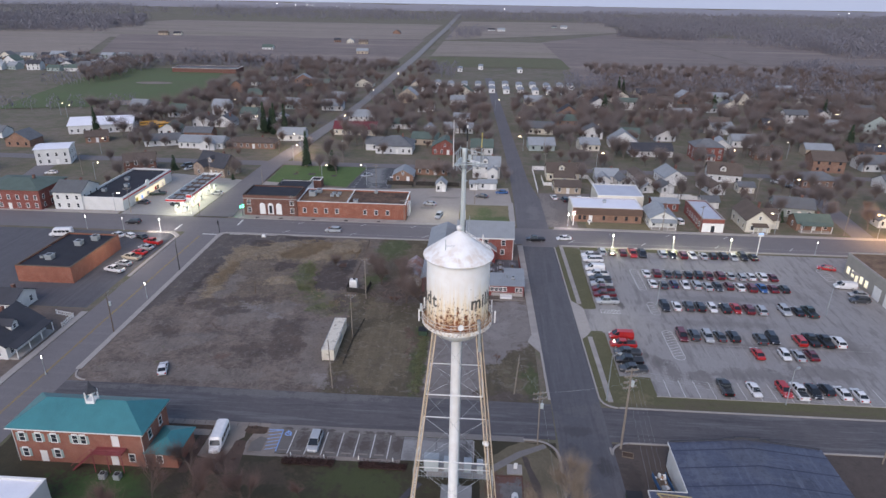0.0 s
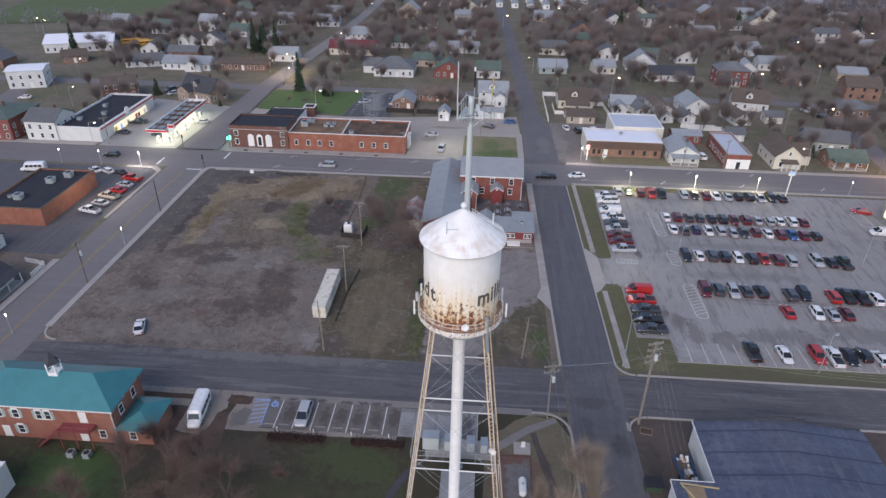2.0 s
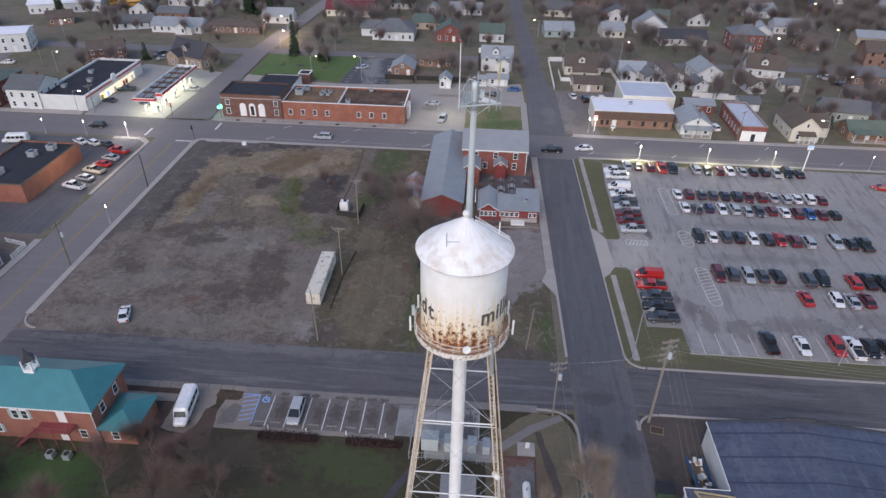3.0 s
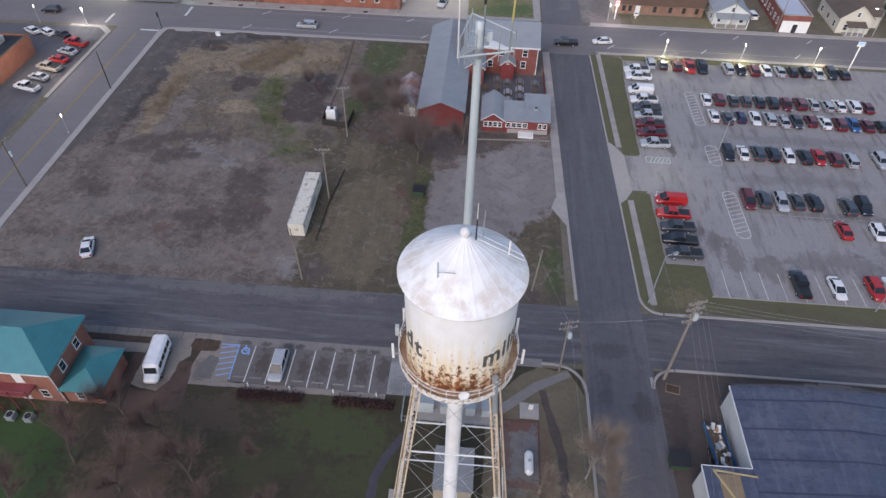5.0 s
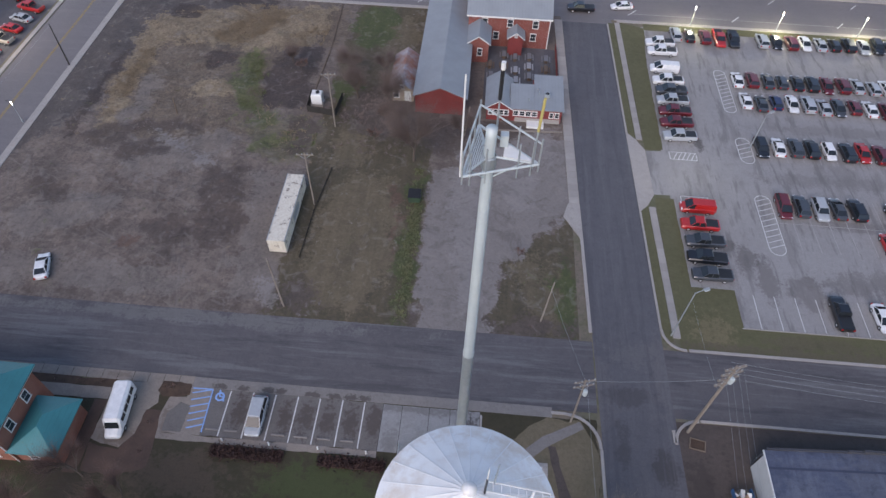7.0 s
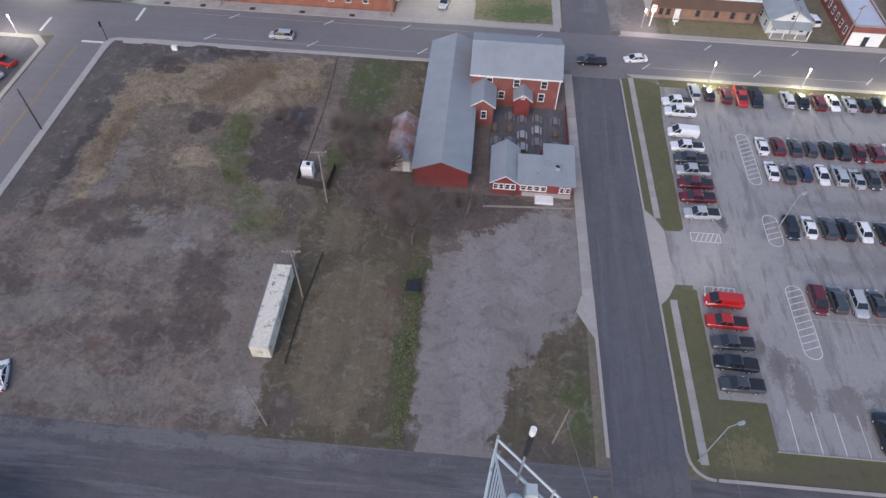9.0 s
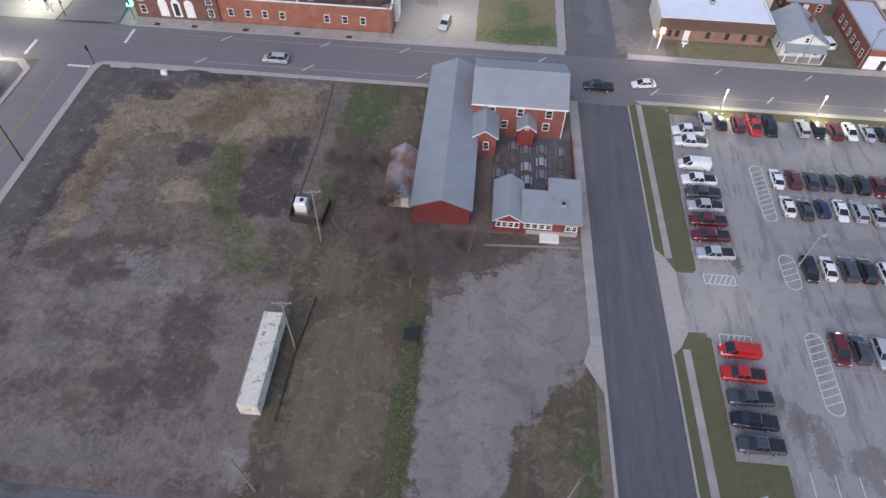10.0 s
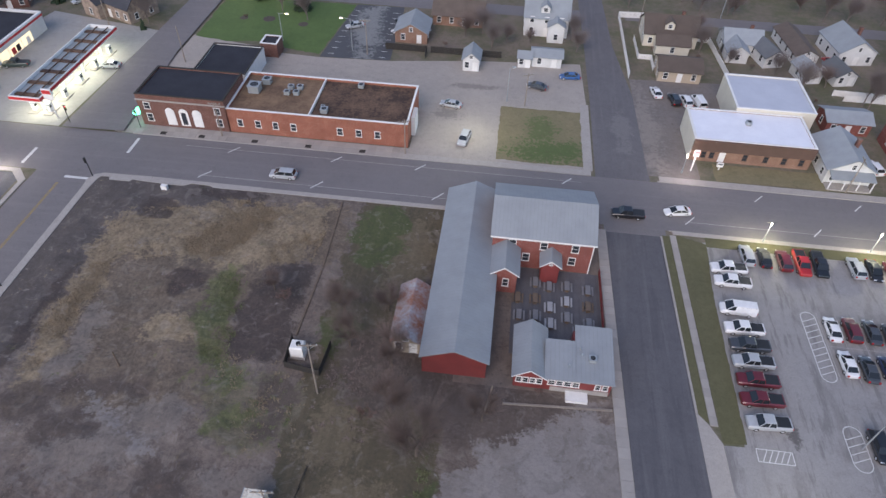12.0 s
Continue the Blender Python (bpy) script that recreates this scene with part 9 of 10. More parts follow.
# ---------------------------------------------------------------- vegetation
def branch_tree(seed, height, spread, twigs, bark, twig_mat, thick=0.24, tw=0.05, depth=4, stem=0.28, reach=1.0, keep=0.75, rise=0.3):
    """Mesh data of one bare tree: trunk with rising limbs, and a crown of fine twigs all along them."""
    r = random.Random(seed)
    wood, crown = Mesh(), Mesh()
    limbs = []

    def grow(p, d, length, rad, level):
        mid = p + (d + Vector((r.uniform(-0.12, 0.12), r.uniform(-0.12, 0.12), 0.05))).normalized() * length * 0.5
        q = mid + (d + Vector((r.uniform(-0.12, 0.12), r.uniform(-0.12, 0.12), 0.12))).normalized() * length * 0.5
        sides = 6 if level == 0 else 4 if level < 3 else 3
        if level <= depth:
            wood.tube(p, mid, rad, rad * 0.82, sides), wood.tube(mid, q, rad * 0.82, rad * 0.62, sides)
        if level:
            limbs.append((p, q, level))
        if level >= 4:
            return
        for k in range(5 if level == 0 else r.choice((2, 3, 3))):
            nd = (d * keep + Vector((r.uniform(-1, 1), r.uniform(-1, 1), r.uniform(rise - 0.4, rise + 0.4))) * spread).normalized()
            start = q if level == 0 and k < 2 else p.lerp(q, r.uniform(0.55, 1.0))
            grow(start, nd, length * r.uniform(0.62, 0.86), rad * 0.6, level + 1)

    grow(Vector((0, 0, -0.2)), Vector((r.uniform(-0.06, 0.06), r.uniform(-0.06, 0.06), 1)).normalized(), height * stem, thick, 0)
    weights = [(b - a).length * (1.0, 0.25, 0.7, 1.3, 1.8)[lv] for a, b, lv in limbs]
    for a, b, lv in r.choices(limbs, weights, k=twigs):
        s = a.lerp(b, r.random() ** 0.8)
        out = Vector((s.x, s.y, 0.3 * height)).normalized()
        d = ((b - a).normalized() * 0.7 + out * 0.5 + Vector((r.uniform(-1, 1), r.uniform(-1, 1), r.uniform(-0.6, 0.9))) * 0.9).normalized()
        e = s + d * r.uniform(0.45, 1.7) * reach * height / 11
        side = d.cross(Vector((r.uniform(-1, 1), r.uniform(-1, 1), r.uniform(-1, 1)))).normalized() * tw * 0.5
        n = len(crown.v)
        crown.v += [tuple(s - side), tuple(s + side), tuple(e)]
        crown.f.append((n, n + 1, n + 2))
    return wood.data("trunk", MAT[bark]), crown.data("crown", MAT[twig_mat])


MAT["tan_twig"] = two_tone("tan_twigs", (0.36, 0.285, 0.215), (0.25, 0.195, 0.15), 0.2, 4, 0.95, relief=0)
MAT["mid_twig"] = two_tone("fine_brown_twigs", (0.20, 0.150, 0.132), (0.13, 0.100, 0.090), 0.2, 4, 0.95, relief=0)
MAT["dark_twig"] = two_tone("dark_reddish_twigs", (0.20, 0.125, 0.105), (0.13, 0.085, 0.075), 0.2, 4, 0.95, relief=0)
MAT["grey_bark"] = two_tone("grey_bark", (0.20, 0.165, 0.145), (0.125, 0.10, 0.088), 1.2, 6, 0.95)
TREES = [branch_tree(11, 13.5, 0.85, 1900, "grey_bark", "twig", 0.18, 0.024, 4, 0.17, 2.8, 0.9, 0.45), branch_tree(12, 15, 0.95, 2000, "grey_bark", "twig", 0.19, 0.024, 4, 0.17, 2.8, 0.95, 0.4), branch_tree(13, 12, 0.85, 1700, "grey_bark", "red_twig", 0.15, 0.024, 4, 0.16, 2.7, 0.9, 0.5),
         branch_tree(14, 16, 0.75, 1900, "grey_bark", "twig", 0.19, 0.024, 4, 0.18, 2.6, 0.95, 0.55), branch_tree(15, 9, 0.8, 1300, "grey_bark", "red_twig", 0.12, 0.024, 4, 0.16, 2.6, 0.85, 0.45)]
BIG = branch_tree(21, 15, 0.9, 3000, "bark", "mid_twig", 0.26, 0.018, 4, 0.19, 2.7, 0.95, 0.2)
BIRCH = branch_tree(22, 14.5, 0.75, 3200, "pale_bark", "tan_twig", 0.15, 0.018, 4, 0.24, 1.5, 0.8, 0.4)
SHRUB = branch_tree(23, 4.6, 1.0, 1500, "bark", "dark_twig", 0.07, 0.018)
LAWN_TREE = branch_tree(24, 13, 0.7, 1900, "bark", "dark_twig", 0.18, 0.018, 4, 0.22, 1.9, 0.9, 0.4)


def tree(kind, x, y, scale=1.0, label="bare winter tree with brown twigs", name="tree"):
    wood, crown = kind
    o = new(name, wood)
    o.matrix_world = pose(x, y, fall(x, y), 0, 0, rng.uniform(0, 360)) @ Matrix.Diagonal((scale, scale, scale * rng.uniform(0.9, 1.1), 1))
    tagged(o, label, "tree" if name == "tree" else "shrub")
    part("crown", crown, None, o)
    return o


for x, y, k, text in ((-12.7, 135.4, 1.1, "large bare tree beside a gravel yard"), (-4.8, 141.5, 0.7, "bare tree beside a red barn"), (-18.3, 148.5, 0.8, "bare tree on rough grass"), (-24.8, 151, 0.75, "bare tree on rough grass"), (-27.0, 157, 0.7, "bare tree by a low wall"),
                      (-39.0, 160, 0.5, "small bare tree by a low wall"), (-17, 141, 0.8, "bare tree on rough grass"), (-20.5, 158.5, 0.6, "bare tree by an old shed")):
    tree(BIG, x, y, k, text)
tree(SHRUB, -37, 158, 1.0, "low bare shrub on the vacant lot", "shrub"), tree(SHRUB, -20, 140, 1.0, "low bare shrub on rough grass", "shrub"), tree(SHRUB, 5, 116, 0.6, "low bare shrub on a grass corner", "shrub"), tree(SHRUB, 2.5, 146, 0.5, "low bare shrub by an annexe", "shrub")
tree(BIRCH, 14.2, 75.4, 1.0, "pale-barked bare tree with tan twigs at the street corner"), tree(BIRCH, 11.0, 69, 1.0, "pale-barked bare tree with tan twigs by a yard"), tree(BIRCH, 16.5, 71, 0.9, "pale-barked bare tree with tan twigs at the street corner"), tree(BIRCH, 8.5, 73, 0.7, "pale-barked bare tree with tan twigs by a yard")
for x, y, s in ((-38, 76, 0.85), (-45, 79, 0.8), (-33, 71, 0.9), (-48, 72, 0.95), (-41, 69, 1.0), (-52, 66, 0.9), (-29, 66, 0.8), (-36, 64, 0.9), (-44, 63, 0.9), (-26, 75, 0.5), (-22, 68, 0.6)):
    tree(LAWN_TREE, x, y, s, "bare reddish tree on a dim lawn")


for x, y, s in ((-10.5, 244, 0.8), (-7, 248, 0.7), (10.4, 246, 0.75), (9.5, 252, 0.7), (67.5, 238.5, 0.75), (43, 263, 0.7), (57.5, 243, 0.6), (88, 234, 0.8), (84, 240, 0.9), (97, 233, 0.8), (100, 216, 0.8), (119, 214, 0.9), (120, 228, 0.9), (-59, 252, 0.9), (-67, 256, 0.8), (47, 246, 0.5)):
    tree(TREES[int(x + y) % 4], x, y, s)
for x, y, s in ((52, 244, 0.5), (40, 247, 0.45), (60, 236, 0.5), (63, 231, 0.4), (-75, 250, 0.5), (-22, 243, 0.5), (29, 250, 0.4), (47.5, 233, 0.4)):
    tree(SHRUB, x, y, s, "low bare shrub in a back garden", "shrub")


pit = thing("planting_pit", "dark earth pit with a worn timber edge beside a pole", "planting pit", pose(27.1, 89.2, 0.02, 0, 0, -12))
part("soil", Mesh().slab([(-0.85, -0.6), (0.85, -0.6), (0.85, 0.6), (-0.85, 0.6)], 0.0, 0.05), MAT["mulch"], pit)
for q in ((-0.97, -0.85, -0.7, 0.7), (0.85, 0.97, -0.7, 0.7), (-0.85, 0.85, -0.7, -0.6), (-0.85, 0.85, 0.6, 0.7)):
    part("edging", Mesh().box(*q, 0.0, 0.16), MAT["plank_worn"], pit)


def hedge(x0, x1, y0, y1, h):
    m, r = Mesh(), random.Random(3)
    m.box(x0 + 0.15, x1 - 0.15, y0 + 0.15, y1 - 0.15, 0, h - 0.22)
    for _ in range(int((x1 - x0) * (y1 - y0) * 130)):
        x, y, z = r.uniform(x0, x1), r.gauss((y0 + y1) / 2, (y1 - y0) * 0.27), r.uniform(0.05, h)
        k = len(m.v)
        m.v += [(x + r.uniform(-0.2, 0.2), y + r.uniform(-0.2, 0.2), z + r.uniform(-0.1, 0.25)) for _ in range(3)]
        m.f.append((k, k + 1, k + 2))
    single("hedge", m, MAT["hedge_leaf"], "clipped dark reddish-brown hedge below the parking stalls", "hedge")


MAT["hedge_leaf"] = two_tone("dark_hedge_leaf", (0.062, 0.030, 0.024), (0.035, 0.020, 0.018), 0.8, 5, 0.9)
hedge(-31.3, -22.5, 82.35, 84.0, 0.42), hedge(-18.4, -10.3, 82.35, 83.9, 0.42)
for x, y, k in ((-38.2, 90.6, 0.3), (-39.4, 90.8, 0.22), (-39.6, 86.0, 0.25), (-39.2, 82.4, 0.32), (-53.5, 90.6, 0.16), (-50.5, 90.7, 0.16), (-47.4, 90.7, 0.18)):
    tree(SHRUB, x, y, k, "low brown shrub in a bed beside a drive", "shrub")
for x in (-30.2, -24.5, -18.6, -12.8):
    single("bollard", Mesh().tube((x, 84.5, 0.0), (x, 84.5, 0.75), 0.10, 0.10, 8), MAT["trim"], "short white bollard at the head of a stall", "bollard", "stall bollards")


def conifer(seed, height, radius):
    r = random.Random(seed)
    trunk, needles = Mesh().tube((0, 0, -0.2), (0, 0, height * 0.95), 0.22, 0.04, 6), Mesh()
    for k in range(int(height * 24)):
        z = height * (0.08 + 0.9 * r.random() ** 1.2)
        rad = radius * (1 - z / height) ** 0.75 * r.uniform(0.7, 1.1) + 0.15
        a = r.uniform(0, 6.283)
        c, s = math.cos(a), math.sin(a)
        w = r.uniform(0.25, 0.6)
        n = len(needles.v)
        needles.v += [(0.1 * c, 0.1 * s, z + 0.2), (rad * c - s * w * 0.5, rad * s + c * w * 0.5, z - 0.3 * rad), (rad * c + s * w * 0.5, rad * s - c * w * 0.5, z - 0.34 * rad), (rad * 0.55 * c - s * w, rad * 0.55 * s + c * w, z - 0.05), (rad * 0.55 * c + s * w, rad * 0.55 * s - c * w, z - 0.1)]
        needles.f += [(n, n + 3, n + 1), (n, n + 4, n + 2), (n, n + 1, n + 2)]
    return trunk.data("trunk", MAT["bark"]), needles.data("crown", MAT["needle"])


CONIFERS = [conifer(5, 15, 2.6), conifer(6, 10, 3.0), conifer(7, 6, 2.0)]
for k, x, y, s in ((0, -74, 262, 1.0), (1, -62, 258, 0.95), (0, -112, 322, 1.1), (0, -106, 320, 1.0), (0, -100, 318, 1.0), (1, -110, 328, 1.3), (0, -192, 306, 1.0), (1, 78, 420, 1.0), (0, 140, 212, 0.6), (1, 144, 208, 0.6), (2, -127, 251, 1.0), (2, -98, 240, 0.5), (1, 150, 430, 1), (0, 96, 470, 1), (0, 100, 474, 0.9), (1, -58, 420, 1.0), (2, 99, 212, 0.7), (2, 103, 212, 0.7), (1, 185, 330, 1.0), (0, 205, 400, 0.9)):
    tree(CONIFERS[k], x, y, s, "dark green conifer beside the houses")


# streets and houses that trees and further houses keep clear of
HOUSES = [(o.location.x, o.location.y) for o in scene.objects if o.parent is None and o.type == "EMPTY" and any(c.name.startswith("wall") for c in o.children)]


def clear(x, y, gap):
    if 190 < y < 202 or 260 < y < 273 or (13.5 - (y - 196) * 0.025 - 6 < x < 18.5 - (y - 196) * 0.025 + 5 and y < 570):
        return False
    cx = -88.5 + max(0, y - 262) * 0.085 if y < 470 else -73
    if abs(x - cx) < 7:
        return False
    if (-122 < x < -93 and y < 242) or (-84 < x < 13 and y < 237) or (24 < x < 57 and y < 238) or (-52 < x < -26 and y < 263) or (-84 < x < -50 and y < 262 and gap > 3):
        return False
    if (-42 < x < 95 and 468 < y < 640) or (-300 < x < -205 and 535 < y < 585):
        return False
    if 90 < y < 185 or (-290 < x < -190 and 370 < y < 600):
        return False
    return all((x - a) ** 2 + (y - b) ** 2 > gap * gap for a, b in HOUSES)


def far_house(x, y):
    z = fall(x, y)
    w, d, h = rng.uniform(9, 14), rng.uniform(7, 10), rng.choice((2.9, 3.1, 3.4, 5.2))
    wall, roof = rng.choice(("white_siding", "white_siding", "cream_siding", "tan_siding", "grey_siding", "white_siding", "tan_brick")), rng.choice(("grey_shingle", "pale_shingle", "brown_shingle", "dark_shingle", "pale_shingle", "green_shingle"))
    along = rng.choice("xxy")
    o = thing("house", "distant %s house with a %s gabled roof among trees" % (KINDS[wall], ROOFS[roof]), "house", pose(x, y, z, 0, 0, rng.uniform(-8, 8)), "houses of the far streets")
    rise = (d if along == "x" else w) * rng.uniform(0.24, 0.36)
    part("wall", gable_body(w, d, h, rise, along), MAT[wall], o)
    part("roof", gable_roof(w, d, h, rise, 0.4, along), MAT[roof], o)
    for k in range(3):
        xx = -w / 2 + w * (k + 0.5) / 3
        q = part("window", FAR_WINDOW, None, o)
        q.location = (xx, -d / 2, 0.9)
        if h > 4:
            q = part("window", FAR_WINDOW, None, o)
            q.location = (xx, -d / 2, 3.6)
    HOUSES.append((x, y))


FAR_WINDOW = Mesh().box(-0.5, 0.5, -0.06, 0.02, 0, 1.3).data("window", MAT["window"])
for y0 in (312, 338, 366, 394, 424, 456, 490):
    for k in range(26):
        x = -262 + 21 * k + rng.uniform(-5, 5)
        y = y0 + rng.uniform(-6, 6)
        if rng.random() < 0.66 and clear(x, y, 17) and abs(x) < 120 + (y0 - 300) * 0.55 + 60:
            far_house(x, y)
for x, y in ((170, 235), (182, 216), (165, 255), (186, 252), (200, 240), (150, 282), (172, 286), (194, 290), (-205, 240), (-222, 222), (-200, 216), (-228, 262), (-215, 285), (-240, 300)):
    if clear(x, y, 10):
        far_house(x, y)

spots = []
while len(spots) < 1750:
    y = 205 + 430 * rng.random() ** 1.05
    x = rng.uniform(-1, 1) * (125 + (y - 200) * 0.64)
    if clear(x, y, 9.0 if y < 310 else 6.5) and (y > 310 or rng.random() < (0.62 if x > 55 else 0.34)):
        spots.append((x, y))
spots.sort(key=lambda p: p[1])
for x, y in spots[:300]:
    k = rng.choice((0, 0, 1, 1, 2, 3, 3, 4))
    tree(TREES[k], x, y, rng.uniform(0.65, 1.0), ("bare winter tree with brown twigs", "bare winter tree with reddish twigs")[k in (2, 4)])


def far_trees(name, places, twig, seed, label):
    """The trees further off, joined into one sheet of trunks and twigs."""
    wood, crown = branch_tree(seed, 14, 0.85, 820, "grey_bark", twig, 0.18, 0.050, 3, 0.18, 2.8, 0.92, 0.45)
    vs, fs = [], []
    for me in (wood, crown):
        n = len(vs)
        vs += [tuple(v.co) for v in me.vertices]
        fs += [tuple(i + n for i in p.vertices) for p in me.polygons if me is crown or len(p.vertices) == 4]
    base = np.array(vs)
    m = Mesh()
    for x, y in places:
        a, s = rng.uniform(0, 6.283), rng.uniform(0.75, 1.15)
        c, q = math.cos(a) * s, math.sin(a) * s
        pts = np.stack([base[:, 0] * c - base[:, 1] * q + x, base[:, 0] * q + base[:, 1] * c + y, base[:, 2] * s + fall(x, y)], 1)
        n = len(m.v)
        m.v += list(map(tuple, pts.tolist()))
        m.f += [tuple(i + n for i in f) for f in fs]
    single(name, m, MAT[twig], label, "trees", kind="stuff")


far_trees("far_trees", spots[300::3], "twig", 31, "bare brown trees among the far houses")
far_trees("far_trees", spots[301::3], "twig", 32, "bare brown trees among the far houses")
far_trees("far_trees", spots[302::3], "red_twig", 33, "bare reddish trees among the far houses")


def tufts(name, n, region, size, material, label):
    m = Mesh()
    r = random.Random(n)
    while len(m.f) < n * 12:
        x, y = region(r)
        s = size * r.uniform(0.5, 1.5)
        for _ in range(12):
            a = r.uniform(0, 6.283)
            ox, oy = r.gauss(0, size), r.gauss(0, size)
            dx, dy = math.cos(a) * s, math.sin(a) * s
            k = len(m.v)
            m.v += [(x + ox - dy * 0.2, y + oy + dx * 0.2, 0.02), (x + ox + dy * 0.2, y + oy - dx * 0.2, 0.02), (x + ox + dx, y + oy + dy, 0.03 + s * r.uniform(0.3, 1.0))]
            m.f.append((k, k + 1, k + 2))
    single(name, m, MAT[material], label, "weeds", kind="stuff")


def ellipse(cx, cy, rx, ry, turn=0.0):
    c, s = math.cos(radians(turn)), math.sin(radians(turn))

    def pick(r):
        while True:
            a, b = max(-0.85, min(0.85, r.gauss(0, 0.42))), max(-0.85, min(0.85, r.gauss(0, 0.42)))
            x, y = cx + a * rx * c - b * ry * s, cy + a * rx * s + b * ry * c
            if -79 < x < 12.5 and 103.5 < y < 182 and r.random() < 0.55 + 0.9 * noise.noise((x * 0.3, y * 0.3, 3.0)):
                return x, y
    return pick


tufts("dry_weeds", 1500, ellipse(-45, 173, 12, 8), 0.27, "straw", "clumps of dry straw-coloured weeds")
tufts("dry_weeds", 1300, ellipse(-58, 170.5, 14, 7, 5), 0.25, "straw", "clumps of dry straw-coloured weeds")
tufts("dry_weeds", 700, ellipse(-68.5, 153, 2.6, 20, -2), 0.25, "straw", "clumps of dry straw-coloured weeds")
tufts("dry_weeds", 160, ellipse(-37, 140, 9, 8), 0.24, "straw", "clumps of dry straw-coloured weeds")
tufts("green_weeds", 700, ellipse(-45.4, 152, 3.4, 12, 8), 0.28, "weed", "clumps of green weeds")
tufts("green_weeds", 180, ellipse(-38, 139, 9, 6), 0.22, "weed", "clumps of green weeds")
tufts("green_weeds", 350, ellipse(-11.3, 118, 1.4, 18), 0.25, "weed", "clumps of green weeds")
tufts("brown_weeds", 600, ellipse(-20, 150, 9, 16), 0.2, "mid_twig", "low brown brush on rough grass")
tufts("brown_weeds", 90, ellipse(-54, 160, 4, 4), 0.25, "dark_twig", "low brown brush on the vacant lot")
tufts("brown_weeds", 400, ellipse(-58, 126, 9, 7), 0.2, "mid_twig", "low brown brush on the vacant lot")
tufts("brown_weeds", 40, ellipse(8.5, 111, 4, 8), 0.10, "weed", "low brown brush on a grass corner")
tufts("brown_weeds", 250, ellipse(-66, 140, 6, 9), 0.2, "mid_twig", "low brown brush on the vacant lot")


# ---------------------------------------------------------------- the country beyond
def field(name, pts, material, label, z=0.25):
    m = Mesh()
    (ax, ay), (bx, by), (cx, cy), (dx, dy) = pts
    n = 40
    for j in range(n + 1):
        for i in range(n + 1):
            u, v = i / n, j / n
            x = (ax * (1 - u) + bx * u) * (1 - v) + (dx * (1 - u) + cx * u) * v
            y = (ay * (1 - u) + by * u) * (1 - v) + (dy * (1 - u) + cy * u) * v
            m.v.append((x, y, fall(x, y) + z))
    m.f += [(j * (n + 1) + i, j * (n + 1) + i + 1, (j + 1) * (n + 1) + i + 1, (j + 1) * (n + 1) + i) for j in range(n) for i in range(n)]
    single(name, m, MAT[material], label, "field", kind="structure")


MAT["plough"] = patched("ploughed_field", (0.225, 0.180, 0.160), (0.165, 0.132, 0.120), [], 0.012, 0.12, relief=0.2, streak=[((0.30, 0.245, 0.205), 0.004, 0.028, 0.6), ((0.140, 0.112, 0.104), 0.005, 0.022, 0.55)])
MAT["stubble"] = patched("stubble_field", (0.29, 0.24, 0.20), (0.225, 0.186, 0.158), [], 0.012, 0.12, relief=0.2, streak=[((0.175, 0.14, 0.125), 0.004, 0.028, 0.6), ((0.150, 0.150, 0.085), 0.003, 0.014, 0.4)])
MAT["park_grass"] = patched("park_grass", (0.082, 0.128, 0.044), (0.105, 0.112, 0.054), [], 0.03, 0.4, relief=0.1)
MAT["pasture"] = patched("pasture", (0.105, 0.115, 0.05), (0.13, 0.115, 0.07), [], 0.015, 0.2, relief=0.2)
field("field_north_west", ((-400, 660), (-90, 640), (-90, 1000), (-560, 1000)), "plough", "brown ploughed field")
field("field_far_west", ((-800, 900), (-95, 1010), (-95, 1500), (-700, 1500)), "stubble", "pale stubble field")
field("field_north_east", ((80, 500), (290, 520), (262, 1300), (84, 1000)), "plough", "brown ploughed field")
field("field_far_east", ((-60, 1010), (264, 1310), (300, 1760), (-60, 1700)), "stubble", "pale stubble field")
field("field_east", ((292, 522), (900, 600), (900, 860), (266, 1290)), "plough", "pale stubble field")
field("field_edge", ((-600, 640), (-410, 650), (-560, 980), (-900, 900)), "stubble", "pale stubble field")
field("pasture_middle", ((-60, 640), (84, 640), (84, 740), (-60, 740)), "pasture", "dull pasture")
field("field_middle", ((-60, 750), (84, 750), (84, 990), (-60, 990)), "stubble", "pale stubble field")
field("park_lawn", ((-290, 365), (-185, 395), (-235, 600), (-330, 560)), "park_grass", "dull green playing field")
for x, y, a, b in ((-221, 396, 18, 9), (-250, 483, 14, 6)):
    m = Mesh()
    m.add([(x + a * math.cos(radians(k * 15)), y + b * math.sin(radians(k * 15)), fall(x, y) + 0.5) for k in range(24)], [tuple(range(24))])
    single("ball_field", m, MAT["stubble"], "pale earth ball field", "sports field", kind="structure")


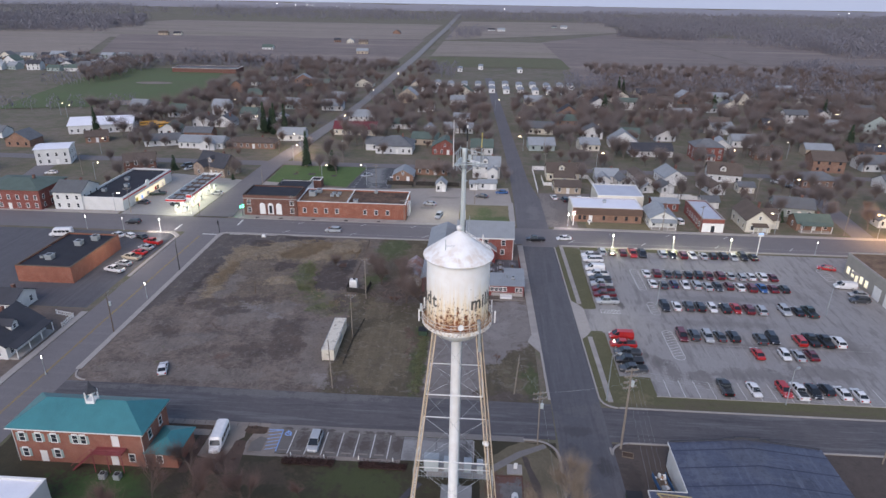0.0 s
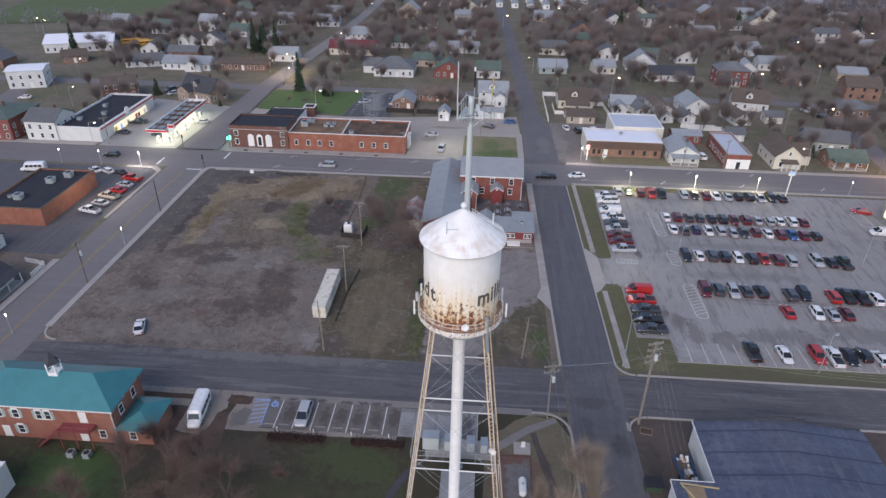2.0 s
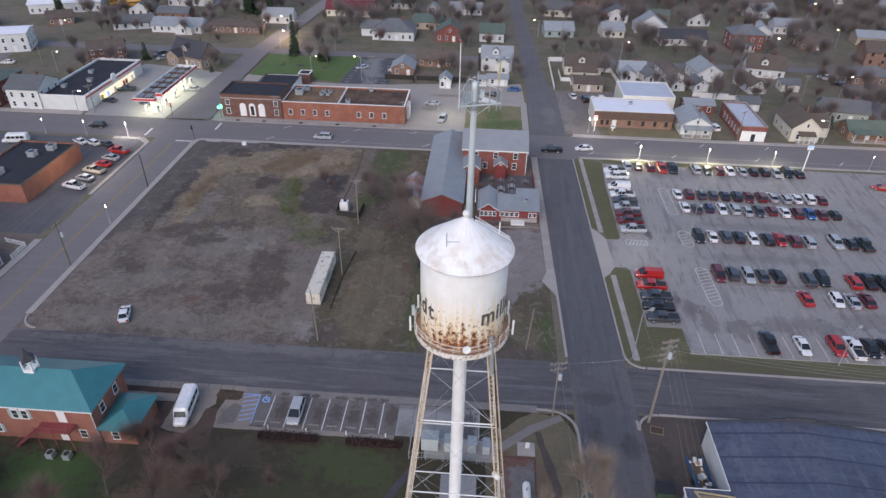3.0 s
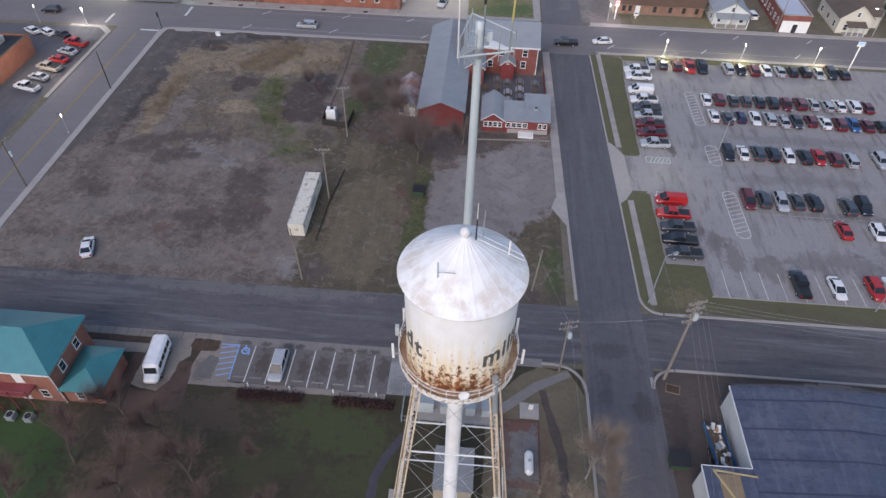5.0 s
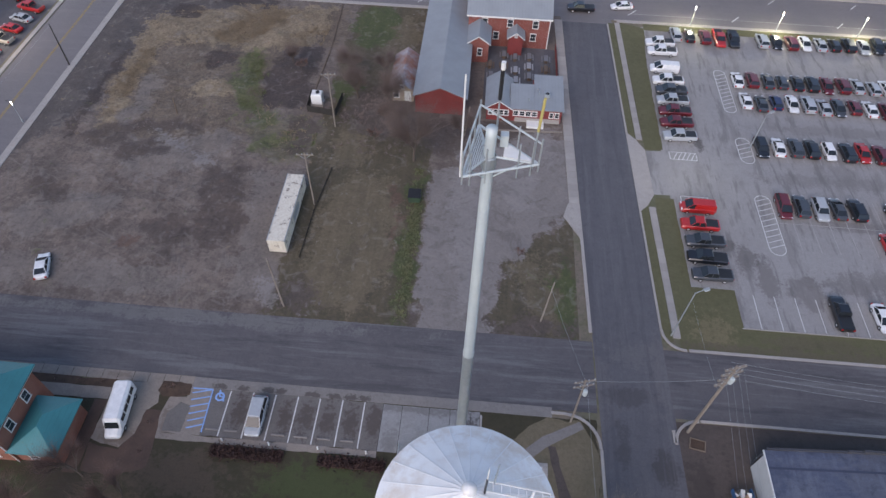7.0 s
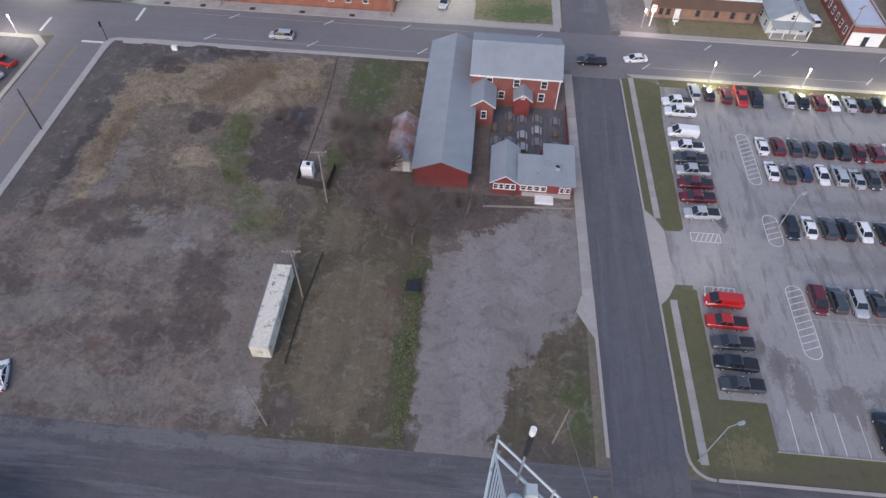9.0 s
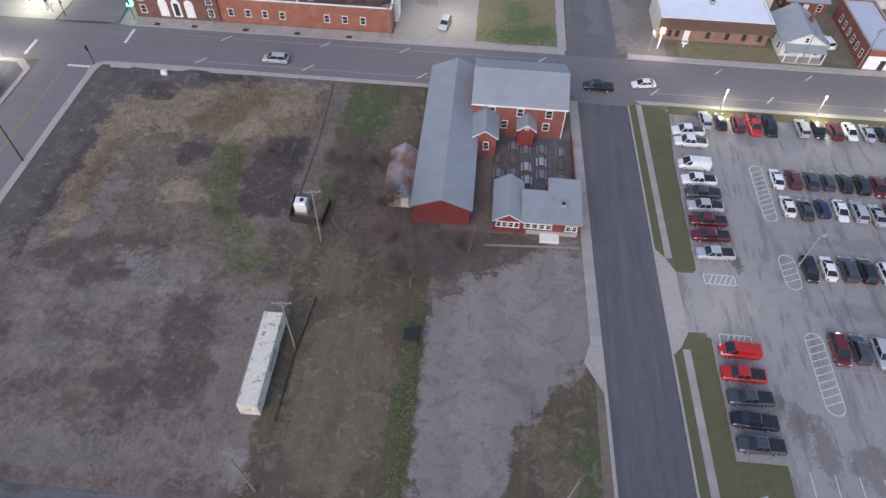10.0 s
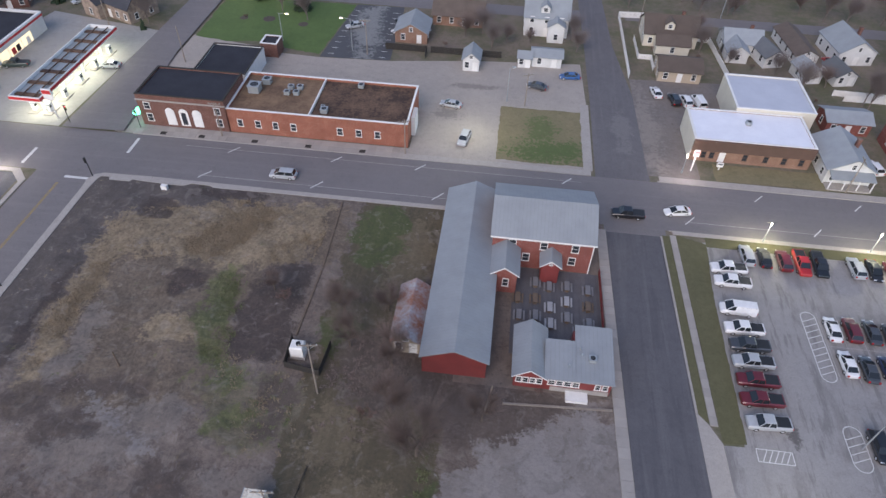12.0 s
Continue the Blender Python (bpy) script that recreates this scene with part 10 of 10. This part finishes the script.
def woods(name, pts, n, h, label, thin=-0.6):
    """A far wood: many ragged upright clumps of twigs."""
    m = Mesh()
    r = random.Random(n)
    (ax, ay), (bx, by), (cx, cy), (dx, dy) = pts
    for _ in range(n):
        u, v = r.random(), r.random()
        x = (ax * (1 - u) + bx * u) * (1 - v) + (dx * (1 - u) + cx * u) * v
        y = (ay * (1 - u) + by * u) * (1 - v) + (dy * (1 - u) + cy * u) * v
        x, y = x + 45 * noise.noise((x * 0.006, y * 0.006, 2.0)) * h / 10, y + 45 * noise.noise((x * 0.006, y * 0.006, 8.0)) * h / 10
        if noise.noise((x * 0.004, y * 0.004, 5.0)) < thin:
            continue
        z, s = fall(x, y), h * r.uniform(0.6, 1.15)
        for k in range(14):
            a, b = r.uniform(0, 6.283), r.uniform(0.25, 1.0)
            o = math.sqrt(max(0.05, 1 - (b * 2 - 1.15) ** 2)) * 0.34 * s * r.uniform(0.3, 1.0)
            cx2, cy2, cz2 = x + o * math.cos(a), y + o * math.sin(a), z + s * b
            q = len(m.v)
            m.v += [(cx2 + r.uniform(-1, 1) * s * 0.085, cy2 + r.uniform(-1, 1) * s * 0.085, cz2 + r.uniform(-1, 1) * s * 0.15) for _ in range(3)]
            m.f.append((q, q + 1, q + 2))
        q = len(m.v)
        m.v += [(x - s * 0.02, y, z), (x + s * 0.02, y, z), (x, y, z + s * 0.6)]
        m.f.append((q, q + 1, q + 2))
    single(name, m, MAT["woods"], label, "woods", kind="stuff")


woods("woodland", ((-1300, 930), (-620, 1050), (-770, 1500), (-1500, 1560)), 9000, 15, "bare wood beyond the fields with blue-grey haze in its colour")
woods("woodland", ((258, 1200), (460, 800), (1300, 1000), (300, 1950)), 9500, 15, "bare wood beyond the fields with blue-grey haze in its colour")
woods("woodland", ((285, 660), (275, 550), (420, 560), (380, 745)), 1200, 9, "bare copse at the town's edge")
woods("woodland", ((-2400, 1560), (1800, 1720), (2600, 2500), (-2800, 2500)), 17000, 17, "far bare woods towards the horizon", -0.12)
woods("woodland", ((-64, 1010), (-30, 1010), (10, 1350), (-60, 1350)), 260, 10, "bare trees along the road out of town")
woods("woodland", ((-400, 560), (-330, 560), (-340, 640), (-420, 640)), 160, 9, "bare trees between far houses")
woods("woodland", ((-70, 560), (-40, 560), (-40, 640), (-70, 640)), 60, 9, "bare trees at the edge of town")
woods("woodland", ((-330, 600), (-180, 560), (-180, 640), (-300, 660)), 500, 10, "bare trees round the far school")
woods("woodland", ((-335, 470), (-295, 460), (-280, 570), (-335, 570)), 110, 9, "bare trees beside a playing field")
woods("woodland", ((-300, 372), (-200, 388), (-205, 400), (-300, 385)), 40, 8, "bare trees beside a playing field")
woods("woodland", ((60, 500), (300, 440), (310, 520), (80, 545)), 700, 10, "bare trees at the edge of town")
for x, y in ((-470, 1005), (-490, 1000), (-185, 915), (-205, 925), (-165, 905), (12, 1290), (30, 1280), (146, 1450), (165, 1440), (-150, 1140), (-140, 760), (-260, 790)):
    far_house(x, y)
for k in range(40):
    far_house(-454 + 12 * (k % 8) * 1.4 + rng.uniform(-4, 4), 545 + 22 * (k // 8) + rng.uniform(-5, 5))


def mobile_home(x, y):
    o = thing("mobile_home", "pale mobile home with a flat roof in a row", "mobile home", pose(x, y, fall(x, y)), "mobile homes")
    part("wall", Mesh().box(-2.2, 2.2, -7, 7, -0.5, 3.0), MAT["trim"], o)
    part("roof", gable_roof(4.4, 14, 3.0, 0.5, 0.2, "y"), MAT["pale_shingle"], o)
    q = part("window", FAR_WINDOW, None, o)
    q.location = (0.6, -7, 1.0)


for k in range(22):
    mobile_home(-46 + 10.5 * (k % 11), 480 + 28 * (k // 11) + rng.uniform(-3, 3))
for x, y in ((-22, 610), (-3, 630), (33, 610), (67, 508)):
    mobile_home(x, y)
fs, w, d = flat_block(-268, -212, 552, 572, 3.8, "dark_brick", "grey_shingle", "far low dark brick school with flat roof", "far_school", 0.4)


def school_bus(x, y, turn):
    o = thing("school_bus", "yellow school bus parked on a yard", "bus", pose(x, y, fall(x, y), 0, 0, turn), "school buses")
    part("body", Mesh().loft([ring_at(yy, 1.2, 0.5, zt, 0.25) for yy, zt in ((-5.2, 2.9), (3.6, 2.9), (3.8, 1.8), (5.2, 1.6))]), CAR_PAINT["o"], o)
    part("window", Mesh().box(-1.22, 1.22, -4.8, 3.3, 1.9, 2.5), MAT["car_glass"], o)
    for yy in (-3, 3.8):
        for s in (-1, 1):
            part("wheel", Mesh().tube((s * 0.95, yy, 0.5), (s * 1.2, yy, 0.5), 0.5, sides=12), MAT["tyre"], o)


school_bus(-177, 331, -60), school_bus(-172, 330, -60), school_bus(-167, 329, -60)


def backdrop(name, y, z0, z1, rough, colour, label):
    """Plain glowing strip for distance or sky, far behind the land."""
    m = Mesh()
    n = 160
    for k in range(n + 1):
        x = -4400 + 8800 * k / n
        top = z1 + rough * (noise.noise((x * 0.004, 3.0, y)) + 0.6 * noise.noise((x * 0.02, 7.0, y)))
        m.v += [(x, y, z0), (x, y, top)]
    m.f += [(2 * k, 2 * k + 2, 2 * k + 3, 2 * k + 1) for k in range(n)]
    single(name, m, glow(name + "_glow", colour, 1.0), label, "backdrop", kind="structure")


m = Mesh()
r = random.Random(5)
for k in range(16):
    x, y = r.gauss(-560, 200) if k < 11 else r.uniform(-200, 1400), r.uniform(2400, 2600)
    z = fall(x, y) + r.uniform(14, 20)
    m.box(x - 0.7, x + 0.7, y - 0.7, y + 0.7, z, z + 0.9)
single("far_town_lights", m, MAT["white_glow"], "small bright lights of a town at the horizon", "lights", kind="stuff")
# Self-lit strip: its blue-grey glow stands in for haze over the far land.
backdrop("backdrop_distance", 2650, -60, -17, 6, (0.075, 0.080, 0.108), "glowing blue-grey strip for hazed far country below the horizon")
backdrop("backdrop_sky", 4440, -120, 700, 0, (0.17, 0.20, 0.27), "pale lavender dusk sky above the horizon")
